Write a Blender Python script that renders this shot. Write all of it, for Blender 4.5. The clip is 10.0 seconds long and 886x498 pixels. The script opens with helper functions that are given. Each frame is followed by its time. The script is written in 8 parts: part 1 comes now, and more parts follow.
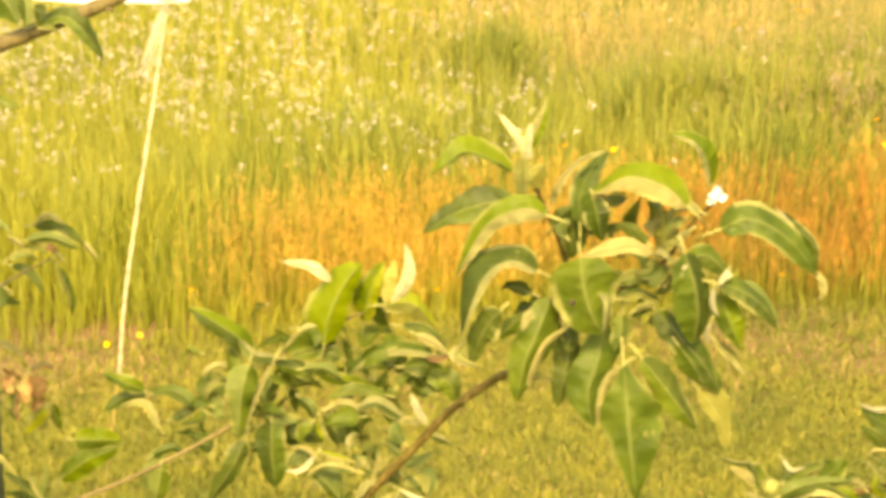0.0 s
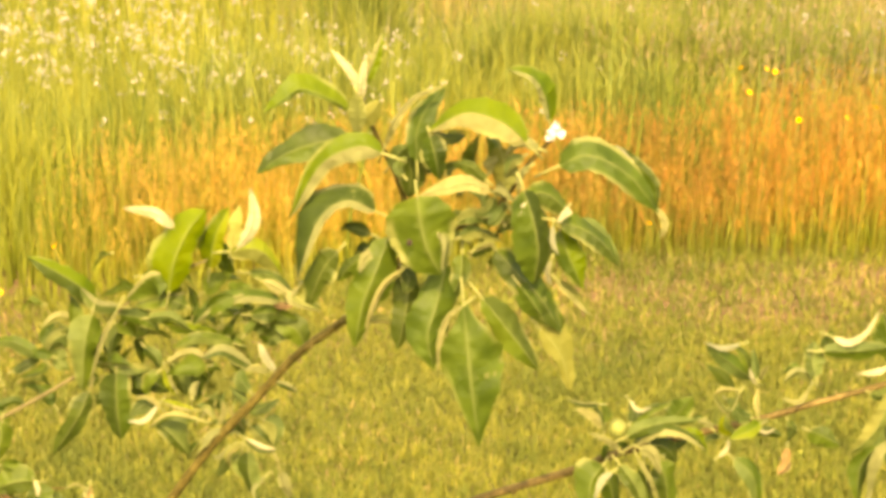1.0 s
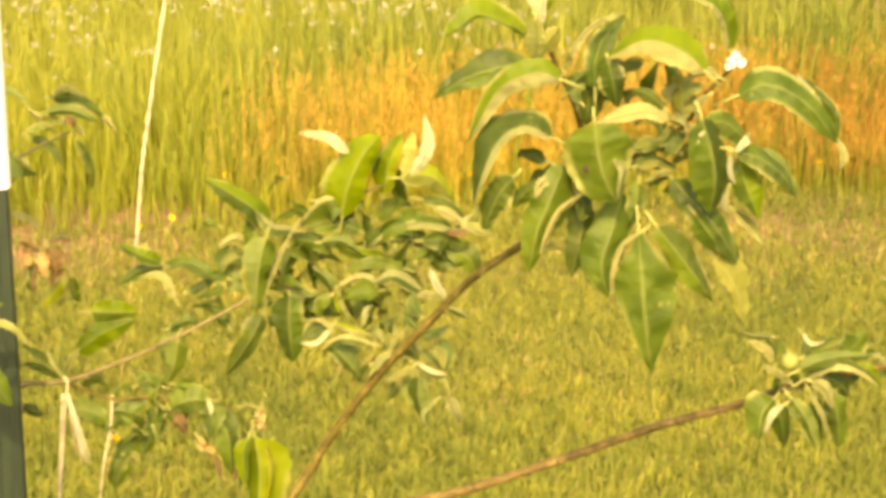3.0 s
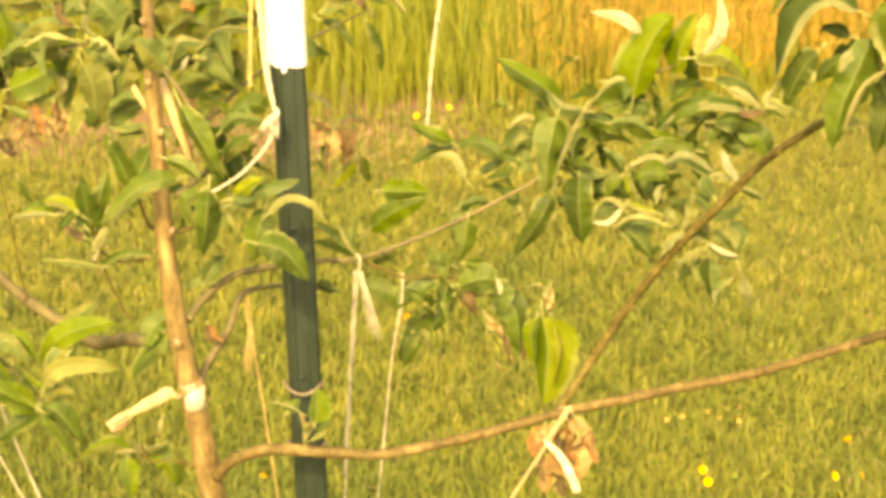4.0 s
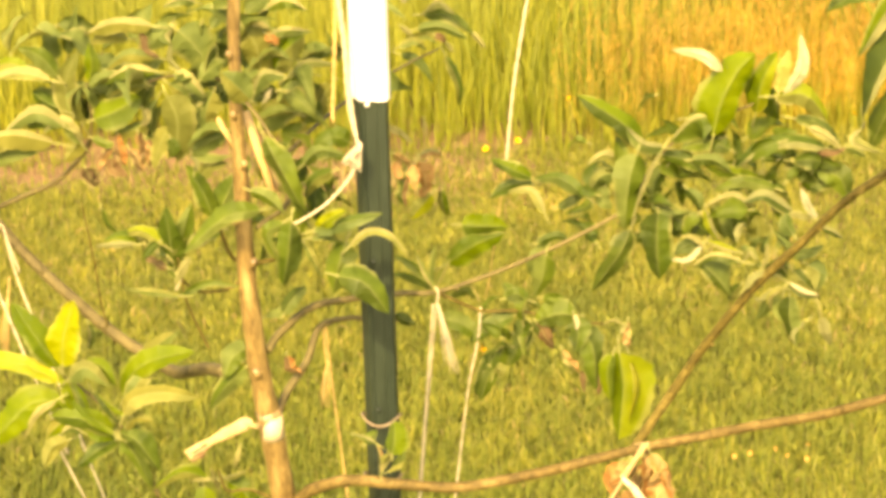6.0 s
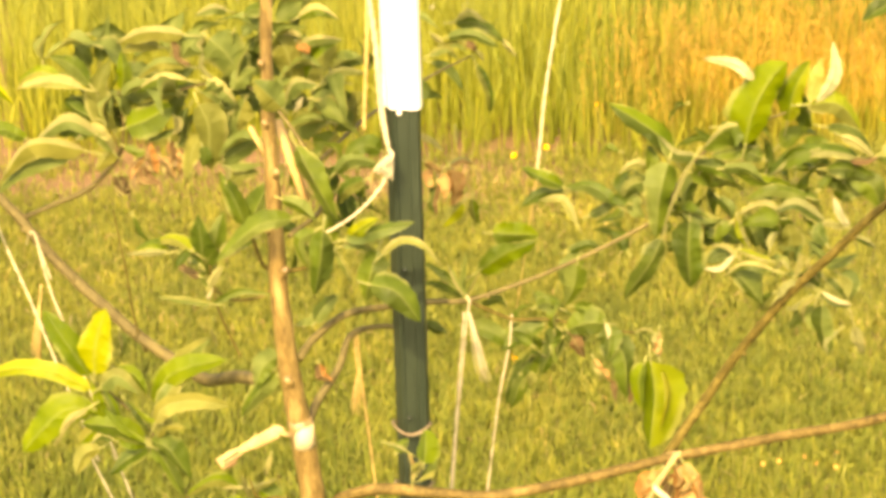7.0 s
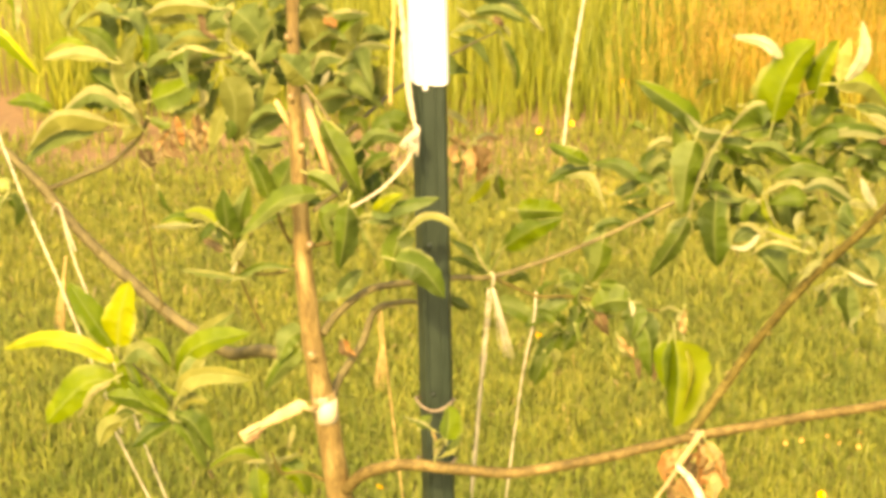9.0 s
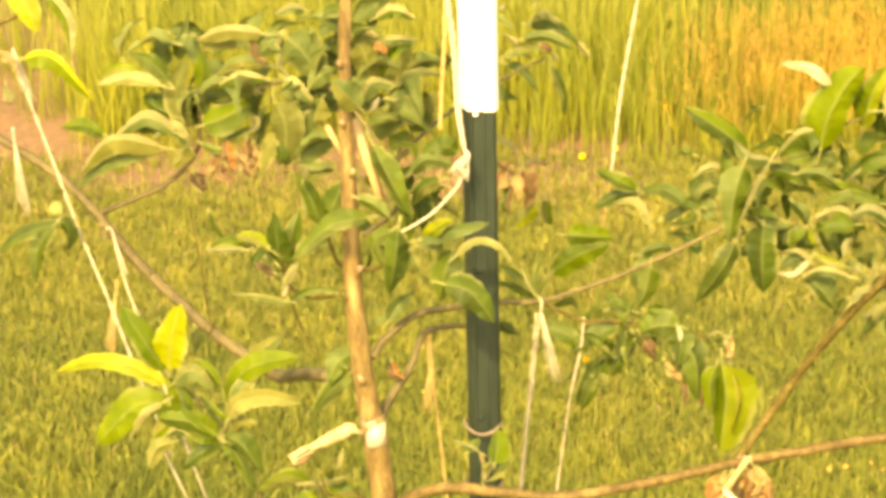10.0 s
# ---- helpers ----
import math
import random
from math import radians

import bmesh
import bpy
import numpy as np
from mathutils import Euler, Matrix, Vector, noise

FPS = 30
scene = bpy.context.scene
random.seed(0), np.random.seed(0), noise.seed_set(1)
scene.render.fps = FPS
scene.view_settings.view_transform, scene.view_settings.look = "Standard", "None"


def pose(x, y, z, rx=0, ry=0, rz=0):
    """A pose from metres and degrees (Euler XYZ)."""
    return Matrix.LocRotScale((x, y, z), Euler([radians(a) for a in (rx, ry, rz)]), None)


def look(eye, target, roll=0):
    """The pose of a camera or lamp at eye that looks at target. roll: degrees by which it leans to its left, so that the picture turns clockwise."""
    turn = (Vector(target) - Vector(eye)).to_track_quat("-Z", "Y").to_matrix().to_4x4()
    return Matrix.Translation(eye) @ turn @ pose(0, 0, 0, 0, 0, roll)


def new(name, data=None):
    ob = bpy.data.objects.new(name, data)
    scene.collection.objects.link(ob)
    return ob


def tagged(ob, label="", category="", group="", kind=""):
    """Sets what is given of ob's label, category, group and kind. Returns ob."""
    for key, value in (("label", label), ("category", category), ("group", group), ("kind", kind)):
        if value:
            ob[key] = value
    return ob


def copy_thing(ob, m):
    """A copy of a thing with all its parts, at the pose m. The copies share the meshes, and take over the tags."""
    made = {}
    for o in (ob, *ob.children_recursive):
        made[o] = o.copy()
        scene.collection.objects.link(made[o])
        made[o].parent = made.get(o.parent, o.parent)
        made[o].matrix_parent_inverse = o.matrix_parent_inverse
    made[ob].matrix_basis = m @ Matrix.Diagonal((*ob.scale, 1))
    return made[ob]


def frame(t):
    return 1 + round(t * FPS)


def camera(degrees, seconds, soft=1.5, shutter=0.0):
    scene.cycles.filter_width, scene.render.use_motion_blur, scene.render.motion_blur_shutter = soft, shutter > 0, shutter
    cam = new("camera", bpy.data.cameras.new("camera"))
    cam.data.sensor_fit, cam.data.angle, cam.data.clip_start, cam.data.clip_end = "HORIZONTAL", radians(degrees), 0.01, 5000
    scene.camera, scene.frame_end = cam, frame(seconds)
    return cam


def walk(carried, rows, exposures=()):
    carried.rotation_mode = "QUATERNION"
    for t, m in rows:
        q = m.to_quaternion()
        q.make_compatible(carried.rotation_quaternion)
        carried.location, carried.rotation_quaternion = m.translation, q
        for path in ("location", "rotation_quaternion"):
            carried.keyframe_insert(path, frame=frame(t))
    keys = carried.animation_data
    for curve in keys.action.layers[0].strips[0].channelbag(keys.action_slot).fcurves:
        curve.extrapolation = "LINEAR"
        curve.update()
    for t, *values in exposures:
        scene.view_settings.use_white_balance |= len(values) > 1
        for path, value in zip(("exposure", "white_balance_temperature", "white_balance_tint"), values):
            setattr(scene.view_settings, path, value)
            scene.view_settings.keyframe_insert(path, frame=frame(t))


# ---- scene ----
cam = camera(23.923, 10.0, soft=4.1, shutter=0.12)
walk(cam, [
    (0, look((0.0124, -0.0043, 1.6765), (0.0992, 1.9013, 1.0757), 0.16)),
    (0.1, look((0.0181, -0.0001, 1.6729), (0.1453, 1.9019, 1.0679), 0.38)),
    (0.2, look((0.0220, 0.0027, 1.6705), (0.1697, 1.9015, 1.0600), 0.53)),
    (0.3, look((0.0258, 0.0055, 1.6681), (0.1962, 1.8999, 1.0496), 0.68)),
    (0.4, look((0.0296, 0.0084, 1.6657), (0.2150, 1.8988, 1.0395), 0.83)),
    (0.5, look((0.0315, 0.0098, 1.6645), (0.2266, 1.8985, 1.0361), 0.90)),
    (0.7, look((0.0334, 0.0115, 1.6630), (0.2371, 1.8975, 1.0294), 0.76)),
    (1, look((0.0362, 0.0141, 1.6609), (0.2392, 1.8980, 1.0207), 0.55)),
    (1.5, look((0.0340, 0.0141, 1.6611), (0.2220, 1.8952, 1.0085), 0.50)),
    (2, look((0.0287, 0.0097, 1.6620), (0.1774, 1.8900, 0.9968), 0.40)),
    (2.2, look((0.0276, 0.0079, 1.6619), (0.1688, 1.8878, 0.9940), 0.18)),
    (3.3, look((0.0296, 0.0113, 1.6539), (0.0079, 1.8773, 0.9344), -0.44)),
    (3.4, look((0.0287, 0.0110, 1.6529), (-0.0199, 1.8736, 0.9259), -0.78)),
    (3.5, look((0.0279, 0.0107, 1.6518), (-0.0509, 1.8686, 0.9158), -1.12)),
    (3.6, look((0.0246, 0.0101, 1.6505), (-0.0880, 1.8612, 0.9018), -1.35)),
    (3.7, look((0.0214, 0.0095, 1.6493), (-0.1250, 1.8530, 0.8878), -1.58)),
    (3.8, look((0.0182, 0.0089, 1.6480), (-0.1590, 1.8446, 0.8743), -1.82)),
    (3.9, look((0.0150, 0.0083, 1.6467), (-0.1795, 1.8388, 0.8650), -2.05)),
    (4, look((0.0118, 0.0077, 1.6455), (-0.1961, 1.8346, 0.8586), -2.29)),
    (4.5, look((0.0084, 0.0067, 1.6462), (-0.2073, 1.8323, 0.8583), -2.05)),
    (5, look((0.0023, 0.0010, 1.6485), (-0.2487, 1.8235, 0.8638), -2.02)),
    (5.5, look((-0.0000, 0.0000, 1.6500), (-0.2566, 1.8254, 0.8742), -2.09)),
    (5.7, look((-0.0000, 0.0000, 1.6500), (-0.2587, 1.8288, 0.8828), -2.12)),
    (6.8, look((-0.0051, -0.0006, 1.6545), (-0.2921, 1.8315, 0.9055), -2.35)),
    (7, look((-0.0051, 0.0005, 1.6530), (-0.2952, 1.8311, 0.9015), -2.40)),
    (7.5, look((-0.0059, 0.0015, 1.6529), (-0.3148, 1.8290, 0.9014), -2.46)),
    (8, look((-0.0028, 0.0058, 1.6519), (-0.3085, 1.8253, 0.8799), -2.44)),
    (8.5, look((-0.0041, 0.0061, 1.6519), (-0.3113, 1.8230, 0.8743), -2.19)),
    (9, look((-0.0067, 0.0040, 1.6524), (-0.3184, 1.8221, 0.8795), -2.08)),
    (9.5, look((-0.0081, 0.0008, 1.6527), (-0.3283, 1.8154, 0.8750), -2.30)),
    (9.7, look((-0.0096, -0.0024, 1.6546), (-0.3434, 1.8128, 0.8843), -2.29)),
    (10, look((-0.0118, -0.0073, 1.6576), (-0.3614, 1.8133, 0.9071), -2.28)),
], exposures=[(0.0, 1.86, 12600, 11), (1.0, 1.84, 12600, 9), (3.5, 1.87, 12600, 10), (5.5, 1.93, 12600, 11), (10.0, 1.94, 12600, 11)])

# ---- light ----
SUN_AZ, SUN_EL = radians(184), radians(44)   # compass angle from +y towards +x, height
world = bpy.data.worlds.new("sky")
scene.world = world
world.use_nodes = True
wn = world.node_tree
wn.nodes.clear()
sky = wn.nodes.new("ShaderNodeTexSky")
sky.sky_type, sky.sun_disc, sky.sun_elevation, sky.sun_rotation = "NISHITA", False, SUN_EL, SUN_AZ
sky.dust_density, sky.air_density = 4.0, 0.9
bgn = wn.nodes.new("ShaderNodeBackground")
bgn.inputs["Strength"].default_value = 0.15
wout = wn.nodes.new("ShaderNodeOutputWorld")
wn.links.new(sky.outputs[0], bgn.inputs[0])
wn.links.new(bgn.outputs[0], wout.inputs[0])
sun = new("sun", bpy.data.lights.new("sun", "SUN"))
sun.data.energy, sun.data.angle, sun.data.color = 1.9, radians(0.6), (1.0, 0.86, 0.62)
toward = Vector((math.sin(SUN_AZ) * math.cos(SUN_EL), math.cos(SUN_AZ) * math.cos(SUN_EL), math.sin(SUN_EL)))
sun.matrix_world = look(toward * 20, (0, 0, 0))


# ---- materials ----
def node_mat(name):
    m = bpy.data.materials.new(name)
    m.use_nodes = True
    nt = m.node_tree
    nt.nodes.clear()
    out = nt.nodes.new("ShaderNodeOutputMaterial")
    return m, nt, out


def add(nt, kind, **sets):
    n = nt.nodes.new(kind)
    for k, v in sets.items():
        n.inputs[k.replace("_", " ")].default_value = v
    return n


def ramp(nt, fac, stops):
    r = nt.nodes.new("ShaderNodeValToRGB")
    e = r.color_ramp.elements
    while len(e) < len(stops):
        e.new(0.5)
    for el, (p, c) in zip(e, stops):
        el.position, el.color = p, (*c, 1)
    nt.links.new(fac, r.inputs[0])
    return r.outputs[0]


def mixc(nt, fac, a, b, blend="MIX"):
    n = nt.nodes.new("ShaderNodeMix")
    n.data_type, n.blend_type = "RGBA", blend
    for sock, v in ((n.inputs[0], fac), (n.inputs[6], a), (n.inputs[7], b)):
        if hasattr(v, "is_output"):
            nt.links.new(v, sock)
        else:
            sock.default_value = v if isinstance(v, float) else (*v, 1)
    return n.outputs[2]


def noise_tex(nt, scale, detail=4.0, rough=0.6, coord="Object", stretch=None):
    tc = nt.nodes.new("ShaderNodeTexCoord")
    src = tc.outputs[coord]
    if stretch:
        mp = nt.nodes.new("ShaderNodeMapping")
        mp.inputs["Scale"].default_value = stretch
        nt.links.new(src, mp.inputs[0])
        src = mp.outputs[0]
    n = add(nt, "ShaderNodeTexNoise", Scale=scale, Detail=detail, Roughness=rough)
    nt.links.new(src, n.inputs["Vector"])
    return n.outputs[0]


def bumped(nt, shader, height, strength, dist):
    b = add(nt, "ShaderNodeBump", Strength=strength, Distance=dist)
    nt.links.new(height, b.inputs["Height"])
    nt.links.new(b.outputs[0], shader.inputs["Normal"])


def leafy(name, dark, light, through_col, share, rough=0.5, veins=True):
    """A leaf skin: uneven colour, veins, some light passing through."""
    m, nt, out = node_mat(name)
    info = nt.nodes.new("ShaderNodeObjectInfo")
    blot = noise_tex(nt, 55.0, 3.0)
    col = ramp(nt, blot, [(0.32, dark), (0.66, light)])
    vary = ramp(nt, info.outputs["Random"], [(0.0, (0.78, 0.84, 0.8)), (1.0, (1.2, 1.14, 1.05))])
    col = mixc(nt, 1.0, col, vary, "MULTIPLY")
    at = nt.nodes.new("ShaderNodeAttribute")
    at.attribute_name = "vein"
    vein = at.outputs["Fac"]
    if veins:
        col = mixc(nt, ramp(nt, vein, [(0.65, (0, 0, 0)), (1.0, (0.5, 0.5, 0.5))]), col, (0.36, 0.40, 0.15))
    edge = nt.nodes.new("ShaderNodeAttribute")
    edge.attribute_name = "rim"
    col = mixc(nt, ramp(nt, edge.outputs["Fac"], [(0.3, (0, 0, 0)), (0.9, (0.7, 0.7, 0.7))]), col, (0.36, 0.36, 0.13))
    pr = add(nt, "ShaderNodeBsdfPrincipled", Roughness=rough)
    pr.inputs["Specular IOR Level"].default_value = 0.3
    nt.links.new(col, pr.inputs["Base Color"])
    pucker = nt.nodes.new("ShaderNodeMath")
    pucker.operation = "MULTIPLY_ADD"
    nt.links.new(noise_tex(nt, 160.0, 2.0), pucker.inputs[0])
    pucker.inputs[1].default_value = 1.6
    nt.links.new(vein, pucker.inputs[2])
    bumped(nt, pr, pucker.outputs[0], 0.8, 0.0014)
    tr = add(nt, "ShaderNodeBsdfTranslucent")
    nt.links.new(mixc(nt, 1.0, through_col, vary, "MULTIPLY"), tr.inputs[0])
    mx = add(nt, "ShaderNodeMixShader", Fac=share)
    nt.links.new(pr.outputs[0], mx.inputs[1])
    nt.links.new(tr.outputs[0], mx.inputs[2])
    nt.links.new(mx.outputs[0], out.inputs[0])
    return m


# green, dark and bright skins also paint shade and light onto leaf halves
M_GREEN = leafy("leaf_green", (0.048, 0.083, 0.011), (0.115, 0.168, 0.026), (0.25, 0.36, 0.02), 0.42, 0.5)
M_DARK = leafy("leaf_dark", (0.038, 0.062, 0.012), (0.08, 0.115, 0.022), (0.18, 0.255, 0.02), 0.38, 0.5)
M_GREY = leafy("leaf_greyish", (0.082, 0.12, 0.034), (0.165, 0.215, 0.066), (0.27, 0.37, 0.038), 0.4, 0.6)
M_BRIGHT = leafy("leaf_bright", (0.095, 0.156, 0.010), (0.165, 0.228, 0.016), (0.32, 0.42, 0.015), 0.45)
M_LIME = leafy("leaf_lime", (0.18, 0.24, 0.02), (0.27, 0.32, 0.03), (0.42, 0.47, 0.022), 0.45)
M_YELLOW = leafy("leaf_yellow", (0.31, 0.345, 0.022), (0.42, 0.44, 0.033), (0.52, 0.55, 0.033), 0.42, 0.5)
M_PALE = leafy("leaf_downy", (0.19, 0.195, 0.075), (0.29, 0.285, 0.128), (0.32, 0.32, 0.075), 0.25, 0.85, False)
M_WOOL = leafy("leaf_woolly", (0.33, 0.33, 0.20), (0.45, 0.44, 0.30), (0.43, 0.43, 0.2), 0.25, 0.9, False)
M_SALLOW = leafy("leaf_sallow", (0.14, 0.155, 0.035), (0.215, 0.222, 0.06), (0.34, 0.35, 0.045), 0.38, 0.7)
M_DOWN = leafy("leaf_downy_yellow", (0.25, 0.265, 0.075), (0.36, 0.365, 0.13), (0.44, 0.45, 0.08), 0.35, 0.85, False)
M_UNDER = leafy("leaf_underside", (0.14, 0.162, 0.048), (0.22, 0.232, 0.076), (0.31, 0.36, 0.03), 0.3, 0.8)
M_VIVID = leafy("leaf_vivid", (0.15, 0.165, 0.012), (0.235, 0.235, 0.02), (0.33, 0.34, 0.016), 0.4)
M_GOLDEN = leafy("leaf_golden_green", (0.24, 0.275, 0.022), (0.35, 0.375, 0.04), (0.46, 0.49, 0.03), 0.42)
M_DRY = leafy("leaf_dry", (0.20, 0.092, 0.032), (0.41, 0.205, 0.078), (0.4, 0.17, 0.045), 0.2, 0.85)
M_DRYDARK = leafy("leaf_dry_dark", (0.09, 0.057, 0.028), (0.19, 0.125, 0.063), (0.22, 0.13, 0.05), 0.2, 0.85)
M_DRYTAN = leafy("leaf_dry_tan", (0.22, 0.125, 0.05), (0.41, 0.265, 0.125), (0.42, 0.28, 0.09), 0.2, 0.85)


def plain(name, stops, rough, scale, metal=0.0, bump=0.3, bdist=0.001, stretch=None, spec=0.4):
    m, nt, out = node_mat(name)
    n1 = noise_tex(nt, scale, 5.0, 0.65, stretch=stretch)
    n2 = noise_tex(nt, scale * 6, 3.0, 0.6, stretch=stretch)
    col = ramp(nt, n1, stops)
    col = mixc(nt, 0.3, col, ramp(nt, n2, [(0.3, tuple(c * 0.6 for c in stops[0][1])), (0.7, tuple(min(1, c * 1.25) for c in stops[-1][1]))]))
    pr = add(nt, "ShaderNodeBsdfPrincipled", Roughness=rough, Metallic=metal)
    pr.inputs["Specular IOR Level"].default_value = spec
    nt.links.new(col, pr.inputs["Base Color"])
    bumped(nt, pr, n2, bump, bdist)
    nt.links.new(pr.outputs[0], out.inputs[0])
    return m


M_BARK = plain("bark", [(0.36, (0.055, 0.034, 0.011)), (0.52, (0.165, 0.11, 0.038)), (0.68, (0.42, 0.30, 0.13))], 0.36, 110.0, bump=0.5, stretch=(1, 1, 0.25), spec=0.7)
M_TWIG = plain("twig_bark", [(0.38, (0.043, 0.035, 0.010)), (0.54, (0.10, 0.08, 0.021)), (0.68, (0.215, 0.17, 0.054))], 0.65, 110.0, bump=0.6, spec=0.12)
M_LIMB = plain("limb_bark", [(0.36, (0.05, 0.036, 0.012)), (0.52, (0.112, 0.08, 0.027)), (0.66, (0.24, 0.174, 0.066))], 0.6, 75.0, bump=0.7, spec=0.15)
M_OLIVE = plain("olive_twig_bark", [(0.38, (0.068, 0.056, 0.021)), (0.62, (0.17, 0.14, 0.053))], 0.65, 110.0, bump=0.6)
M_GREYBARK = plain("grey_bark", [(0.38, (0.066, 0.053, 0.02)), (0.62, (0.155, 0.13, 0.05))], 0.7, 60.0, bump=0.6)
M_STALK = plain("leaf_stalk", [(0.3, (0.22, 0.24, 0.07)), (0.7, (0.33, 0.33, 0.12))], 0.6, 80.0)
M_POST = plain("green_enamel", [(0.3, (0.014, 0.025, 0.017)), (0.7, (0.028, 0.042, 0.029))], 0.38, 25.0, bump=0.15, stretch=(1, 1, 0.3), spec=0.5)
M_WHITE = plain("white_enamel", [(0.3, (0.84, 0.84, 0.82)), (0.7, (0.92, 0.92, 0.9))], 0.35, 30.0, bump=0.05)
M_TWINE = plain("twine", [(0.3, (0.52, 0.44, 0.29)), (0.7, (0.71, 0.64, 0.49))], 0.9, 300.0, bump=0.8)
M_STRAW = plain("straw_twine", [(0.3, (0.52, 0.34, 0.12)), (0.7, (0.72, 0.52, 0.23))], 0.9, 250.0, bump=0.8)
M_TAPE = plain("tape", [(0.3, (0.36, 0.25, 0.115)), (0.7, (0.53, 0.40, 0.21))], 0.6, 60.0, bump=0.4)
M_TAPE_WHITE = plain("pale_tape", [(0.3, (0.52, 0.42, 0.26)), (0.7, (0.68, 0.58, 0.40))], 0.6, 60.0, bump=0.4)
M_PRINT = plain("brown_print", [(0.3, (0.13, 0.07, 0.035)), (0.7, (0.22, 0.12, 0.06))], 0.7, 200.0)
M_CANE = plain("split_cane", [(0.3, (0.38, 0.23, 0.085)), (0.7, (0.62, 0.44, 0.20))], 0.6, 60.0, stretch=(1, 1, 0.2))
M_WIRE = plain("rusty_wire", [(0.3, (0.16, 0.12, 0.08)), (0.7, (0.3, 0.24, 0.17))], 0.55, 120.0, metal=0.4)
M_STEM = plain("flower_stem", [(0.3, (0.13, 0.16, 0.03)), (0.7, (0.2, 0.23, 0.05))], 0.6, 80.0)
M_FRUIT = plain("young_apple", [(0.3, (0.15, 0.18, 0.045)), (0.7, (0.24, 0.26, 0.075))], 0.6, 60.0)
M_PETAL = plain("yellow_petal", [(0.3, (0.66, 0.33, 0.010)), (0.7, (0.78, 0.43, 0.015))], 0.35, 200.0)
M_BUD = plain("faded_petal", [(0.3, (0.46, 0.22, 0.05)), (0.7, (0.6, 0.33, 0.10))], 0.5, 200.0)
M_HOLE = plain("dark_decay", [(0.3, (0.02, 0.015, 0.01)), (0.7, (0.05, 0.035, 0.02))], 0.9, 200.0)
M_WHITEPETAL = plain("white_petal", [(0.3, (0.39, 0.345, 0.325)), (0.7, (0.52, 0.465, 0.445))], 0.7, 200.0)


def grassy(name, base, mid, tip, share=0.3, rough=0.6, spread=0.35):
    """Blades: colour from foot to tip, each blade a little different."""
    m, nt, out = node_mat(name)
    at = nt.nodes.new("ShaderNodeAttribute")
    at.attribute_name = "h"
    col = ramp(nt, at.outputs["Fac"], [(0.0, base), (0.5, mid), (1.0, tip)])
    geo = nt.nodes.new("ShaderNodeNewGeometry")
    lo, hi = 1 - spread, 1 + spread
    vary = ramp(nt, geo.outputs["Random Per Island"], [(0.0, (lo * 0.9, lo, lo)), (0.6, (1, 1, 1)), (1.0, (hi * 1.06, hi, hi * 0.85))])
    col = mixc(nt, 1.0, col, vary, "MULTIPLY")
    patch = noise_tex(nt, 1.6, 3.0)
    col = mixc(nt, 1.0, col, ramp(nt, patch, [(0.3, (0.8, 0.86, 0.85)), (0.7, (1.2, 1.12, 1.0))]), "MULTIPLY")
    fleck = noise_tex(nt, 13.0, 3.0)
    col = mixc(nt, 1.0, col, ramp(nt, fleck, [(0.34, (0.8, 0.85, 0.84)), (0.66, (1.18, 1.13, 1.1))]), "MULTIPLY")
    pr = add(nt, "ShaderNodeBsdfPrincipled", Roughness=rough)
    pr.inputs["Specular IOR Level"].default_value = 0.3
    nt.links.new(col, pr.inputs["Base Color"])
    tr = add(nt, "ShaderNodeBsdfTranslucent")
    nt.links.new(col, tr.inputs[0])
    mx = add(nt, "ShaderNodeMixShader", Fac=share)
    nt.links.new(pr.outputs[0], mx.inputs[1])
    nt.links.new(tr.outputs[0], mx.inputs[2])
    nt.links.new(mx.outputs[0], out.inputs[0])
    return m


M_LAWN = grassy("lawn_blades", (0.178, 0.206, 0.045), (0.238, 0.267, 0.062), (0.315, 0.31, 0.095), 0.48, 0.8, 0.18)
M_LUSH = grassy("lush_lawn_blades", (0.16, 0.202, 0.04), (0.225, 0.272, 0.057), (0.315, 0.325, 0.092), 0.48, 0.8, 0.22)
M_TUFT = grassy("tall_lawn_blades", (0.205, 0.228, 0.05), (0.31, 0.32, 0.08), (0.42, 0.39, 0.15), 0.5, 0.7, 0.22)
M_WEED = grassy("weed_leaves", (0.13, 0.165, 0.03), (0.19, 0.225, 0.042), (0.235, 0.262, 0.058), 0.35, 0.7, 0.2)
M_MEADOW = grassy("meadow_blades", (0.265, 0.295, 0.05), (0.345, 0.375, 0.07), (0.425, 0.425, 0.125), 0.5, 0.6, 0.15)
M_FARMEADOW = grassy("far_meadow_blades", (0.235, 0.27, 0.075), (0.30, 0.325, 0.108), (0.385, 0.375, 0.17), 0.5, 0.7, 0.16)
M_TALLDARK = grassy("meadow_dark_blades", (0.185, 0.20, 0.03), (0.25, 0.272, 0.036), (0.35, 0.345, 0.07), 0.45, 0.6, 0.22)
M_HERB = grassy("broad_herb_leaves", (0.15, 0.195, 0.036), (0.205, 0.25, 0.05), (0.26, 0.285, 0.08), 0.4, 0.6, 0.2)
M_TAN = grassy("dry_blades", (0.32, 0.26, 0.10), (0.42, 0.32, 0.155), (0.50, 0.39, 0.23), 0.4, 0.7, 0.25)
# dark foot colour paints the shade low down between the sorrel stalks
M_SORREL = grassy("sorrel_stalks", (0.16, 0.165, 0.034), (0.39, 0.27, 0.062), (0.66, 0.32, 0.105), 0.45, 0.7, 0.24)
M_GOLD = grassy("golden_stalks", (0.21, 0.225, 0.04), (0.38, 0.32, 0.07), (0.68, 0.41, 0.135), 0.45, 0.7, 0.16)
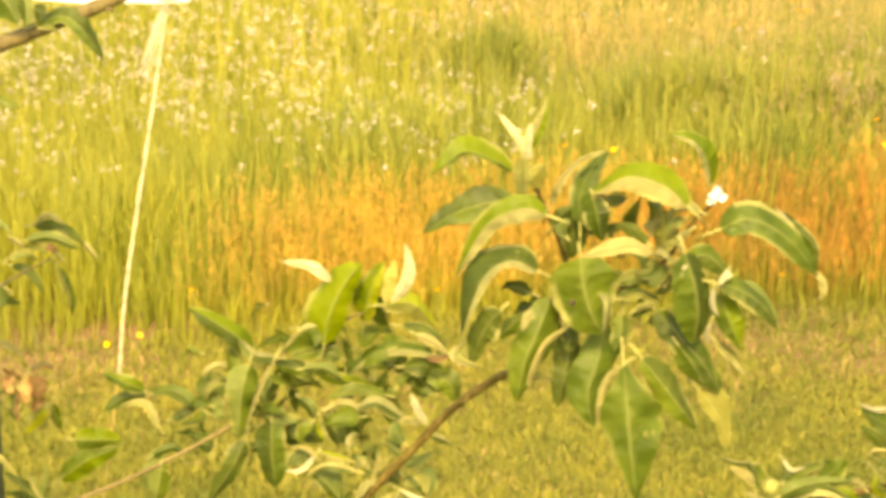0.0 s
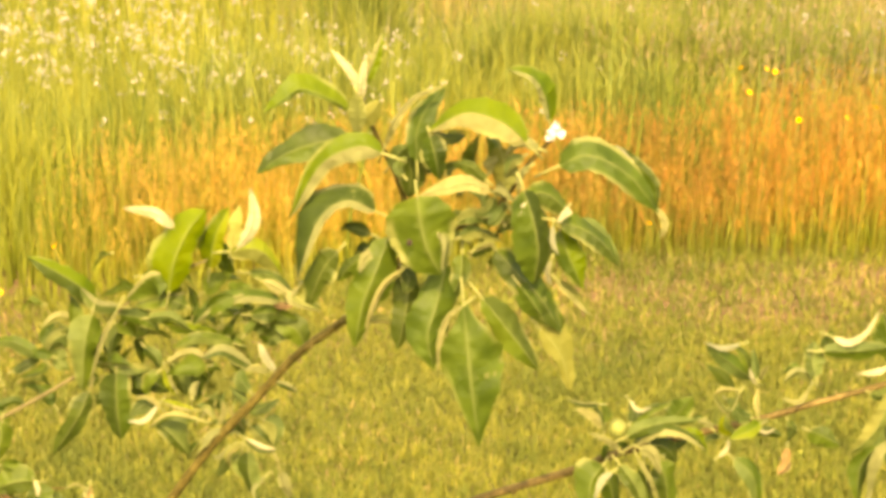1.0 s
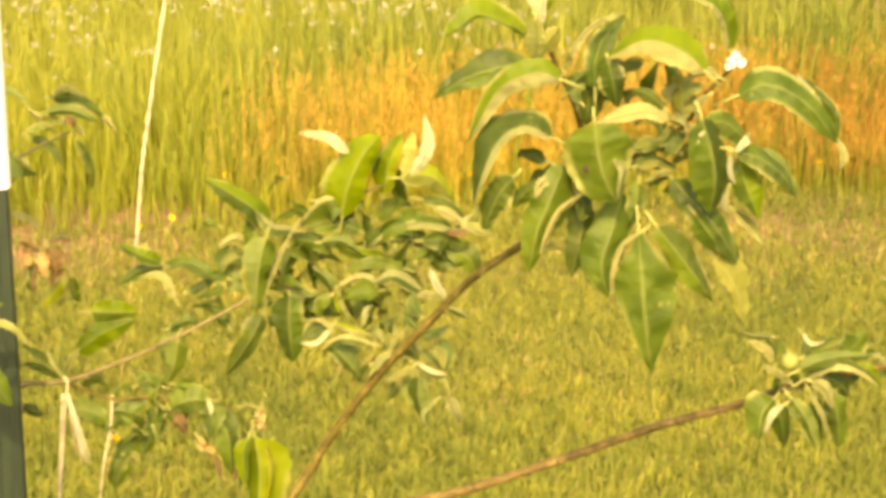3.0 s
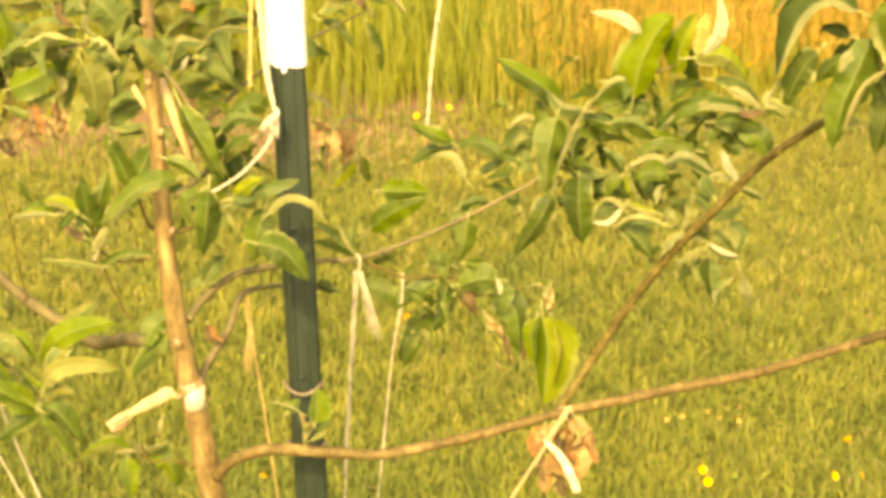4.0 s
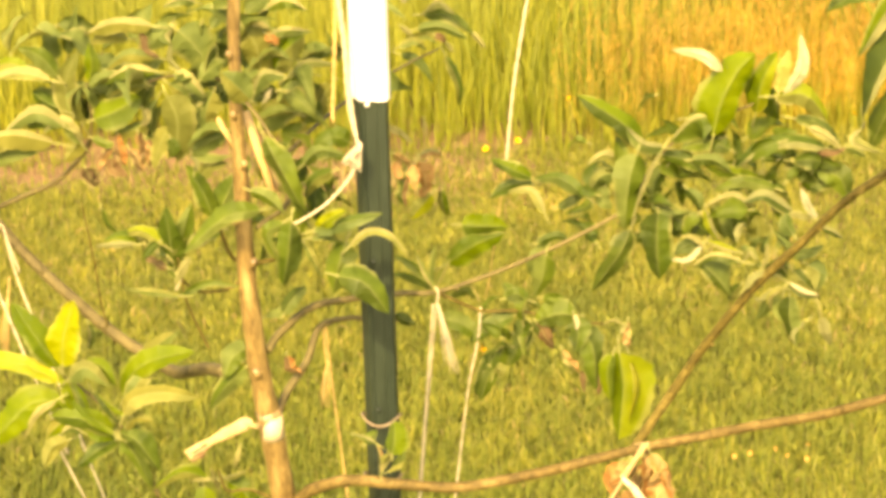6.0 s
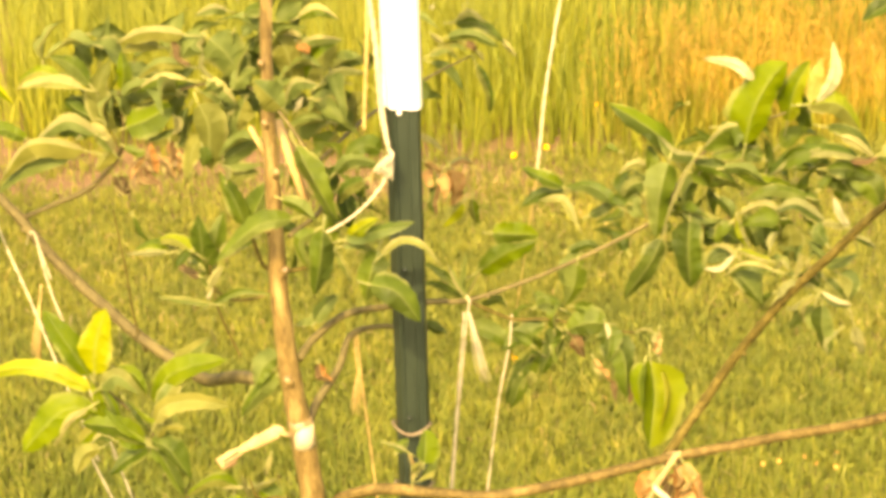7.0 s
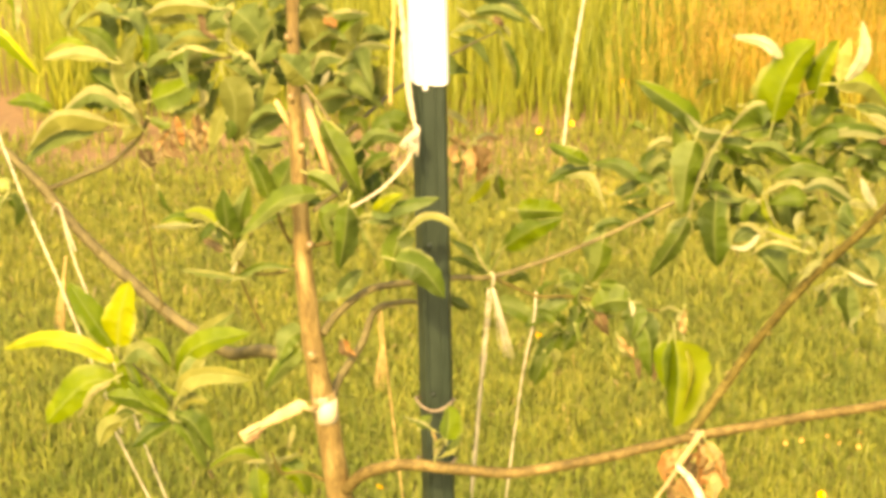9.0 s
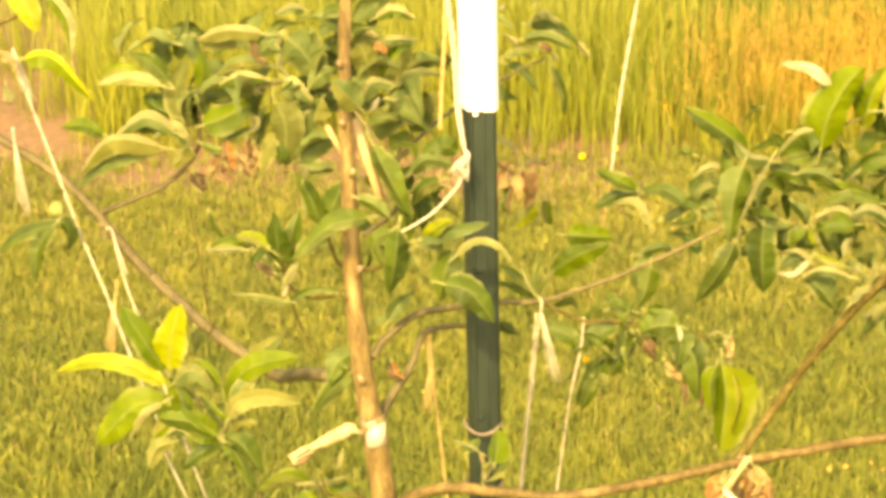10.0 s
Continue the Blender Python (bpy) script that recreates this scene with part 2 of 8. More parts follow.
M_PALEGOLD = grassy("pale_golden_heads", (0.28, 0.26, 0.09), (0.40, 0.33, 0.14), (0.54, 0.39, 0.19), 0.4, 0.7, 0.14)
M_PINK = grassy("reddish_seed_heads", (0.24, 0.205, 0.11), (0.32, 0.25, 0.15), (0.40, 0.29, 0.185), 0.3, 0.8, 0.2)
M_MAUVE = grassy("mauve_heads", (0.21, 0.205, 0.12), (0.27, 0.25, 0.155), (0.33, 0.29, 0.20), 0.3, 0.8, 0.2)


def ground_mat():
    m, nt, out = node_mat("ground_earth")
    tc = nt.nodes.new("ShaderNodeTexCoord")
    sep = nt.nodes.new("ShaderNodeSeparateXYZ")
    nt.links.new(tc.outputs["Object"], sep.inputs[0])
    fine = noise_tex(nt, 38.0, 6.0)
    broad = noise_tex(nt, 0.9, 4.0)
    turf = mixc(nt, fine, (0.08, 0.086, 0.022), (0.13, 0.138, 0.036))
    turf = mixc(nt, ramp(nt, broad, [(0.45, (0, 0, 0)), (0.7, (0.5, 0.5, 0.5))]), turf, (0.10, 0.087, 0.03))
    soil = mixc(nt, fine, (0.115, 0.068, 0.033), (0.27, 0.165, 0.082))
    edge = nt.nodes.new("ShaderNodeMapRange")
    edge.inputs[1].default_value, edge.inputs[2].default_value = 4.1, 4.4
    wob = nt.nodes.new("ShaderNodeMath")
    wob.operation = "MULTIPLY_ADD"
    nt.links.new(noise_tex(nt, 2.2, 3.0), wob.inputs[0])
    wob.inputs[1].default_value = 0.9
    nt.links.new(sep.outputs[1], wob.inputs[2])
    sub = nt.nodes.new("ShaderNodeMath")
    sub.operation = "SUBTRACT"
    nt.links.new(wob.outputs[0], sub.inputs[0])
    sub.inputs[1].default_value = 0.35
    nt.links.new(sub.outputs[0], edge.inputs[0])
    spot = ramp(nt, noise_tex(nt, 1.9, 3.0), [(0.4, (0, 0, 0)), (0.54, (0.9, 0.9, 0.9))])
    side = nt.nodes.new("ShaderNodeMapRange")
    side.inputs[1].default_value, side.inputs[2].default_value = 0.36, 0.64
    aside = nt.nodes.new("ShaderNodeMath")
    aside.operation = "SUBTRACT"
    nt.links.new(sep.outputs[0], aside.inputs[0])
    aside.inputs[1].default_value = 0.14
    off = nt.nodes.new("ShaderNodeMath")
    off.operation = "ABSOLUTE"
    nt.links.new(aside.outputs[0], off.inputs[0])
    nt.links.new(off.outputs[0], side.inputs[0])
    most = nt.nodes.new("ShaderNodeMath")
    most.operation = "MAXIMUM"
    nt.links.new(side.outputs[0], most.inputs[0])
    nt.links.new(spot, most.inputs[1])
    spot = most.outputs[0]
    both = nt.nodes.new("ShaderNodeMath")
    both.operation = "MULTIPLY"
    nt.links.new(edge.outputs[0], both.inputs[0])
    nt.links.new(spot, both.inputs[1])
    ends = nt.nodes.new("ShaderNodeMapRange")
    ends.inputs[1].default_value, ends.inputs[2].default_value = 3.2, 2.4
    nt.links.new(off.outputs[0], ends.inputs[0])
    back = nt.nodes.new("ShaderNodeMapRange")
    back.inputs[1].default_value, back.inputs[2].default_value = 7.2, 6.4
    nt.links.new(wob.outputs[0], back.inputs[0])
    last = both.outputs[0]
    for limit in (ends, back):
        times = nt.nodes.new("ShaderNodeMath")
        times.operation = "MULTIPLY"
        nt.links.new(last, times.inputs[0])
        nt.links.new(limit.outputs[0], times.inputs[1])
        last = times.outputs[0]
    col = mixc(nt, last, turf, soil)
    pr = add(nt, "ShaderNodeBsdfPrincipled", Roughness=0.95)
    nt.links.new(col, pr.inputs["Base Color"])
    bumped(nt, pr, fine, 0.8, 0.02)
    nt.links.new(pr.outputs[0], out.inputs[0])
    return m


M_GROUND = ground_mat()


# ---- building helpers ----
def part(name, bm, material, parent=None, label=""):
    me = bpy.data.meshes.new(name)
    bm.to_mesh(me)
    bm.free()
    for p in me.polygons:
        p.use_smooth = True
    mats = material if isinstance(material, (list, tuple)) else [material]
    for m in mats:
        me.materials.append(m)
    ob = new(name, me)
    ob.parent = parent
    return tagged(ob, label=label)


def spline(points, steps=6):
    """Smooth line through the points (Catmull-Rom)."""
    p = [Vector(q) for q in points]
    p = [p[0] * 2 - p[1]] + p + [p[-1] * 2 - p[-2]]
    line = []
    for a, b, c, d in zip(p, p[1:], p[2:], p[3:]):
        for i in range(steps):
            u = i / steps
            line.append(0.5 * (2 * b + (c - a) * u + (2 * a - 5 * b + 4 * c - d) * u * u + (3 * b - a - 3 * c + d) * u ** 3))
    line.append(p[-2])
    return line


def sweep(bm, line, radii, sides=8, rough=0.0, seed=0.0):
    """A tube along a line; radii run from first to last."""
    n = len(line)
    rings = []
    side = Vector((0.3, 1, 0.2))
    for i, q in enumerate(line):
        d = (line[min(i + 1, n - 1)] - line[max(i - 1, 0)]).normalized()
        side = (side - d * side.dot(d)).normalized()
        up = d.cross(side)
        s = i / (n - 1) * (len(radii) - 1)
        k = min(int(s), len(radii) - 2)
        r = radii[k] + (radii[k + 1] - radii[k]) * (s - k)
        ring = []
        for j in range(sides):
            a = 2 * math.pi * j / sides
            o = side * math.cos(a) + up * math.sin(a)
            w = r * (1 + rough * noise.noise(Vector((q.x * 90 + o.x + seed, q.y * 90 + o.y, q.z * 60 + o.z))))
            ring.append(bm.verts.new(q + o * w))
        rings.append(ring)
    for a, b in zip(rings, rings[1:]):
        for j in range(sides):
            bm.faces.new((a[j], a[(j + 1) % sides], b[(j + 1) % sides], b[j]))
    bm.faces.new(rings[0][::-1])
    bm.faces.new(rings[-1])
    return rings


def limb(name, points, radii, material, parent, knots=(), sides=10):
    """A woody limb with swollen buds along it."""
    bm = bmesh.new()
    line = spline(points, 8)
    sweep(bm, line, radii, sides, 0.16, len(line))
    for i, s in enumerate(knots):
        q = line[min(int(s * len(line)), len(line) - 2)]
        d = (line[min(int(s * len(line)) + 1, len(line) - 1)] - q).normalized()
        r = radii[0] + (radii[-1] - radii[0]) * s
        o = Vector((math.sin(i * 2.4), -abs(math.cos(i * 1.3)) - 0.2, 0.6 * math.cos(i * 2.4)))
        o = (o - d * o.dot(d)).normalized()
        m = Matrix.Translation(q + o * r * 0.9) @ (d * 0.6 + o * 0.5).to_track_quat("Z", "Y").to_matrix().to_4x4() @ Matrix.Diagonal((r * 0.55, r * 0.55, r * 1.1, 1))
        bmesh.ops.create_icosphere(bm, subdivisions=1, radius=1, matrix=m)
    return part(name, bm, material, parent)


def twine(label, strands, radius, material=None, frays=(), category="string"):
    """Twisted string along one or more lines; frays are loose brushes at an end."""
    bm = bmesh.new()
    for pts in strands:
        line = spline(pts, 10)
        side = Vector((1, 0.2, 0)).normalized()
        for k in (0, math.pi):
            coil = []
            for i, q in enumerate(line):
                a = i * 1.3 + k
                coil.append(q + Vector((math.cos(a), math.sin(a) * 0.7, 0)) * radius * 0.45)
            sweep(bm, coil, [radius * 0.72, radius * 0.72], 5)
    rnd = random.Random(len(strands) * 7 + len(frays))
    for a, b, spread in frays:
        a, b = Vector(a), Vector(b)
        for i in range(16):
            o = Vector((rnd.gauss(0, 1), rnd.gauss(0, 1), rnd.gauss(0, 0.5))) * spread
            e = a.lerp(b, rnd.uniform(0.75, 1.0)) + o
            sweep(bm, spline([a + o * 0.1, a.lerp(e, 0.5) + o * 0.15, e], 4), [radius * 0.5, radius * 0.28], 4)
    return tagged(part("twine", bm, material or M_TWINE), label, category)


LEAF_LINES = 12
LEAF_COLS = (-1, -0.86, -0.66, -0.34, -0.055, 0, 0.055, 0.34, 0.66, 0.86, 1)
EYEWARD = Vector((0.0, -0.93, 0.37))


def leaf_shape(bm, base, tip, width, roll, curl, fold):
    """One apple leaf from stalk end to tip: a folded, arched blade with an upper and a lower skin, wavy toothed rim and stalk."""
    base, tip = Vector(base), Vector(tip)
    ax = tip - base
    length = ax.length
    ax.normalize()
    nor = EYEWARD - ax * EYEWARD.dot(ax)
    if nor.length < 0.05:
        nor = Vector((0, 0, 1)) - ax * ax.z
    nor = Matrix.Rotation(radians(roll), 3, ax) @ nor.normalized()
    side = ax.cross(nor)
    rnd = random.Random(int(abs(base.x * 7919 + base.z * 104729 + tip.x * 3571) * 1000) % 100003)
    ph, wav = rnd.uniform(0, 6.28), rnd.uniform(0.1, 0.22)
    twist = rnd.uniform(-0.75, 0.75)
    bend = rnd.uniform(-0.07, 0.07)
    lobes = [(rnd.uniform(5, 10), rnd.uniform(0, 6.28), rnd.uniform(0.05, 0.15)) for _ in range(2)]
    felt = [(rnd.choice((0.0, 0.2, 0.5, 1.0)), rnd.uniform(0, 6.28)) for _ in range(2)]
    rims = [rnd.choice((0.1, 0.5, 1.0, 1.5)), rnd.choice((0.1, 0.5, 1.0, 1.5))]
    vein = bm.verts.layers.float.get("vein") or bm.verts.layers.float.new("vein")
    rim = bm.verts.layers.float.get("rim") or bm.verts.layers.float.new("rim")
    stalk = 0.13

    def mid(s):
        bow = 4 * s * (1 - s) * curl * length
        hook = -curl * 0.35 * max(0.0, s - 0.6) ** 2 * 4 * length
        return base + ax * (s * length) + nor * (bow + hook) + side * (4 * s * (1 - s) * bend * length)

    sheets = []
    for skin in (0, 1):
        grid = []
        for i in range(LEAF_LINES):
            s = stalk + (1 - stalk) * i / (LEAF_LINES - 1)
            u = (s - stalk) / (1 - stalk)
            if u < 0.36:
                form = math.sqrt(max(0.0, 1 - (1 - u / 0.36) ** 2.4))
            else:
                x = min(1.0, (u - 0.36) / 0.64)
                form = (1 - x ** 1.7) ** 1.15 * (1 - 0.22 * x)
            half = 0.5 * width * form + 0.0003
            a = radians(fold) * (0.65 + 0.5 * u)
            tw = twist * (u - 0.4)
            sd = side * math.cos(tw) + nor * math.sin(tw)
            nr = nor * math.cos(tw) - side * math.sin(tw)
            row = []
            for j, v in enumerate(LEAF_COLS):
                av, sg = abs(v), (1 if v > 0 else -1)
                out_x = out_z = last = 0.0
                for step in [c for c in LEAF_COLS if 0 < c <= av + 1e-6]:
                    ang = a * (0.5 + 0.8 * step) + (rims[sg > 0] * (0.6 + 0.8 * u) * (0.55 if step < 0.8 else 1.0) if step > 0.6 else 0.0)
                    out_x += (step - last) * math.cos(ang)
                    out_z += (step - last) * math.sin(ang)
                    last = step
                ripple = wav * width * av ** 1.5 * math.sin(u * 11 + ph + (1.7 if v > 0 else 0))
                fq, fp, fa = lobes[v > 0]
                tooth = 1 + fa * math.sin(fq * u + fp) + (0.05 if i % 2 else -0.03) * (av == 1)
                q = mid(s) + sd * (half * sg * out_x * tooth) + nr * (half * out_z + ripple * 0.6)
                if skin:
                    q -= nr * 0.0004
                w = bm.verts.new(q)
                w[vein] = (1.0 if av == 0 else 0.6) if av < 0.1 else (0.6 if i % 2 == 0 else 0.3)
                fe, fo = felt[v > 0]
                w[rim] = fe * max(0.0, min(1.0, 0.6 + math.sin(u * 5 + fo))) if av > 0.8 else 0.0
                row.append(w)
            grid.append(row)
        sheets.append(grid)
    for skin, grid in enumerate(sheets):
        for a, b in zip(grid, grid[1:]):
            for j in range(len(LEAF_COLS) - 1):
                f = (a[j], a[j + 1], b[j + 1], b[j])
                face = bm.faces.new(f if skin == 0 else f[::-1])
                face.material_index = skin
    n0 = len(bm.faces)
    sweep(bm, [mid(stalk * k / 3) for k in range(4)] + [mid(stalk + 0.03)], [0.0009, 0.0006], 5)
    bm.faces.ensure_lookup_table()
    for f in bm.faces[n0:]:
        f.material_index = 2


SKINS = {"g": M_GREEN, "d": M_DARK, "y": M_GREY, "b": M_BRIGHT, "l": M_LIME, "w": M_YELLOW, "p": M_PALE, "q": M_SALLOW, "Y": M_DOWN, "v": M_VIVID, "V": M_GOLDEN, "W": M_WOOL, "u": M_UNDER, "D": M_DRY, "K": M_DRYDARK, "T": M_DRYTAN}
BLADE_LINES = 14
BLADE_COLS = (1, 0.86, 0.66, 0.36, 0.06)


def blade_width(u, form):
    """Half width of a leaf from base (0) to tip (1), 1 at its broadest."""
    if form == "strap":
        return min(1.0, u / 0.15) ** 0.6 * (1 - max(0.0, (u - 0.6) / 0.4) ** 2)
    peak, fall = {"oval": (0.42, 0.85), "broad": (0.45, 0.6), "rhombic": (0.42, 1.3)}[form]
    if u < peak:
        x = u / peak
        return 0.1 + 0.9 * x * x * (3 - 2 * x) if form == "rhombic" else max(0.0, 1 - (1 - x) ** 2.4) ** 0.55
    x = (u - peak) / (1 - peak)
    return (1 - x ** 2.0) ** fall * (1 - 0.12 * x)


def blade(branch, rib, widths, skins, tilts, bow=0.08, form="oval"):
    """One leaf along its midrib, from base to tip. Each half has its own width, tilt and skin: a curled leaf shows its
    downy underside on one half, and a darker or brighter green half has shade or light painted in; the rim is wavy and
    toothed, a stalk leads back from the base."""
    line = spline(rib, 8)
    n = len(line) - 1
    length = sum((b - a).length for a, b in zip(line, line[1:]))
    rnd = random.Random(int(abs(rib[0][0] * 7919 + rib[0][2] * 104729 + rib[-1][0] * 3571) * 1000) % 100003)
    face = (EYEWARD + Vector((rnd.uniform(-0.22, 0.22), 0, rnd.uniform(-0.22, 0.22)))).normalized()
    waves = [(rnd.uniform(7, 15), rnd.uniform(0, 6.28), rnd.uniform(0.14, 0.38)) for _ in range(2)]
    lobes = [(rnd.uniform(5, 12), rnd.uniform(0, 6.28), rnd.uniform(0.06, 0.16)) for _ in range(2)]
    felt = [(rnd.choice((0.3, 0.6, 0.85, 1.0)), rnd.uniform(0, 6.28)) for _ in range(2)]
    hollow = [rnd.uniform(-0.35, 0.25) for _ in range(2)]
    if form == "broad":
        waves = [(q, ph, 0.45 * a) for q, ph, a in waves]
        lobes = [(q, ph, 0.4 * a) for q, ph, a in lobes]
    dry = skins[0] in "DKT"
    if dry:
        waves = [(q, ph, 2.0 * a) for q, ph, a in waves]
    bm = bmesh.new()
    vein, rim = bm.verts.layers.float.new("vein"), bm.verts.layers.float.new("rim")
    sheets = ([], [])
    for i in range(BLADE_LINES):
        u = i / (BLADE_LINES - 1)
        s = u * n
        k = min(int(s), n - 1)
        p = line[k].lerp(line[k + 1], s - k)
        along = (line[min(k + 2, n)] - line[max(k - 1, 0)]).normalized()
        nor = (face - along * face.dot(along)).normalized()
        side = along.cross(nor)
        p = p + nor * (4 * u * (1 - u) * bow * length)
        wide = blade_width(u, form)
        row = []
        for half, sign in ((0, -1), (1, 1)):
            slope = math.tan(radians(tilts[half]))
            w = widths[half] * wide + 0.0002
            fq, fp, fa = waves[half]
            lq, lp, la = lobes[half]
            cells = []
            for v in BLADE_COLS:
                reach = w * v * (1 + la * v * v * math.sin(lq * u + lp) + (0.05 if i % 2 else -0.04) * (v == 1))
                deep = w * (slope * v + hollow[half] * v * v) + (widths[0] + widths[1]) * 0.5 * wide * fa * v ** 1.5 * math.sin(fq * u + fp)
                cells.append((p + side * (sign * reach) + nor * deep, (0.6 if i % 2 else 0.25) if v > 0.1 else 0.75, felt[half][0] * max(0.0, min(1.0, 0.5 + math.sin(u * 6 + felt[half][1]))) if v > 0.8 else 0.0))
            row += cells if half == 0 else [(p, 1.0, 0.0)] + cells[::-1]
        for skin in (0, 1):
            made = []
            for q, vn, rm in row:
                if dry:
                    q = q + noise.noise_vector(q * 130 + face * 9) * (widths[0] + widths[1]) * 0.22
                w = bm.verts.new(q - nor * 0.0004 * skin)
                w[vein], w[rim] = vn, rm
                made.append(w)
            sheets[skin].append(made)
    m = len(BLADE_COLS)
    for skin, grid in enumerate(sheets):
        for a, b in zip(grid, grid[1:]):
            for j in range(2 * m):
                f = (a[j], a[j + 1], b[j + 1], b[j])
                bm.faces.new(f if skin == 0 else f[::-1]).material_index = 2 if skin else (0 if j < m else 1)
    n0 = len(bm.faces)
    back = (line[0] - line[1]).normalized()
    reach = min(0.016, 0.2 * length)
    sweep(bm, [line[0] + back * reach - face * reach * 0.4, line[0] + back * reach * 0.5 - face * reach * 0.1, line[0], line[1]], [0.0008, 0.0006], 5)
    bm.faces.ensure_lookup_table()
    for f in bm.faces[n0:]:
        f.material_index = 3
    return part("leaf", bm, [SKINS[skins[0]], SKINS[skins[1]], M_UNDER, M_STALK], branch)


def small_leaves(tree, hub, radius, count, size, material, seed):
    """The small leaves that fill the inside of a shoot."""
    rnd = random.Random(seed)
    for i in range(count):
        d = Vector((rnd.gauss(0, 1), rnd.gauss(0, 0.5), rnd.gauss(0.1, 0.8))).normalized()
        o = Vector((rnd.gauss(0, 1), rnd.gauss(0, 0.6), rnd.gauss(0, 0.7))) * radius * 0.55
        n = size * rnd.uniform(0.6, 1.15)
        bm = bmesh.new()
        leaf_shape(bm, Vector(hub) + o, Vector(hub) + o + d * n, n * rnd.uniform(0.35, 0.55), rnd.uniform(0, 65) * (1 if d.x < 0 else -1), rnd.uniform(0.12, 0.28), rnd.uniform(5, 40))
        part("leaf", bm, [material, M_UNDER, M_STALK], tree)


# ---- ground ----
def ground_sheet():
    bm = bmesh.new()
    xs = [-2500, -400, -60, -12] + [-6 + i * 0.25 for i in range(49)] + [12, 60, 400, 2500]
    ys = [-2500, -400, -60, -10, -2] + [0 + i * 0.25 for i in range(49)] + [20, 60, 400, 2500]
    grid = []
    for y in ys:
        row = []
        for x in xs:
            z = 0.018 * noise.noise(Vector((x * 1.3, y * 1.3, 0))) if abs(x) < 8 and -3 < y < 14 else 0.0
            row.append(bm.verts.new((x, y, z)))
        grid.append(row)
    for a, b in zip(grid, grid[1:]):
        for j in range(len(xs) - 1):
            bm.faces.new((a[j], a[j + 1], b[j + 1], b[j]))
    ob = part("ground", bm, M_GROUND)
    return tagged(ob, "rough grassy ground with bare reddish soil patches", "ground", kind="structure")


ground_sheet()


def edge_y(x):
    """Where the mown grass meets the tall meadow."""
    return 4.62 + 0.09 * np.sin(x * 2.1 + 0.5) + 0.1 * np.clip(x, 0, 2) + 0.14 * np.clip(x + 0.6, -2, 0)


def bare_soil(p):
    """Where the earth lies open: a strip before the meadow on one side and a patch behind it."""
    strip = np.clip((-0.28 - p[:, 0]) / 0.25, 0, 1) * np.clip(1.2 - np.abs(p[:, 1] - 4.42) / 0.26, 0, 1)
    patch = 1.8 * np.clip((-1.78 - 0.27 * (p[:, 1] - 4.7) - p[:, 0]) / 0.16, 0, 1) * np.clip((6.4 - p[:, 1]) / 0.5, 0, 1) * (p[:, 1] > 4.3)
    worn = 0.85 * np.clip((p[:, 0] - 0.45) / 0.4, 0, 1) * np.clip(1.3 - np.abs(p[:, 1] - 4.46) / 0.28, 0, 1)
    return np.clip(np.maximum(np.maximum(strip, patch), worn), 0, 1) * (0.7 + 0.3 * np.sin(p[:, 0] * 9) * np.sin(p[:, 1] * 11 + 1))


def blade_field(name, label, category, spots, height, width, lean, material, rng, droop=0.3, scale=None, short=False):
    """Thousands of grass blades as one mesh: foot, middle and tip each."""
    n = len(spots)
    x, y = spots[:, 0], spots[:, 1]
    h = rng.uniform(height[0], height[1], n)
    if scale is not None:
        h = h * scale(spots)
    w = rng.uniform(width[0], width[1], n)
    yaw = rng.uniform(0, 2 * np.pi, n)
    la = rng.uniform(0, 2 * np.pi, n)
    ln = np.abs(rng.normal(0, lean, n)) * h
    sx, sy = np.cos(yaw) * w / 2, np.sin(yaw) * w / 2
    dx, dy = np.cos(la) * ln, np.sin(la) * ln
    steps = ((0.0, 0.0, 0.8), (0.6, 0.35, 1.0)) if short else ((0.0, 0.0, 1.0), (0.4, 0.18, 0.9), (0.75, 0.55, 0.6))
    top = 2 * len(steps)
    v = np.zeros((n, top + 1, 3))
    for k, (f, bend, wk) in enumerate(steps):
        for s, sign in ((0, -1), (1, 1)):
            v[:, 2 * k + s, 0] = x + dx * bend + sign * sx * wk
            v[:, 2 * k + s, 1] = y + dy * bend + sign * sy * wk
            v[:, 2 * k + s, 2] = h * f - 0.01 * (k == 0)
    v[:, top, 0], v[:, top, 1], v[:, top, 2] = x + dx, y + dy, h * (1 - droop * np.minimum(ln / h, 0.8))
    pat = np.array([[k, k + 1, k + 3] for k in range(0, top - 2, 2)] + [[k, k + 3, k + 2] for k in range(0, top - 2, 2)] + [[top - 2, top - 1, top]])
    tris = (np.arange(n)[:, None, None] * (top + 1) + pat[None]).reshape(-1, 3)
    hh = np.tile(np.array([f for f, _, _ in steps for _ in (0, 1)] + [1.0]), n)
    return mesh_from(name, label, category, v.reshape(-1, 3), tris, hh, material)


def mesh_from(name, label, category, verts, tris, hh, material):
    me = bpy.data.meshes.new(name)
    me.vertices.add(len(verts))
    me.vertices.foreach_set("co", verts.astype(np.float32).ravel())
    me.loops.add(len(tris) * 3)
    me.loops.foreach_set("vertex_index", tris.astype(np.int32).ravel())
    me.polygons.add(len(tris))
    me.polygons.foreach_set("loop_start", np.arange(0, len(tris) * 3, 3, dtype=np.int32))
    at = me.attributes.new("h", "FLOAT", "POINT")
    at.data.foreach_set("value", hh.astype(np.float32))
    me.update(calc_edges=True)
    me.materials.append(material)
    ob = new(name, me)
    return tagged(ob, label, category, kind="stuff")


def scatter(rng, n, x0, x1, y0, y1, keep=None):
    p = np.stack([rng.uniform(x0, x1, n), rng.uniform(y0, y1, n)], -1)
    return p[keep(p, rng)] if keep else p


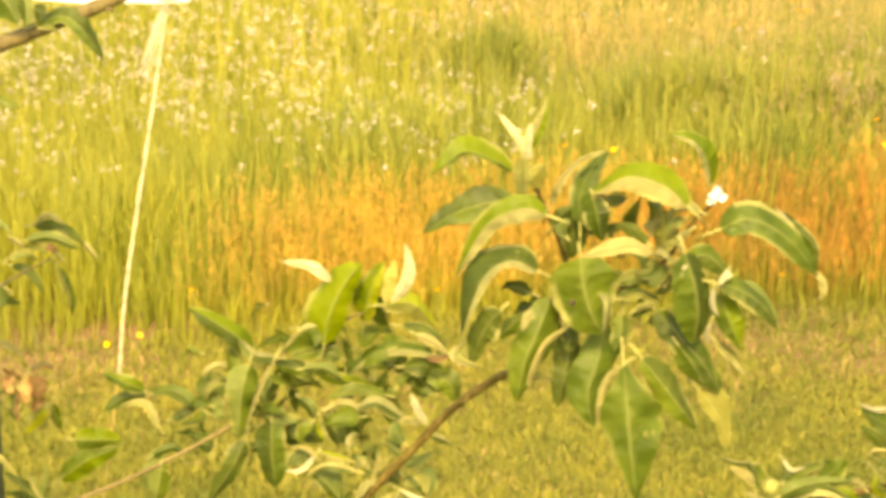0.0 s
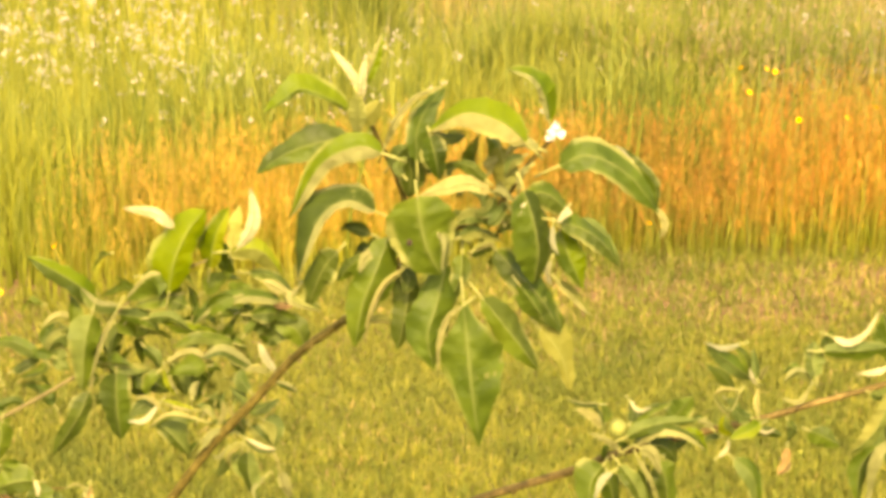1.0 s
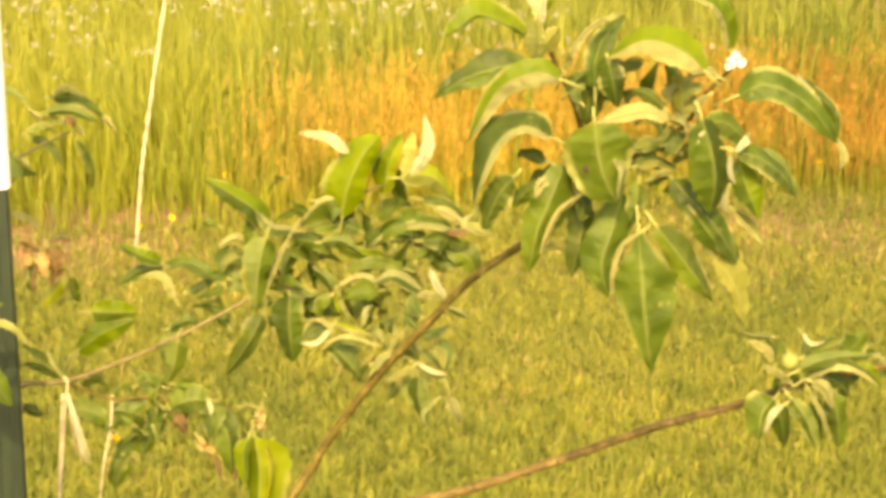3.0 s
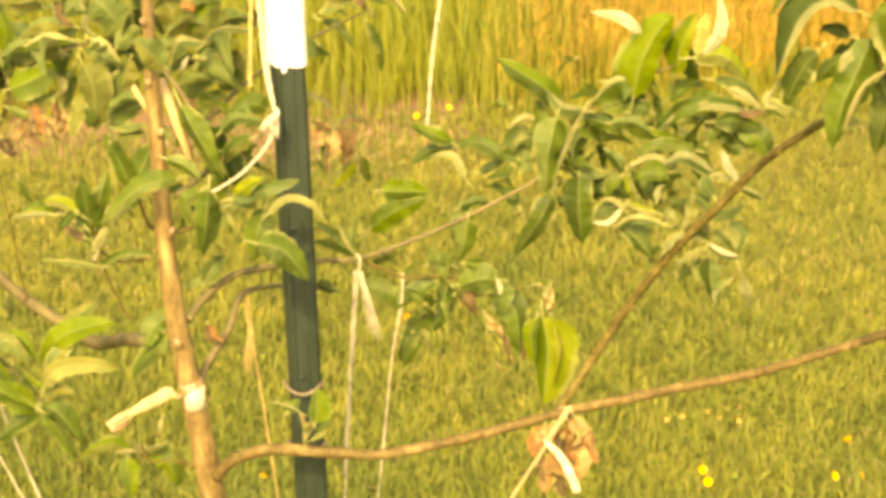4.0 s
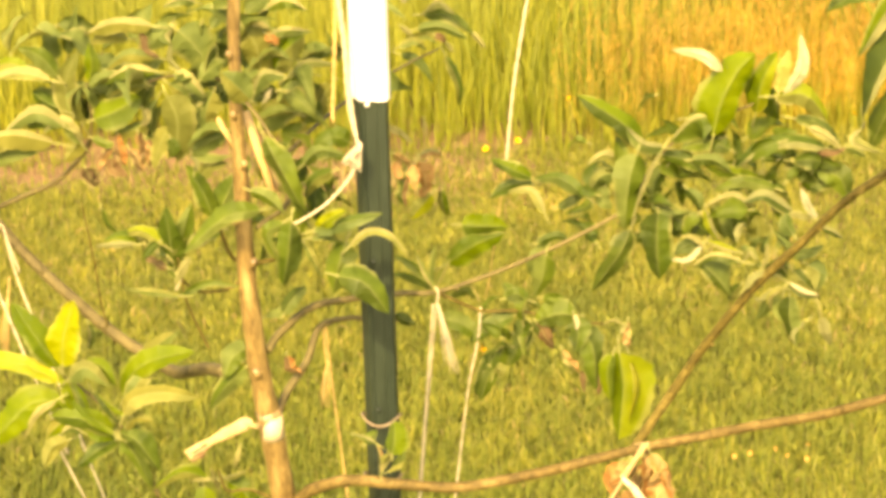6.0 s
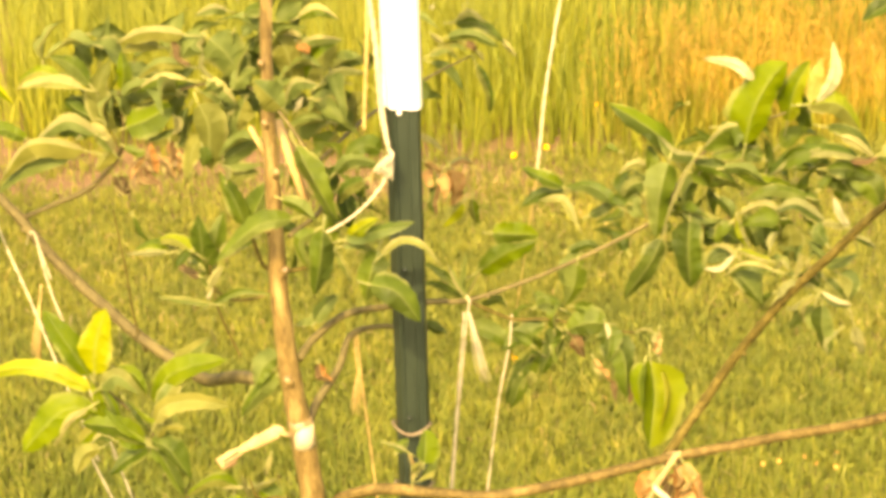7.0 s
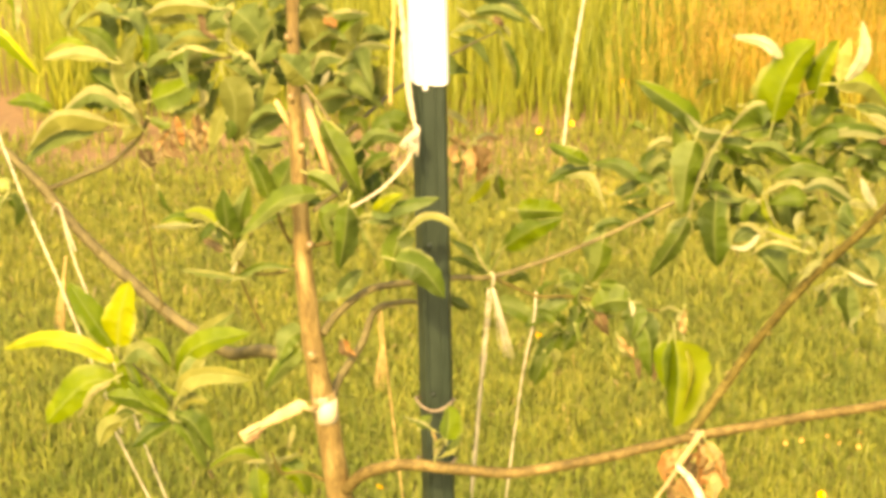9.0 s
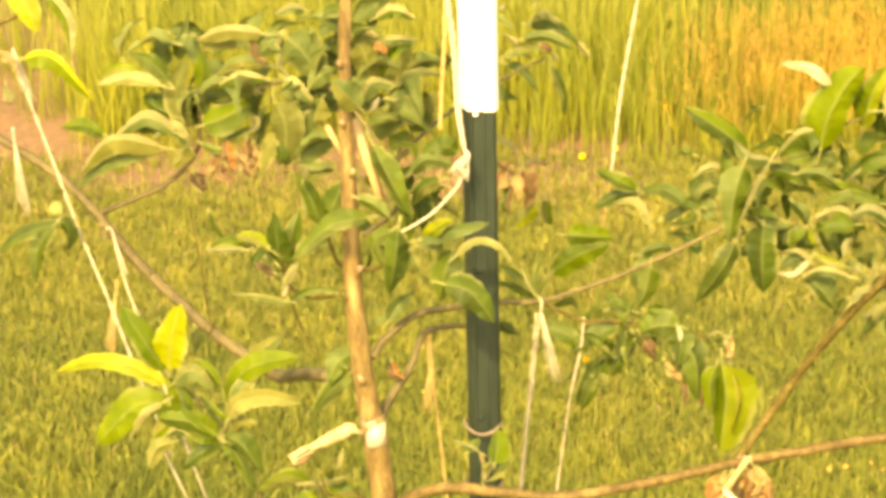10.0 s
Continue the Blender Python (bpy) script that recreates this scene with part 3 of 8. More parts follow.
def clump(p, scale, seed):
    """Smooth patchiness between 0 and 1."""
    a = np.sin(p[:, 0] * scale + seed) * np.cos(p[:, 1] * scale * 0.83 + seed * 1.7) + np.sin((p[:, 0] * 0.6 + p[:, 1]) * scale * 1.9 + seed * 3)
    return 0.5 + a / 4


rng = np.random.default_rng(5)


def lawn():
    def keep(p, r):
        e = edge_y(p[:, 0])
        bare = np.clip((p[:, 1] - e + 0.5) / 0.4, 0, 1) * (0.25 + 0.75 * clump(p, 2.3, 1.0))
        rim = np.clip(np.minimum(3.8 - np.abs(p[:, 0]), p[:, 1] - 0.9) / 1.2 + 0.25 * (clump(p, 2.7, 5.0) - 0.5), 0, 1) ** 1.5
        return (r.random(len(p)) > bare_soil(p)) & (p[:, 1] < e + 0.05) & (r.random(len(p)) < rim) & (r.random(len(p)) > bare * 0.6)
    def fade(p, r):
        far = np.hypot(p[:, 0] / 8, (p[:, 1] - 1.0) / 7)
        inner = (np.abs(p[:, 0]) < 2.2) & (p[:, 1] > 2.4)
        return (r.random(len(p)) > far ** 1.5) & ~inner & (p[:, 1] < edge_y(p[:, 0]))

    def core(p, r):
        """The finest turf, thinning out towards its sides."""
        inside = np.minimum(0.45 + 0.4 * p[:, 1] - np.abs(p[:, 0] - 0.02), (p[:, 1] - 2.0) * 1.4)
        return r.random(len(p)) < np.clip(inside / 0.4, 0, 1)

    def near(p, r):
        return keep(p, r) & core(p, r)

    def beyond_near(p, r):
        return keep(p, r) & ~core(p, r)

    turf = scatter(rng, 520000, -2.5, 2.5, 2.0, 5.0, near)
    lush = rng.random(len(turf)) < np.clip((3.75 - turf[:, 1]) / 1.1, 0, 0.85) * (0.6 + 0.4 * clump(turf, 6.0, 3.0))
    blade_field("lawn_grass", "short mown yellow-green grass", "grass", turf[~lush], (0.012, 0.04), (0.002, 0.004), 0.55, M_LAWN, rng, short=True)
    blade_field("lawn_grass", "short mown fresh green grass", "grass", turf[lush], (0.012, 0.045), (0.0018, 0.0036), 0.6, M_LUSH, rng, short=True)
    blade_field("lawn_grass", "short mown yellow-green grass", "grass", scatter(rng, 150000, -3.8, 3.8, 0.9, 5.0, beyond_near), (0.015, 0.045), (0.005, 0.009), 0.55, M_LAWN, rng, short=True)
    blade_field("lawn_grass", "short mown yellow-green grass", "grass", scatter(rng, 90000, -8, 8, -6.0, 5.0, fade), (0.02, 0.06), (0.008, 0.016), 0.55, M_LAWN, rng, short=True)
    blade_field("lawn_tufts", "taller bright blades standing in the lawn", "grass", scatter(rng, 26000, -2.2, 2.2, 2.3, 4.7, lambda p, r: near(p, r) & (r.random(len(p)) < 0.25 + clump(p, 9.0, 4.0) ** 2)), (0.022, 0.055), (0.0018, 0.0034), 0.55, M_TUFT, rng, short=True)
    blade_field("dry_thatch", "dry straw lying in the mown grass", "grass", scatter(rng, 16000, -2.6, 2.6, 2.3, 4.9, lambda p, r: near(p, r) & (r.random(len(p)) < np.clip((p[:, 1] - 2.6) / 1.4, 0.3, 1))), (0.008, 0.022), (0.002, 0.004), 1.6, M_TAN, rng, short=True)
    def worn(p, r):
        spots = np.clip(clump(p, 4.1, 7.3) * 2.0 - 0.75, 0.04, 1) * np.clip((p[:, 1] - 3.0) / 1.2, 0.15, 1)
        strip = np.clip((p[:, 0] - 0.35) / 0.5, 0, 1) * np.clip(1.4 - np.abs(p[:, 1] - 4.42) / 0.3, 0, 1) * (0.35 + 0.65 * clump(p, 9.0, 1.0))
        return (r.random(len(p)) < 0.9) & (p[:, 1] < edge_y(p[:, 0]) + 0.05) & (np.abs(p[:, 0] - 0.02) < 0.3 + 0.4 * p[:, 1]) & (r.random(len(p)) < np.maximum(spots, strip))
    blade_field("dry_thatch", "reddish dry straw in worn spots of the lawn", "grass", scatter(rng, 60000, -2.6, 2.6, 2.4, 4.9, worn), (0.012, 0.035), (0.002, 0.004), 1.1, M_TAN, rng, short=True)
    weeds = scatter(rng, 40000, -2.2, 2.2, 2.4, 4.7, lambda p, r: near(p, r) & (r.random(len(p)) < clump(p, 7.0, 2.5) ** 2))
    heads("lawn_weeds", "small broad weed leaves in the lawn", weeds, (0.008, 0.03), 0.5, 2, 0.0065, M_WEED, rng)


def meadow():
    def beyond(p, r):
        return (p[:, 1] + r.normal(0, 0.05, len(p)) > edge_y(p[:, 0])) & (r.random(len(p)) > bare_soil(p) * 1.3)

    def rise(p):
        """The meadow starts low at the mown edge and gains its height within half a metre."""
        return np.clip(0.3 + (p[:, 1] - edge_y(p[:, 0])) / 0.4, 0.3, 1.0)

    def outer(p, r):
        inner = (np.abs(p[:, 0] - 0.2) < 3.3) & (p[:, 1] < 5.5)
        far = np.hypot(p[:, 0] / 9, (p[:, 1] - 6) / 10)
        return beyond(p, r) & ~inner & (r.random(len(p)) > far ** 2)

    def orange(p):
        """Stretch of reddish sorrel: a belt along the edge, wider to the right."""
        e = edge_y(p[:, 0])
        depth = 0.24 + 1.1 * np.clip(p[:, 0] - 1.18, 0, 1.3)
        belt = np.clip(1 - np.abs(p[:, 1] - e - 0.5 * depth - 0.03) / (0.5 * depth + 0.07), 0, 1)
        return np.clip(belt * 2.2, 0, 1) * np.clip((p[:, 0] + 0.42) / 0.4, 0, 1) * (0.75 + 0.25 * np.clip(clump(p, 5.3, 1.1) * 2.2 - 0.5, 0, 1))

    blade_field("meadow_grass", "tall yellow-green meadow grass", "grass", scatter(rng, 60000, -3.2, 3.6, 4.5, 6.0, beyond), (0.14, 0.44), (0.002, 0.0042), 0.28, M_MEADOW, rng, 0.3, rise)
    for side, mat, tint in ((-1, M_MEADOW, "tall yellow-green meadow grass"), (1, M_FARMEADOW, "tall straw-green meadow grass")):
        blade_field("meadow_grass", tint, "grass", scatter(rng, 140000, -7, 7, 4.7, 15, lambda p, r: outer(p, r) & ((p[:, 0] + r.normal(0, 0.35, len(p)) - 0.5) * side > 0)), (0.22, 0.5), (0.0025, 0.0048), 0.2, mat, rng, 0.3, rise)
    blade_field("meadow_herbs", "darker green meadow herbs", "grass", scatter(rng, 26000, -4, 5, 4.6, 10.5, lambda p, r: beyond(p, r) & (r.random(len(p)) < 0.65 * clump(p, 1.7, 2.2) ** 2)), (0.2, 0.42), (0.005, 0.010), 0.28, M_TALLDARK, rng, 0.3, rise)
    blade_field("meadow_straw", "dry tan grass among the meadow", "grass", scatter(rng, 15000, -4, 5, 4.6, 11, lambda p, r: beyond(p, r) & (r.random(len(p)) < (0.06 + 0.3 * clump(p, 1.2, 6.0) ** 2) * np.clip((p[:, 0] + 0.1) / 1.2, 0.06, 1))), (0.25, 0.52), (0.003, 0.006), 0.16, M_TAN, rng, 0.3, rise)
    spots = scatter(rng, 70000, -0.5, 3.4, 4.5, 6.8, lambda p, r: beyond(p, r) & (r.random(len(p)) < orange(p)))
    ruddy = spots[:, 0] + rng.normal(0, 0.25, len(spots)) > 0.85

    def tall(p):
        return np.minimum(1, rise(p) + 0.25)
    for pick, mat, tint in ((ruddy, M_SORREL, "orange-red"), (~ruddy, M_GOLD, "golden orange")):
        p = spots[pick]
        blade_field("sorrel", tint + " sorrel stalks along the meadow edge", "grass", p, (0.17, 0.37), (0.0015, 0.0035), 0.2, mat, rng, 0.3, tall)
        heads("sorrel_heads", tint + " sorrel seed heads", p[rng.random(len(p)) < 0.75], (0.17, 0.37), 0.48, 14, 0.011, mat, rng, tall, 3.5, 0.009, 0.13)
    # gold sweep far back, pinkish seed heads and dark green clumps on the far side
    band = scatter(rng, 24000, -1.6, 3.2, 6.1, 7.6, lambda p, r: r.random(len(p)) < np.clip((p[:, 0] - 0.1) * 1.0, 0.03, 0.3) * np.clip(1.2 - np.abs(p[:, 1] - 6.55 - 0.12 * p[:, 0] - 0.15 * np.sin(p[:, 0] * 4)) / 0.4, 0, 0.8))
    blade_field("sorrel", "pale golden sorrel stalks far back in the meadow", "grass", band[::2], (0.3, 0.5), (0.003, 0.005), 0.18, M_PALEGOLD, rng)
    heads("sorrel_heads", "pale golden sorrel seed heads", band, (0.34, 0.5), 0.4, 10, 0.013, M_PALEGOLD, rng, None, 3.0, 0.014, 0.16)
    pink = scatter(rng, 3400, 0.85, 2.8, 5.25, 6.2, lambda p, r: r.random(len(p)) < np.clip(clump(p, 3.3, 2.0) * 1.3, 0, 1) * np.clip((p[:, 0] - 0.9) / 0.4, 0, 1))
    heads("reddish_heads", "pinkish brown seed heads of meadow grass", pink, (0.32, 0.48), 0.4, 10, 0.012, M_PINK, rng, None, 2.5, 0.012, 0.16)
    for cx, cy, rad, n in ((0.46, 6.25, 0.06, 900), (0.98, 5.72, 0.12, 1500), (1.25, 5.62, 0.10, 1100), (1.5, 6.05, 0.2, 1800), (1.62, 5.55, 0.14, 1000), (0.2, 5.25, 0.2, 700), (1.05, 5.2, 0.14, 600), (-0.9, 6.2, 0.2, 600)):
        p = np.stack([rng.normal(cx, rad, n), rng.normal(cy, rad * 0.7, n)], -1)
        blade_field("meadow_herbs", "dark green clump of broad meadow herbs", "grass", p, (0.28, 0.5), (0.005, 0.011), 0.25, M_HERB, rng)
    far = scatter(rng, 9000, -0.4, 5, 5.4, 10, lambda p, r: r.random(len(p)) < clump(p, 1.4, 3.0) ** 2 * np.clip((p[:, 0] - 0.2) / 0.8, 0, 1))
    heads("brownish_heads", "brownish seed heads of meadow grass", far, (0.34, 0.54), 0.4, 9, 0.013, M_MAUVE, rng, None, 2.5, 0.014, 0.16)
    wf = scatter(rng, 15000, -3, 2.6, 4.85, 9.5, lambda p, r: beyond(p, r) & (r.random(len(p)) < np.clip((0.75 - p[:, 0]) / 0.9, 0.1, 1) * np.clip(clump(p, 3.1, 0.4) * 1.5 - 0.25, 0, 1)))
    heads("white_wildflowers", "tiny pinkish white wildflowers scattered in tall grass", wf, (0.3, 0.5), 0.05, 9, 0.0042, M_WHITEPETAL, rng, None, 0.0, 0.016)
    heads("white_wildflowers", "tiny white wildflowers scattered in tall grass", wf[::5], (0.3, 0.5), 0.03, 8, 0.0045, M_WHITEPETAL, rng, None, 0.0, 0.009)


def heads(name, label, spots, height, top, count, size, material, rng, scale=None, upright=0.0, spread=0.014, slim=0.6):
    """Seed heads or flowers: small kite-shaped scales round the top of each stalk."""
    n = len(spots)
    h = rng.uniform(height[0], height[1], n)
    if scale is not None:
        h = h * scale(spots)
    t = rng.uniform(0, 1, (n, count))
    ang = rng.uniform(0, 2 * np.pi, (n, count))
    r = rng.uniform(0.2, 1.0, (n, count)) * spread * (1.2 - 0.7 * t)
    c = np.stack([spots[:, :1] + np.cos(ang) * r, spots[:, 1:] + np.sin(ang) * r, h[:, None] * (1 - top + top * t)], -1).reshape(-1, 3)
    m = len(c)
    u = rng.normal(0, 1, (m, 3)); u[:, 2] += upright * np.sign(u[:, 2]); u /= np.linalg.norm(u, axis=1)[:, None]
    w = np.cross(u, rng.normal(0, 1, (m, 3))); w /= np.linalg.norm(w, axis=1)[:, None]
    s = rng.uniform(0.5, 1.0, (m, 1)) * size
    v = np.stack([c - u * s, c + w * s * slim, c + u * s, c - w * s * slim], 1)
    pat = np.array([[0, 1, 2], [0, 2, 3]])
    tris = (np.arange(m)[:, None, None] * 4 + pat[None]).reshape(-1, 3)
    hh = np.repeat((0.45 + 0.55 * t).ravel(), 4)
    return mesh_from(name, label, "plants", v.reshape(-1, 3), tris, hh, material)


lawn()
meadow()


# ---- yellow flowers ----
def buttercup(height, size, nod=0.2, skin=M_PETAL):
    root = new("buttercup")
    bm = bmesh.new()
    sweep(bm, spline([(0, 0, -0.01), (nod * 0.02, 0, height * 0.5), (nod * 0.05, 0, height)], 4), [0.0009, 0.0006], 5)
    part("stem", bm, M_STEM, root)
    c = Vector((nod * 0.05, 0, height))
    tip = Matrix.Rotation(radians(38), 3, "X")
    for k in range(5):
        bm = bmesh.new()
        a = k * 2 * math.pi / 5
        d, sd = Vector((math.cos(a), math.sin(a), 0)), Vector((-math.sin(a), math.cos(a), 0))
        rows = []
        for f, w, z in ((0.08, 0.12, 0.0), (0.5, 0.5, 0.16), (0.85, 0.56, 0.42), (1.0, 0.3, 0.5)):
            rows.append([bm.verts.new(c + tip @ (d * size * f + sd * size * w * e + Vector((0, 0, size * z)))) for e in (-1, 0, 1)])
        for p, q in zip(rows, rows[1:]):
            for j in range(2):
                bm.faces.new((p[j], p[j + 1], q[j + 1], q[j]))
        part("petal", bm, skin, root)
    bm = bmesh.new()
    bmesh.ops.create_icosphere(bm, subdivisions=1, radius=size * 0.2, matrix=Matrix.Translation(c + tip @ Vector((0, 0, size * 0.18))))
    part("centre", bm, M_PETAL, root)
    return tagged(root, "yellow buttercup on a thin green stalk in grass", "flower", "buttercups")


def flowers():
    low = buttercup(0.12, 0.0062)
    spots = [(0.054, 2.761), (0.071, 2.719), (0.228, 2.747), (0.252, 2.724), (-0.579, 2.670), (0.316, 2.807)]
    low.matrix_basis = pose(spots[0][0], spots[0][1], 0, 14, 0, 20)
    for i, (x, y) in enumerate(spots[1:]):
        copy_thing(low, pose(x, y, 0, 10 + 9 * (i % 3), 0, 50 * i))
    bud = buttercup(0.11, 0.0034, 0.2, M_BUD)
    spots = [(0.008, 2.912), (0.036, 2.945), (0.059, 2.937), (0.128, 2.932), (0.318, 2.825), (0.125, 2.931), (0.127, 2.934)]
    bud.matrix_basis = pose(spots[0][0], spots[0][1], 0, 5, 0, 20)
    for i, (x, y) in enumerate(spots[1:]):
        copy_thing(bud, pose(x, y, 0, 12, 0, 70 * i))
    tall = buttercup(0.5, 0.006)
    spots = [(1.192, 4.312, 0.60), (1.197, 4.550, 0.55), (1.191, 4.268, 0.50), (1.003, 4.650, 0.12), (0.226, 3.915, 0.34), (-0.286, 4.549, 0.16), (1.257, 4.310, 0.50), (1.297, 4.279, 0.52), (1.465, 4.460, 0.45), (1.276, 4.646, 0.55), (0.600, 4.893, 0.40), (0.656, 4.902, 0.40), (1.240, 4.734, 0.50), (1.280, 5.997, 0.50), (1.382, 5.968, 0.50), (1.185, 5.849, 0.50), (-0.432, 3.855, 0.30), (-0.455, 3.886, 0.30), (0.190, 3.986, 0.30), (1.369, 6.144, 0.50)]
    tall.matrix_basis = pose(spots[0][0], spots[0][1], spots[0][2] - 0.5, 6, 0, 0)
    for i, (x, y, z) in enumerate(spots[1:]):
        copy_thing(tall, pose(x, y, min(0.0, z - 0.5), 8, 0, 70 * i))


flowers()


# ---- steel post ----
def fence_post():
    x, y, zw, top = -0.2657, 1.3850, 1.1905 + 0.004, 1.1905 + 0.139
    root = new("fence_post")
    root.matrix_basis = pose(x, y, 0, 0, 0.77, 0)

    def rail(z0, z1, grow):
        """T-shaped rolled section: rounded face towards the path, web behind."""
        w, t, web = 0.0128 + grow, 0.0042 + grow, 0.019 + grow
        prof = [(-w, 0.004), (-w * 0.52, -t), (-w * 0.3, -t * 1.35), (-w * 0.24, -t * 1.1), (w * 0.4, -t * 1.05), (w * 0.46, -t * 1.35), (w * 0.9, -t), (w, -0.001), (w, 0.002), (0.003 + grow, 0.003), (0.0026 + grow, web), (-0.0026 - grow, web), (-0.003 - grow, 0.0045), (-w, 0.006)]
        bm = bmesh.new()
        zs = [z0 + (z1 - z0) * i / 12 for i in range(13)]
        rings = [[bm.verts.new((px, py, z)) for px, py in prof] for z in zs]
        m = len(prof)
        for a, b in zip(rings, rings[1:]):
            for j in range(m):
                bm.faces.new((a[j], a[(j + 1) % m], b[(j + 1) % m], b[j]))
        bm.faces.new(rings[0][::-1])
        bm.faces.new(rings[-1])
        return bm

    body = part("post_body", rail(-0.12, zw, 0.0), M_POST, root, "dark green enamelled steel")
    cap = part("white_top", rail(zw - 0.002, top, 0.0014), M_WHITE, root, "glossy white painted top")
    for ob in (body, cap):
        for p in ob.data.polygons:
            p.use_smooth = False
    for k in range(9):
        bm = bmesh.new()
        z = zw - 0.0045 - k * 0.12
        bmesh.ops.create_cube(bm, size=1, matrix=Matrix.Translation((-0.001, -0.0062, z)) @ Matrix.Diagonal((0.0034, 0.003, 0.0036, 1)))
        bmesh.ops.bevel(bm, geom=bm.edges[:], offset=0.0008, segments=2, affect="EDGES")
        part("stud", bm, M_WHITE if k == 0 else M_POST, root)
    for z in (0.9408, 0.8903):
        bm = bmesh.new()
        ring = [Vector((0.0145 * math.cos(a) , -0.002 + 0.0115 * math.sin(a), z + 0.004 * math.cos(2 * a) - 0.003 * math.sin(a))) for a in [i * math.pi / 12 for i in range(25)]]
        sweep(bm, ring, [0.0011, 0.0011], 5)
        part("tie_wire", bm, M_WIRE, root, "thin rusty tie wire")
    return tagged(root, "dark green steel fence post with a white top", "fence post")


fence_post()


# ---- apple tree ----
tree = tagged(new("apple_tree"), "young apple tree with tied-down branches and curled leaves", "apple tree")
trunk = limb("trunk", [(-0.2633, 1.4462, -0.0200), (-0.3285, 1.3720, 0.8669), (-0.3338, 1.3660, 0.9385), (-0.3380, 1.3620, 0.9826), (-0.3413, 1.3600, 1.0428), (-0.3416, 1.3600, 1.0959), (-0.3406, 1.3580, 1.1526), (-0.3382, 1.3550, 1.2243), (-0.3365, 1.3550, 1.2566), (-0.3283, 1.3500, 1.3588)], [0.0104, 0.0088, 0.0068, 0.0047, 0.004], M_BARK, tree, (0.35, 0.52, 0.58, 0.66, 0.72, 0.8), 14)
low_branch = limb("branch", [(-0.3216, 1.3660, 0.8734), (-0.3023, 1.3520, 0.8955), (-0.2728, 1.3460, 0.9074), (-0.2308, 1.3480, 0.9045), (-0.1891, 1.3520, 0.9019), (-0.1267, 1.3600, 0.9129), (-0.0645, 1.3650, 0.9297), (0.0171, 1.3600, 0.9533), (0.0763, 1.3500, 0.9720), (0.1543, 1.3400, 1.0045), (0.2098, 1.3200, 1.0357), (0.2696, 1.3000, 1.0634), (0.2788, 1.2300, 1.1048), (0.3221, 1.2350, 1.1129), (0.3756, 1.2350, 1.1241), (0.4128, 1.2300, 1.1368), (0.4498, 1.2200, 1.1515), (0.4931, 1.2000, 1.1744)], [0.0049, 0.0041, 0.0036, 0.0030, 0.0023, 0.0018], M_LIMB, tree, (0.3, 0.36, 0.48, 0.52, 0.6, 0.66, 0.75, 0.85), 12)
upright_branch = limb("branch", [(-0.0668, 1.3700, 0.9237), (-0.0545, 1.3720, 0.9431), (-0.0321, 1.3720, 0.9806), (-0.0106, 1.3650, 1.0186), (0.0195, 1.3500, 1.0662), (0.0518, 1.3300, 1.1105), (0.0795, 1.3100, 1.1493), (0.1089, 1.2900, 1.1796), (0.1061, 1.2150, 1.2086), (0.1229, 1.1800, 1.2341), (0.1324, 1.1450, 1.2673), (0.1369, 1.1350, 1.2943), (0.1306, 1.1250, 1.3242), (0.1182, 1.1150, 1.3517), (0.1108, 1.1100, 1.3707), (0.1093, 1.1100, 1.3786)], [0.0038, 0.0033, 0.0029, 0.0025, 0.0018, 0.0011], M_TWIG, tree, (0.12, 0.2, 0.3, 0.36, 0.42, 0.5), 10)
limb("branch", [(0.1357, 1.1350, 1.2944), (0.1583, 1.1300, 1.2938), (0.1794, 1.1200, 1.3031), (0.1920, 1.1100, 1.3225), (0.2012, 1.1000, 1.3414), (0.2128, 1.0930, 1.3575)], [0.0020, 0.0017, 0.0011], M_TWIG, tree, (0.3, 0.6), 8)
middle_branch = limb("branch", [(-0.3321, 1.3650, 1.0035), (-0.3251, 1.3850, 1.0100), (-0.3058, 1.4100, 1.0191), (-0.2770, 1.4300, 1.0180), (-0.2455, 1.4500, 1.0141), (-0.2185, 1.4600, 1.0118), (-0.1778, 1.4700, 1.0230), (-0.1348, 1.4800, 1.0393), (-0.0897, 1.4900, 1.0608), (-0.0706, 1.4950, 1.0740), (-0.0494, 1.5000, 1.1113), (-0.0157, 1.5000, 1.1365), (0.0258, 1.5000, 1.1546)], [0.0034, 0.0027, 0.0020, 0.0016, 0.0013, 0.0009], M_OLIVE, tree, (0.2, 0.45, 0.55, 0.7), 9)
hanging_twig = limb("branch", [(-0.2177, 1.4600, 1.0108), (-0.2041, 1.4650, 1.0018), (-0.1839, 1.4700, 0.9919), (-0.1571, 1.4750, 0.9903), (-0.1181, 1.4800, 0.9803), (-0.0918, 1.4800, 0.9785)], [0.0017, 0.0012, 0.0008], M_TWIG, tree, (0.4,), 7)
limb("branch", [(-0.3307, 1.3700, 0.9461), (-0.3253, 1.3900, 0.9576), (-0.3129, 1.4100, 0.9744), (-0.3055, 1.4300, 0.9938), (-0.2862, 1.4500, 0.9923), (-0.2704, 1.4600, 0.9868), (-0.2454, 1.4700, 0.9819)], [0.0035, 0.0030, 0.0021, 0.0014], M_GREYBARK, tree, (0.3, 0.55), 9)
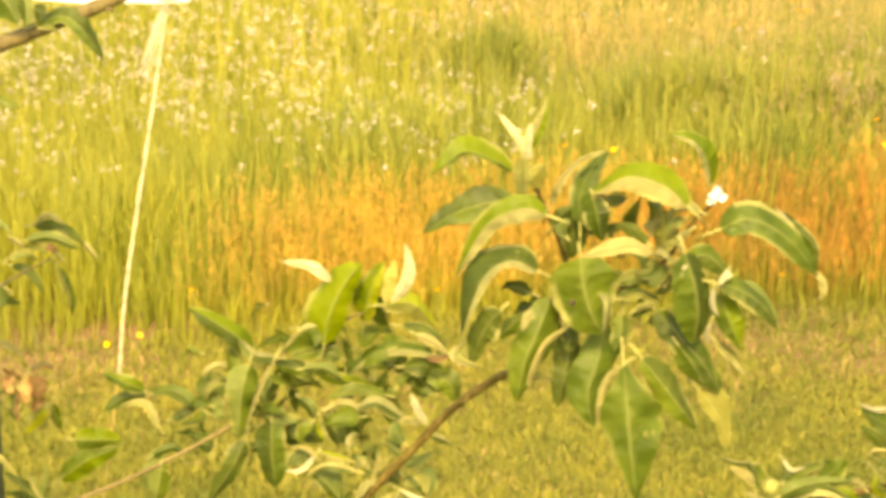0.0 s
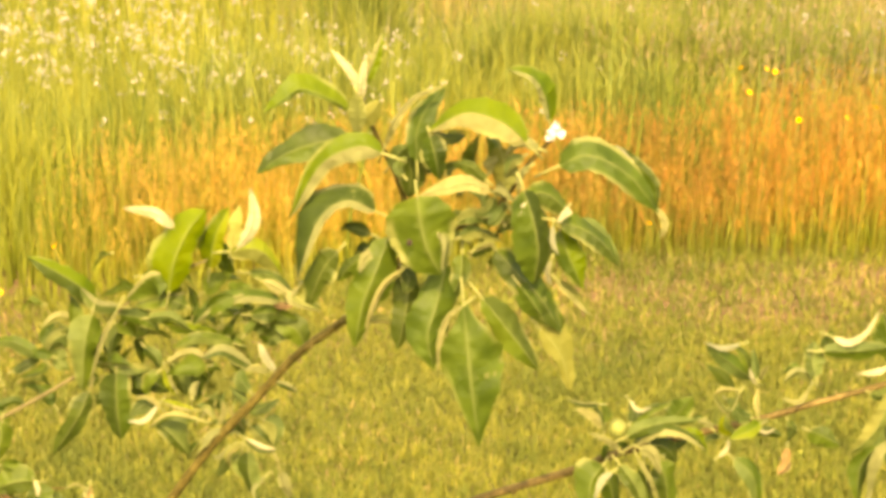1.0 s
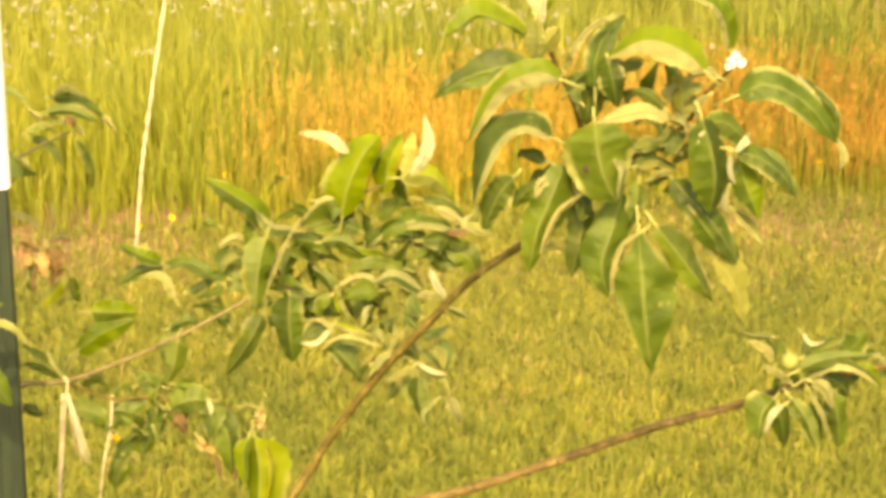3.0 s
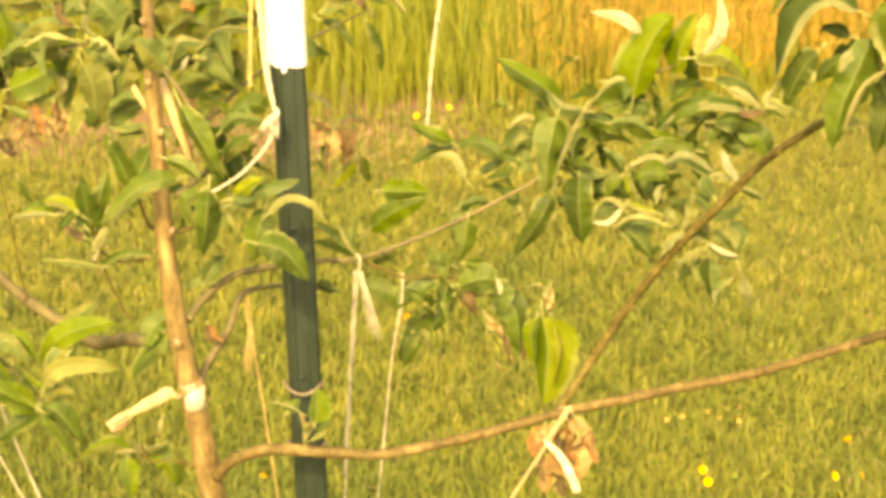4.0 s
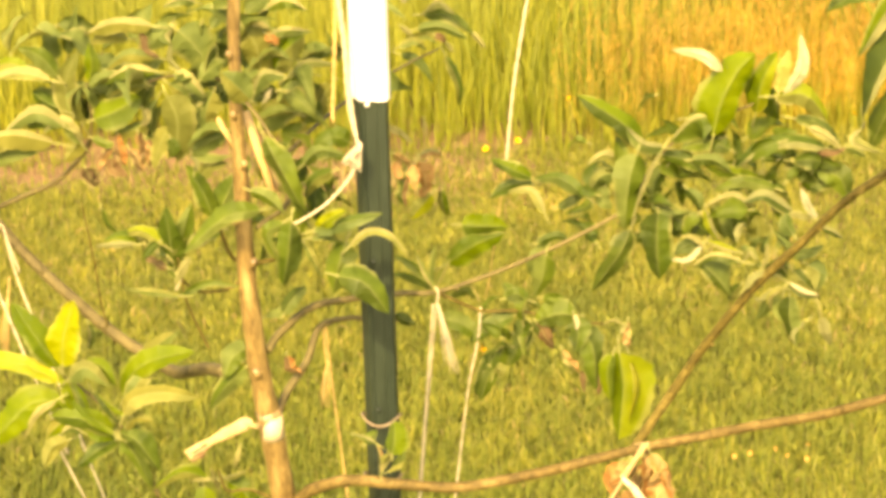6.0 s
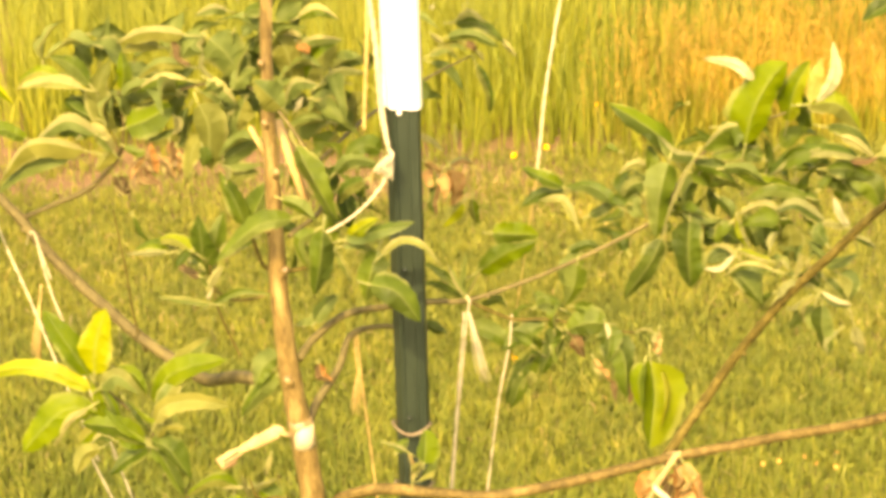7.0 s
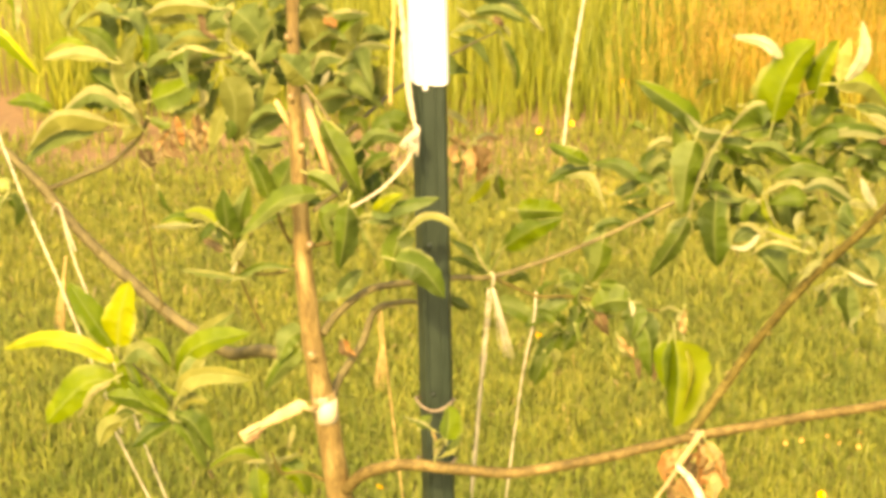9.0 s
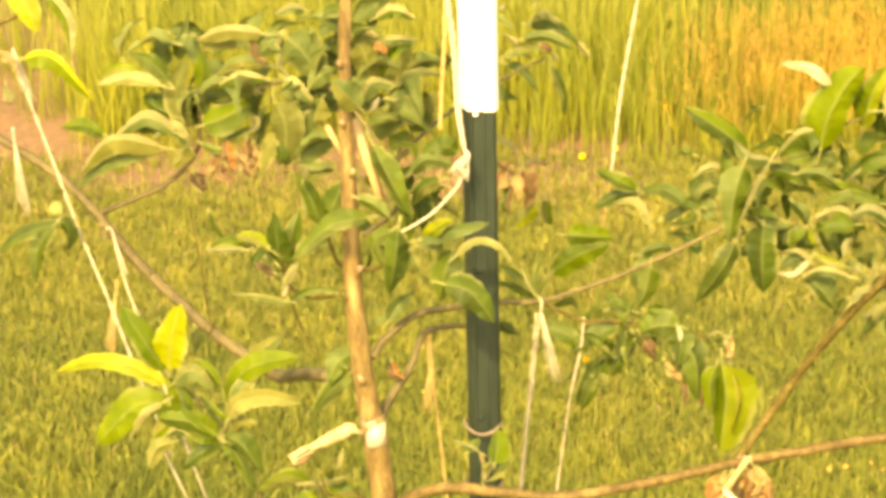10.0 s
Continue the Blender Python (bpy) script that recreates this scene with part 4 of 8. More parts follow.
limb("branch", [(-0.3742, 1.4000, 0.9690), (-0.4001, 1.4300, 0.9554), (-0.4346, 1.4700, 0.9329), (-0.4631, 1.4900, 0.9374), (-0.4978, 1.5000, 0.9568), (-0.5238, 1.5050, 0.9790), (-0.5498, 1.5100, 1.0012), (-0.5774, 1.5150, 1.0308), (-0.5961, 1.5200, 1.0532), (-0.6286, 1.5250, 1.0826), (-0.6894, 1.5300, 1.1186)], [0.0054, 0.0051, 0.0047, 0.0043, 0.0036], M_GREYBARK, tree, (0.4, 0.6, 0.75), 10)
back_branch = limb("branch", [(-0.5916, 1.5200, 1.0498), (-0.5570, 1.5150, 1.0660), (-0.5278, 1.5100, 1.0809), (-0.5002, 1.5050, 1.1098), (-0.4917, 1.5000, 1.1377), (-0.4914, 1.4950, 1.1672)], [0.0023, 0.0020, 0.0014], M_GREYBARK, tree, (0.4, 0.7), 8)
spur = limb("branch", [(-0.3427, 1.3620, 1.0660), (-0.3543, 1.3550, 1.0573), (-0.3743, 1.3500, 1.0565), (-0.3862, 1.3450, 1.0681), (-0.3866, 1.3400, 1.0870)], [0.0015, 0.0012, 0.0009], M_TWIG, tree, (0.5,), 7)
limb("branch", [(-0.3748, 1.3600, 1.0066), (-0.3815, 1.3550, 1.0292), (-0.3864, 1.3500, 1.0516), (-0.3862, 1.3450, 1.0672)], [0.0011, 0.0009, 0.0008], M_TWIG, tree, (), 6)
stub = limb("branch", [(-0.3367, 1.3600, 1.0750), (-0.3195, 1.3550, 1.0808), (-0.3118, 1.3500, 1.0888)], [0.0017, 0.0014, 0.0011], M_TWIG, tree, (0.5,), 7)
stub = limb("branch", [(-0.3429, 1.3650, 1.0736), (-0.3520, 1.3600, 1.0798), (-0.3560, 1.3550, 1.0972), (-0.3565, 1.3500, 1.1058)], [0.0018, 0.0015, 0.0011], M_TWIG, tree, (0.4, 0.7), 7)
limb("branch", [(-0.4918, 1.5000, 0.9417), (-0.4973, 1.4950, 0.9743), (-0.4989, 1.4900, 1.0212), (-0.5040, 1.4900, 1.0697)], [0.0011, 0.0008, 0.0006], M_TWIG, tree, (0.5,), 6)
limb("branch", [(-0.3342, 1.3700, 1.0985), (-0.3186, 1.4200, 1.1062), (-0.3423, 1.4600, 1.1407), (-0.3825, 1.4900, 1.1707), (-0.4252, 1.5000, 1.1713), (-0.4672, 1.5000, 1.1568)], [0.0019, 0.0014, 0.0009], M_OLIVE, tree, (0.5,), 7)
far_branch = limb("branch", [(-0.3303, 1.4400, 1.1255), (-0.3065, 1.5500, 1.1293), (-0.2761, 1.6800, 1.1217), (-0.2528, 1.7600, 1.1152)], [0.0017, 0.0014, 0.0008], M_OLIVE, tree, (0.5,), 7)
young_branch = limb("branch", [(-0.4361, 1.4000, 0.8574), (-0.4510, 1.4000, 0.9018), (-0.4734, 1.4000, 0.9353), (-0.4923, 1.4000, 0.9540), (-0.4949, 1.4000, 0.9661)], [0.0017, 0.0014, 0.0009], M_OLIVE, tree, (0.4,), 7)
foot_spur = limb("branch", [(-0.3332, 1.3700, 0.8749), (-0.3524, 1.3600, 0.8891), (-0.3674, 1.3500, 0.8937), (-0.3716, 1.3450, 0.9131)], [0.0015, 0.0012, 0.0008], M_TWIG, tree, (0.5,), 7)
top_branch = limb("branch", [(-0.2797, 1.5500, 1.3400), (-0.2335, 1.5300, 1.3598), (-0.1982, 1.5200, 1.3755), (-0.1594, 1.5100, 1.3918), (-0.1167, 1.5000, 1.4181)], [0.0062, 0.0058, 0.0048], M_GREYBARK, tree, (0.4, 0.7), 9)
edge_branch = limb("branch", [(-0.6656, 1.5000, 1.2092), (-0.6177, 1.4800, 1.2336), (-0.5882, 1.4700, 1.2589), (-0.5454, 1.4600, 1.2921)], [0.0018, 0.0015, 0.0011], M_TWIG, tree, (0.5,), 7)

# front shoot
blade(upright_branch, [(0.1091, 1.1050, 1.3770), (0.1045, 1.1010, 1.3890), (0.0918, 1.0970, 1.4065)], (0.0022, 0.0034), "WW", (6, -12))
blade(upright_branch, [(0.1087, 1.0993, 1.3794), (0.1095, 1.0990, 1.3895), (0.1107, 1.0987, 1.4007)], (0.0022, 0.0019), "WW", (6, -30))
blade(upright_branch, [(0.1096, 1.1037, 1.3836), (0.1150, 1.1030, 1.3977), (0.1208, 1.1023, 1.4145)], (0.0028, 0.0032), "pb", (-30, 6))
blade(upright_branch, [(0.1056, 1.0945, 1.3813), (0.1066, 1.0990, 1.3692), (0.1060, 1.1035, 1.3566)], (0.0041, 0.0047), "YY", (-12, -30), form="broad")
blade(upright_branch, [(0.1095, 1.1004, 1.3647), (0.1139, 1.1030, 1.3696), (0.1193, 1.1056, 1.3751)], (0.0047, 0.0058), "qq", (-22, -30), form="broad")
blade(upright_branch, [(0.1048, 1.1407, 1.3606), (0.0923, 1.1379, 1.3684), (0.0765, 1.1350, 1.3751), (0.0670, 1.1321, 1.3702), (0.0565, 1.1293, 1.3631)], (0.0018, 0.0087), "gb", (-5, -25))
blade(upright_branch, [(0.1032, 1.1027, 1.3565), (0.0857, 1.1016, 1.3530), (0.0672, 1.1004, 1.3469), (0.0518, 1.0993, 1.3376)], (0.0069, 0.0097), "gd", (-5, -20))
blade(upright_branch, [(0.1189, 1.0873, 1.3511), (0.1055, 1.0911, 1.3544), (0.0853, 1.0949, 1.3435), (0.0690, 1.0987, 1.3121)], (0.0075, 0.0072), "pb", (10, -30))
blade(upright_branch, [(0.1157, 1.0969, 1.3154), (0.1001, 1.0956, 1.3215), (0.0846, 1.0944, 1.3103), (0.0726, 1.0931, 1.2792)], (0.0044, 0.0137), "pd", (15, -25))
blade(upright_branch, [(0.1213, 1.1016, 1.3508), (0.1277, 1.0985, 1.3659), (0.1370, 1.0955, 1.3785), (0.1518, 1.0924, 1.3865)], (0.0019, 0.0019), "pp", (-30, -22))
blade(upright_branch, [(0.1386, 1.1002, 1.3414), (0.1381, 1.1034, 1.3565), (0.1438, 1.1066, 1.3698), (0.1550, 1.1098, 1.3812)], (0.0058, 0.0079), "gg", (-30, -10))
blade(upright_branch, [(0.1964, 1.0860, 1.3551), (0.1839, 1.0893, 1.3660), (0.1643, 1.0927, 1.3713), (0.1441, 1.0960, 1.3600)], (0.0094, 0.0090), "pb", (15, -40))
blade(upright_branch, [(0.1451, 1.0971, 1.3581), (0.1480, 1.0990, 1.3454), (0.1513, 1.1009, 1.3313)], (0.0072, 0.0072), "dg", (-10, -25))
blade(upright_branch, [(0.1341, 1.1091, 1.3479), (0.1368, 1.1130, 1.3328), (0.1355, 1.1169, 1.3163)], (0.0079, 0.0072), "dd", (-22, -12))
blade(upright_branch, [(0.1242, 1.1124, 1.3358), (0.1299, 1.1070, 1.3453), (0.1358, 1.1016, 1.3513)], (0.0043, 0.0036), "yd", (6, -22))
blade(upright_branch, [(0.1310, 1.0976, 1.3352), (0.1274, 1.0990, 1.3403), (0.1336, 1.1004, 1.3452)], (0.0025, 0.0029), "yy", (6, -30))
blade(upright_branch, [(0.1473, 1.1032, 1.3583), (0.1558, 1.1090, 1.3527), (0.1668, 1.1148, 1.3529)], (0.0022, 0.0043), "dd", (-12, 6))
blade(upright_branch, [(0.2120, 1.1066, 1.3609), (0.2077, 1.1042, 1.3759), (0.2001, 1.1018, 1.3876), (0.1867, 1.0994, 1.3934)], (0.0031, 0.0079), "pb", (10, -30))
blade(upright_branch, [(0.2156, 1.0949, 1.3395), (0.2319, 1.0950, 1.3446), (0.2534, 1.0950, 1.3333), (0.2721, 1.0951, 1.3119)], (0.0097, 0.0097), "gg", (-12, 6))
blade(upright_branch, [(0.2430, 1.1133, 1.3457), (0.2577, 1.1118, 1.3368), (0.2714, 1.1102, 1.3246), (0.2738, 1.1087, 1.3085)], (0.0036, 0.0047), "dg", (6, -12))
blade(upright_branch, [(0.2727, 1.1040, 1.3113), (0.2778, 1.1050, 1.3023), (0.2760, 1.1060, 1.2927)], (0.0022, 0.0019), "pp", (-22, -12))
blade(upright_branch, [(0.2565, 1.1001, 1.3409), (0.2526, 1.1050, 1.3440), (0.2502, 1.1099, 1.3465)], (0.0009, 0.0009), "WW", (-22, -22))
blade(upright_branch, [(0.1785, 1.0935, 1.3260), (0.1634, 1.0910, 1.3322), (0.1389, 1.0885, 1.3266)], (0.0038, 0.0047), "pp", (10, -35))
blade(upright_branch, [(0.1762, 1.0942, 1.3323), (0.1668, 1.0950, 1.3399), (0.1576, 1.0958, 1.3424)], (0.0036, 0.0032), "dd", (-30, -12))
blade(upright_branch, [(0.2047, 1.0949, 1.3496), (0.1946, 1.0970, 1.3533), (0.1868, 1.0991, 1.3454)], (0.0028, 0.0031), "pp", (-12, -22))
blade(upright_branch, [(0.1842, 1.1034, 1.3487), (0.1873, 1.1050, 1.3344), (0.1860, 1.1066, 1.3199)], (0.0072, 0.0079), "uq", (-22, -30))
blade(upright_branch, [(0.1776, 1.1088, 1.3544), (0.1828, 1.1110, 1.3456), (0.1820, 1.1132, 1.3363)], (0.0043, 0.0051), "yg", (-30, 6))
blade(upright_branch, [(0.1966, 1.0979, 1.3450), (0.1906, 1.0990, 1.3416), (0.1872, 1.1001, 1.3335)], (0.0036, 0.0029), "uy", (-12, 6))
blade(upright_branch, [(0.1992, 1.0937, 1.3398), (0.1952, 1.0970, 1.3344), (0.1945, 1.1003, 1.3211)], (0.0019, 0.0019), "pp", (-22, 6))
blade(upright_branch, [(0.1365, 1.0768, 1.3297), (0.1387, 1.0783, 1.3145), (0.1428, 1.0797, 1.2988), (0.1500, 1.0812, 1.2835)], (0.0180, 0.0188), "gg", (-14, -20), bow=0.05, form="broad")
blade(upright_branch, [(0.1478, 1.0794, 1.3085), (0.1520, 1.0750, 1.3047), (0.1497, 1.0706, 1.2888)], (0.0022, 0.0025), "up", (-30, -22))
blade(upright_branch, [(0.0957, 1.1038, 1.2909), (0.0865, 1.1090, 1.2774), (0.0785, 1.1142, 1.2548)], (0.0072, 0.0079), "dd", (6, -22))
blade(upright_branch, [(0.0765, 1.1080, 1.2886), (0.0738, 1.1050, 1.2823), (0.0736, 1.1020, 1.2728)], (0.0009, 0.0009), "pp", (-22, -12))
blade(upright_branch, [(0.1102, 1.1052, 1.2875), (0.1008, 1.1050, 1.2801), (0.0951, 1.1048, 1.2727)], (0.0047, 0.0043), "gd", (-22, -22))
blade(upright_branch, [(0.0737, 1.1208, 1.2634), (0.0703, 1.1150, 1.2588), (0.0859, 1.1092, 1.2538)], (0.0029, 0.0025), "up", (-22, -22))
blade(upright_branch, [(0.1229, 1.0928, 1.3019), (0.1149, 1.0916, 1.2829), (0.1074, 1.0904, 1.2636), (0.1036, 1.0892, 1.2394)], (0.0115, 0.0108), "gg", (-28, -8))
blade(upright_branch, [(0.1162, 1.0938, 1.2958), (0.1084, 1.0890, 1.2911), (0.1062, 1.0842, 1.2850)], (0.0028, 0.0022), "pp", (6, -22))
blade(upright_branch, [(0.1311, 1.0853, 1.2867), (0.1190, 1.0878, 1.2759), (0.1124, 1.0902, 1.2602), (0.1092, 1.0927, 1.2426)], (0.0016, 0.0016), "pp", (-30, 6))
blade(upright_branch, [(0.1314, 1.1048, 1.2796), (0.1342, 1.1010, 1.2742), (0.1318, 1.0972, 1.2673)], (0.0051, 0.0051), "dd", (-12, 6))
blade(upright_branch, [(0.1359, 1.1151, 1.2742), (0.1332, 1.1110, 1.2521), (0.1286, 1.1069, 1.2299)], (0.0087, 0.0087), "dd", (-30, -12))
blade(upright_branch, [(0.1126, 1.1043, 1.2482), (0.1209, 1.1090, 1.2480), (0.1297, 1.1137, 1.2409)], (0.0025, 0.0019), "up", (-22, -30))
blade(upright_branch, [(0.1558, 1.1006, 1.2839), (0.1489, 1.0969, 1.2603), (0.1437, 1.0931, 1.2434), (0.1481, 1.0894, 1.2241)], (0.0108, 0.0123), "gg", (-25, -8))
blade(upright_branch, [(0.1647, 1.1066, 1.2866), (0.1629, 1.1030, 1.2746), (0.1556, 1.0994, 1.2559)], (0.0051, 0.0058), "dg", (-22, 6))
blade(upright_branch, [(0.1639, 1.0906, 1.2620), (0.1548, 1.0895, 1.2545), (0.1502, 1.0885, 1.2400), (0.1501, 1.0874, 1.2245)], (0.0013, 0.0013), "pp", (-22, -30))
blade(upright_branch, [(0.1639, 1.0907, 1.2633), (0.1660, 1.0882, 1.2397), (0.1685, 1.0858, 1.2134), (0.1732, 1.0833, 1.1792)], (0.0209, 0.0152), "gg", (-16, -8), bow=0.05, form="rhombic")
blade(upright_branch, [(0.1746, 1.0957, 1.2642), (0.1866, 1.0966, 1.2478), (0.1984, 1.0974, 1.2319), (0.2079, 1.0983, 1.2183)], (0.0090, 0.0072), "dg", (-32, -10))
blade(upright_branch, [(0.2091, 1.1048, 1.2415), (0.2194, 1.1010, 1.2266), (0.2257, 1.0972, 1.2065)], (0.0094, 0.0051), "qq", (-12, 6))
blade(upright_branch, [(0.1947, 1.0822, 1.3305), (0.1999, 1.0841, 1.3115), (0.2030, 1.0859, 1.2929), (0.2023, 1.0878, 1.2745)], (0.0108, 0.0137), "dg", (-30, -8), form="broad")
blade(upright_branch, [(0.1976, 1.0921, 1.3242), (0.2090, 1.0930, 1.3244), (0.2221, 1.0939, 1.3122)], (0.0065, 0.0087), "gd", (-18, -8), form="broad")
blade(upright_branch, [(0.2110, 1.0796, 1.3111), (0.2110, 1.0810, 1.3016), (0.2146, 1.0824, 1.2926)], (0.0013, 0.0013), "WW", (-30, 6))
blade(upright_branch, [(0.1955, 1.0826, 1.3265), (0.1930, 1.0810, 1.3213), (0.1902, 1.0794, 1.3148)], (0.0019, 0.0016), "WW", (-22, -22))
blade(upright_branch, [(0.2207, 1.0870, 1.3189), (0.2182, 1.0830, 1.3170), (0.2134, 1.0790, 1.3126)], (0.0022, 0.0016), "WW", (6, -30))
blade(upright_branch, [(0.2101, 1.0773, 1.2918), (0.2089, 1.0830, 1.2813), (0.2126, 1.0887, 1.2726)], (0.0013, 0.0013), "WW", (-12, -22))
blade(upright_branch, [(0.2153, 1.0865, 1.3104), (0.2279, 1.0895, 1.3043), (0.2405, 1.0925, 1.2939), (0.2512, 1.0955, 1.2808)], (0.0083, 0.0072), "gd", (-25, -5))
blade(upright_branch, [(0.2285, 1.1025, 1.3050), (0.2392, 1.0990, 1.3010), (0.2520, 1.0955, 1.2827)], (0.0036, 0.0022), "yg", (-30, 6))
blade(upright_branch, [(0.2177, 1.0993, 1.3020), (0.2230, 1.0970, 1.2855), (0.2309, 1.0947, 1.2681)], (0.0087, 0.0065), "bg", (6, -12))
blade(upright_branch, [(0.1830, 1.1066, 1.2890), (0.1949, 1.1042, 1.2735), (0.2078, 1.1018, 1.2589), (0.2209, 1.0994, 1.2405)], (0.0101, 0.0087), "gd", (-30, -12))
blade(upright_branch, [(0.1956, 1.0977, 1.2708), (0.2042, 1.0990, 1.2584), (0.2128, 1.1003, 1.2441)], (0.0072, 0.0065), "gg", (-12, -30))
blade(upright_branch, [(0.2188, 1.1070, 1.2693), (0.2291, 1.1050, 1.2590), (0.2376, 1.1030, 1.2494)], (0.0029, 0.0028), "qp", (-12, -12))
blade(upright_branch, [(0.2128, 1.1029, 1.2584), (0.2166, 1.1050, 1.2491), (0.2225, 1.1071, 1.2379)], (0.0051, 0.0036), "gg", (-30, -12))
blade(upright_branch, [(0.1603, 1.0997, 1.3072), (0.1701, 1.1030, 1.3092), (0.1833, 1.1063, 1.3030)], (0.0043, 0.0036), "uy", (6, -22))
blade(upright_branch, [(0.1623, 1.1015, 1.2977), (0.1731, 1.1050, 1.2996), (0.1870, 1.1085, 1.2929)], (0.0036, 0.0036), "du", (-30, -30))
blade(upright_branch, [(0.1815, 1.0970, 1.3223), (0.1773, 1.0990, 1.3136), (0.1698, 1.1010, 1.3115)], (0.0036, 0.0036), "yu", (-30, -30))
blade(upright_branch, [(0.1879, 1.0974, 1.3188), (0.1819, 1.0970, 1.3093), (0.1772, 1.0966, 1.3069)], (0.0029, 0.0036), "yy", (-22, -12))
blade(upright_branch, [(0.1704, 1.1020, 1.2897), (0.1780, 1.1010, 1.2942), (0.1827, 1.1000, 1.2925)], (0.0022, 0.0019), "up", (-22, -30))
# left shoot
blade(middle_branch, [(-0.0040, 1.4910, 1.1806), (-0.0175, 1.4940, 1.1917), (-0.0412, 1.4970, 1.1951)], (0.0043, 0.0047), "WW", (-22, 6))
blade(middle_branch, [(-0.0099, 1.4884, 1.1295), (-0.0037, 1.4868, 1.1563), (0.0077, 1.4852, 1.1809), (0.0197, 1.4836, 1.1965)], (0.0226, 0.0101), "bb", (-8, -40), bow=0.05)
blade(middle_branch, [(0.0212, 1.5016, 1.1444), (0.0259, 1.4960, 1.1704), (0.0364, 1.4904, 1.1958)], (0.0113, 0.0079), "bl", (-30, 6))
blade(middle_branch, [(0.0371, 1.4869, 1.1644), (0.0407, 1.4900, 1.1831), (0.0443, 1.4931, 1.1966)], (0.0047, 0.0051), "YY", (-22, 6))
blade(middle_branch, [(0.0417, 1.4886, 1.1637), (0.0546, 1.4920, 1.1844), (0.0525, 1.4954, 1.2085)], (0.0043, 0.0047), "WW", (-12, -22))
blade(middle_branch, [(0.0341, 1.4884, 1.1621), (0.0573, 1.4940, 1.1607), (0.0747, 1.4996, 1.1395)], (0.0079, 0.0090), "lq", (-22, -12))
blade(middle_branch, [(0.0499, 1.4967, 1.1420), (0.0677, 1.4960, 1.1382), (0.0854, 1.4953, 1.1200)], (0.0051, 0.0039), "dy", (-30, -30))
blade(middle_branch, [(0.0600, 1.4924, 1.1370), (0.0734, 1.4900, 1.1312), (0.0851, 1.4876, 1.1219)], (0.0034, 0.0034), "pp", (-12, -30))
blade(middle_branch, [(0.0667, 1.4962, 1.1173), (0.0794, 1.4940, 1.1161), (0.0879, 1.4918, 1.1212)], (0.0028, 0.0028), "KK", (-30, 6))
blade(middle_branch, [(0.0869, 1.4994, 1.1185), (0.0955, 1.5000, 1.1172), (0.1041, 1.5006, 1.1104)], (0.0039, 0.0039), "uy", (-22, -30))
blade(middle_branch, [(-0.0632, 1.4969, 1.1172), (-0.0746, 1.4936, 1.1348), (-0.0938, 1.4904, 1.1502), (-0.1116, 1.4871, 1.1627)], (0.0085, 0.0085), "db", (-10, -30))
blade(middle_branch, [(-0.0451, 1.4896, 1.1204), (-0.0626, 1.4880, 1.1231), (-0.0745, 1.4864, 1.1378)], (0.0056, 0.0043), "yp", (-30, -30))
blade(middle_branch, [(-0.0095, 1.4902, 1.1454), (-0.0253, 1.4940, 1.1408), (-0.0416, 1.4978, 1.1227)], (0.0180, 0.0034), "gp", (-20, 10))
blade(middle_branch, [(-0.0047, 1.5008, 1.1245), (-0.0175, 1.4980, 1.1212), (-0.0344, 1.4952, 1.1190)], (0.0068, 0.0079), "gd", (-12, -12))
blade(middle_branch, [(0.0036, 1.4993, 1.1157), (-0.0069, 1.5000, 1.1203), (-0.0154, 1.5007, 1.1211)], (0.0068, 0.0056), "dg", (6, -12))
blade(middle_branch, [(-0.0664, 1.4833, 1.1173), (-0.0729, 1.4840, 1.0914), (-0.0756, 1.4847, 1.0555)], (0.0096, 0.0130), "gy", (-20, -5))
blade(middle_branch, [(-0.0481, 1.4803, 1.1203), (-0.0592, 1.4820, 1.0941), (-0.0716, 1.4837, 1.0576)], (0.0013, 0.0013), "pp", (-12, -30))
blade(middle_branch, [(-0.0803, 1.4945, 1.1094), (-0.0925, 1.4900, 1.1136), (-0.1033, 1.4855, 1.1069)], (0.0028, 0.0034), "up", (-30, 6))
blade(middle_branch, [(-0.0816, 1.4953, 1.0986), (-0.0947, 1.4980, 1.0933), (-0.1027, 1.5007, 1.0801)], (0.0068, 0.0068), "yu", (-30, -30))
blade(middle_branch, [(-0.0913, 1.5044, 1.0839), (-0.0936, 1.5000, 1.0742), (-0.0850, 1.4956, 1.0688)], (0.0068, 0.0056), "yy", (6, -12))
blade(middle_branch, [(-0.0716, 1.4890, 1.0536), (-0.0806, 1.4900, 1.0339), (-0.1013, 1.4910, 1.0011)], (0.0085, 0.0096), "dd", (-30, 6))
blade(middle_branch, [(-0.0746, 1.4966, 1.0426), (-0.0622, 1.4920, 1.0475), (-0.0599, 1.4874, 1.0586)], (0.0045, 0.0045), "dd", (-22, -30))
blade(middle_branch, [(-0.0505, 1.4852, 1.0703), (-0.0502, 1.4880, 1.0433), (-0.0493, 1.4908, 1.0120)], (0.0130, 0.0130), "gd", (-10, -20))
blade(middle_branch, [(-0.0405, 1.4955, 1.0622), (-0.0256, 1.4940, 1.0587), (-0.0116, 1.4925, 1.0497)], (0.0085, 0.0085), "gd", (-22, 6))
blade(middle_branch, [(-0.0567, 1.4871, 1.0761), (-0.0400, 1.4900, 1.0709), (-0.0253, 1.4929, 1.0685)], (0.0034, 0.0045), "uy", (-30, 6))
blade(middle_branch, [(-0.0483, 1.4983, 1.1118), (-0.0305, 1.4960, 1.1086), (-0.0172, 1.4937, 1.0992)], (0.0056, 0.0056), "dg", (-30, -12))
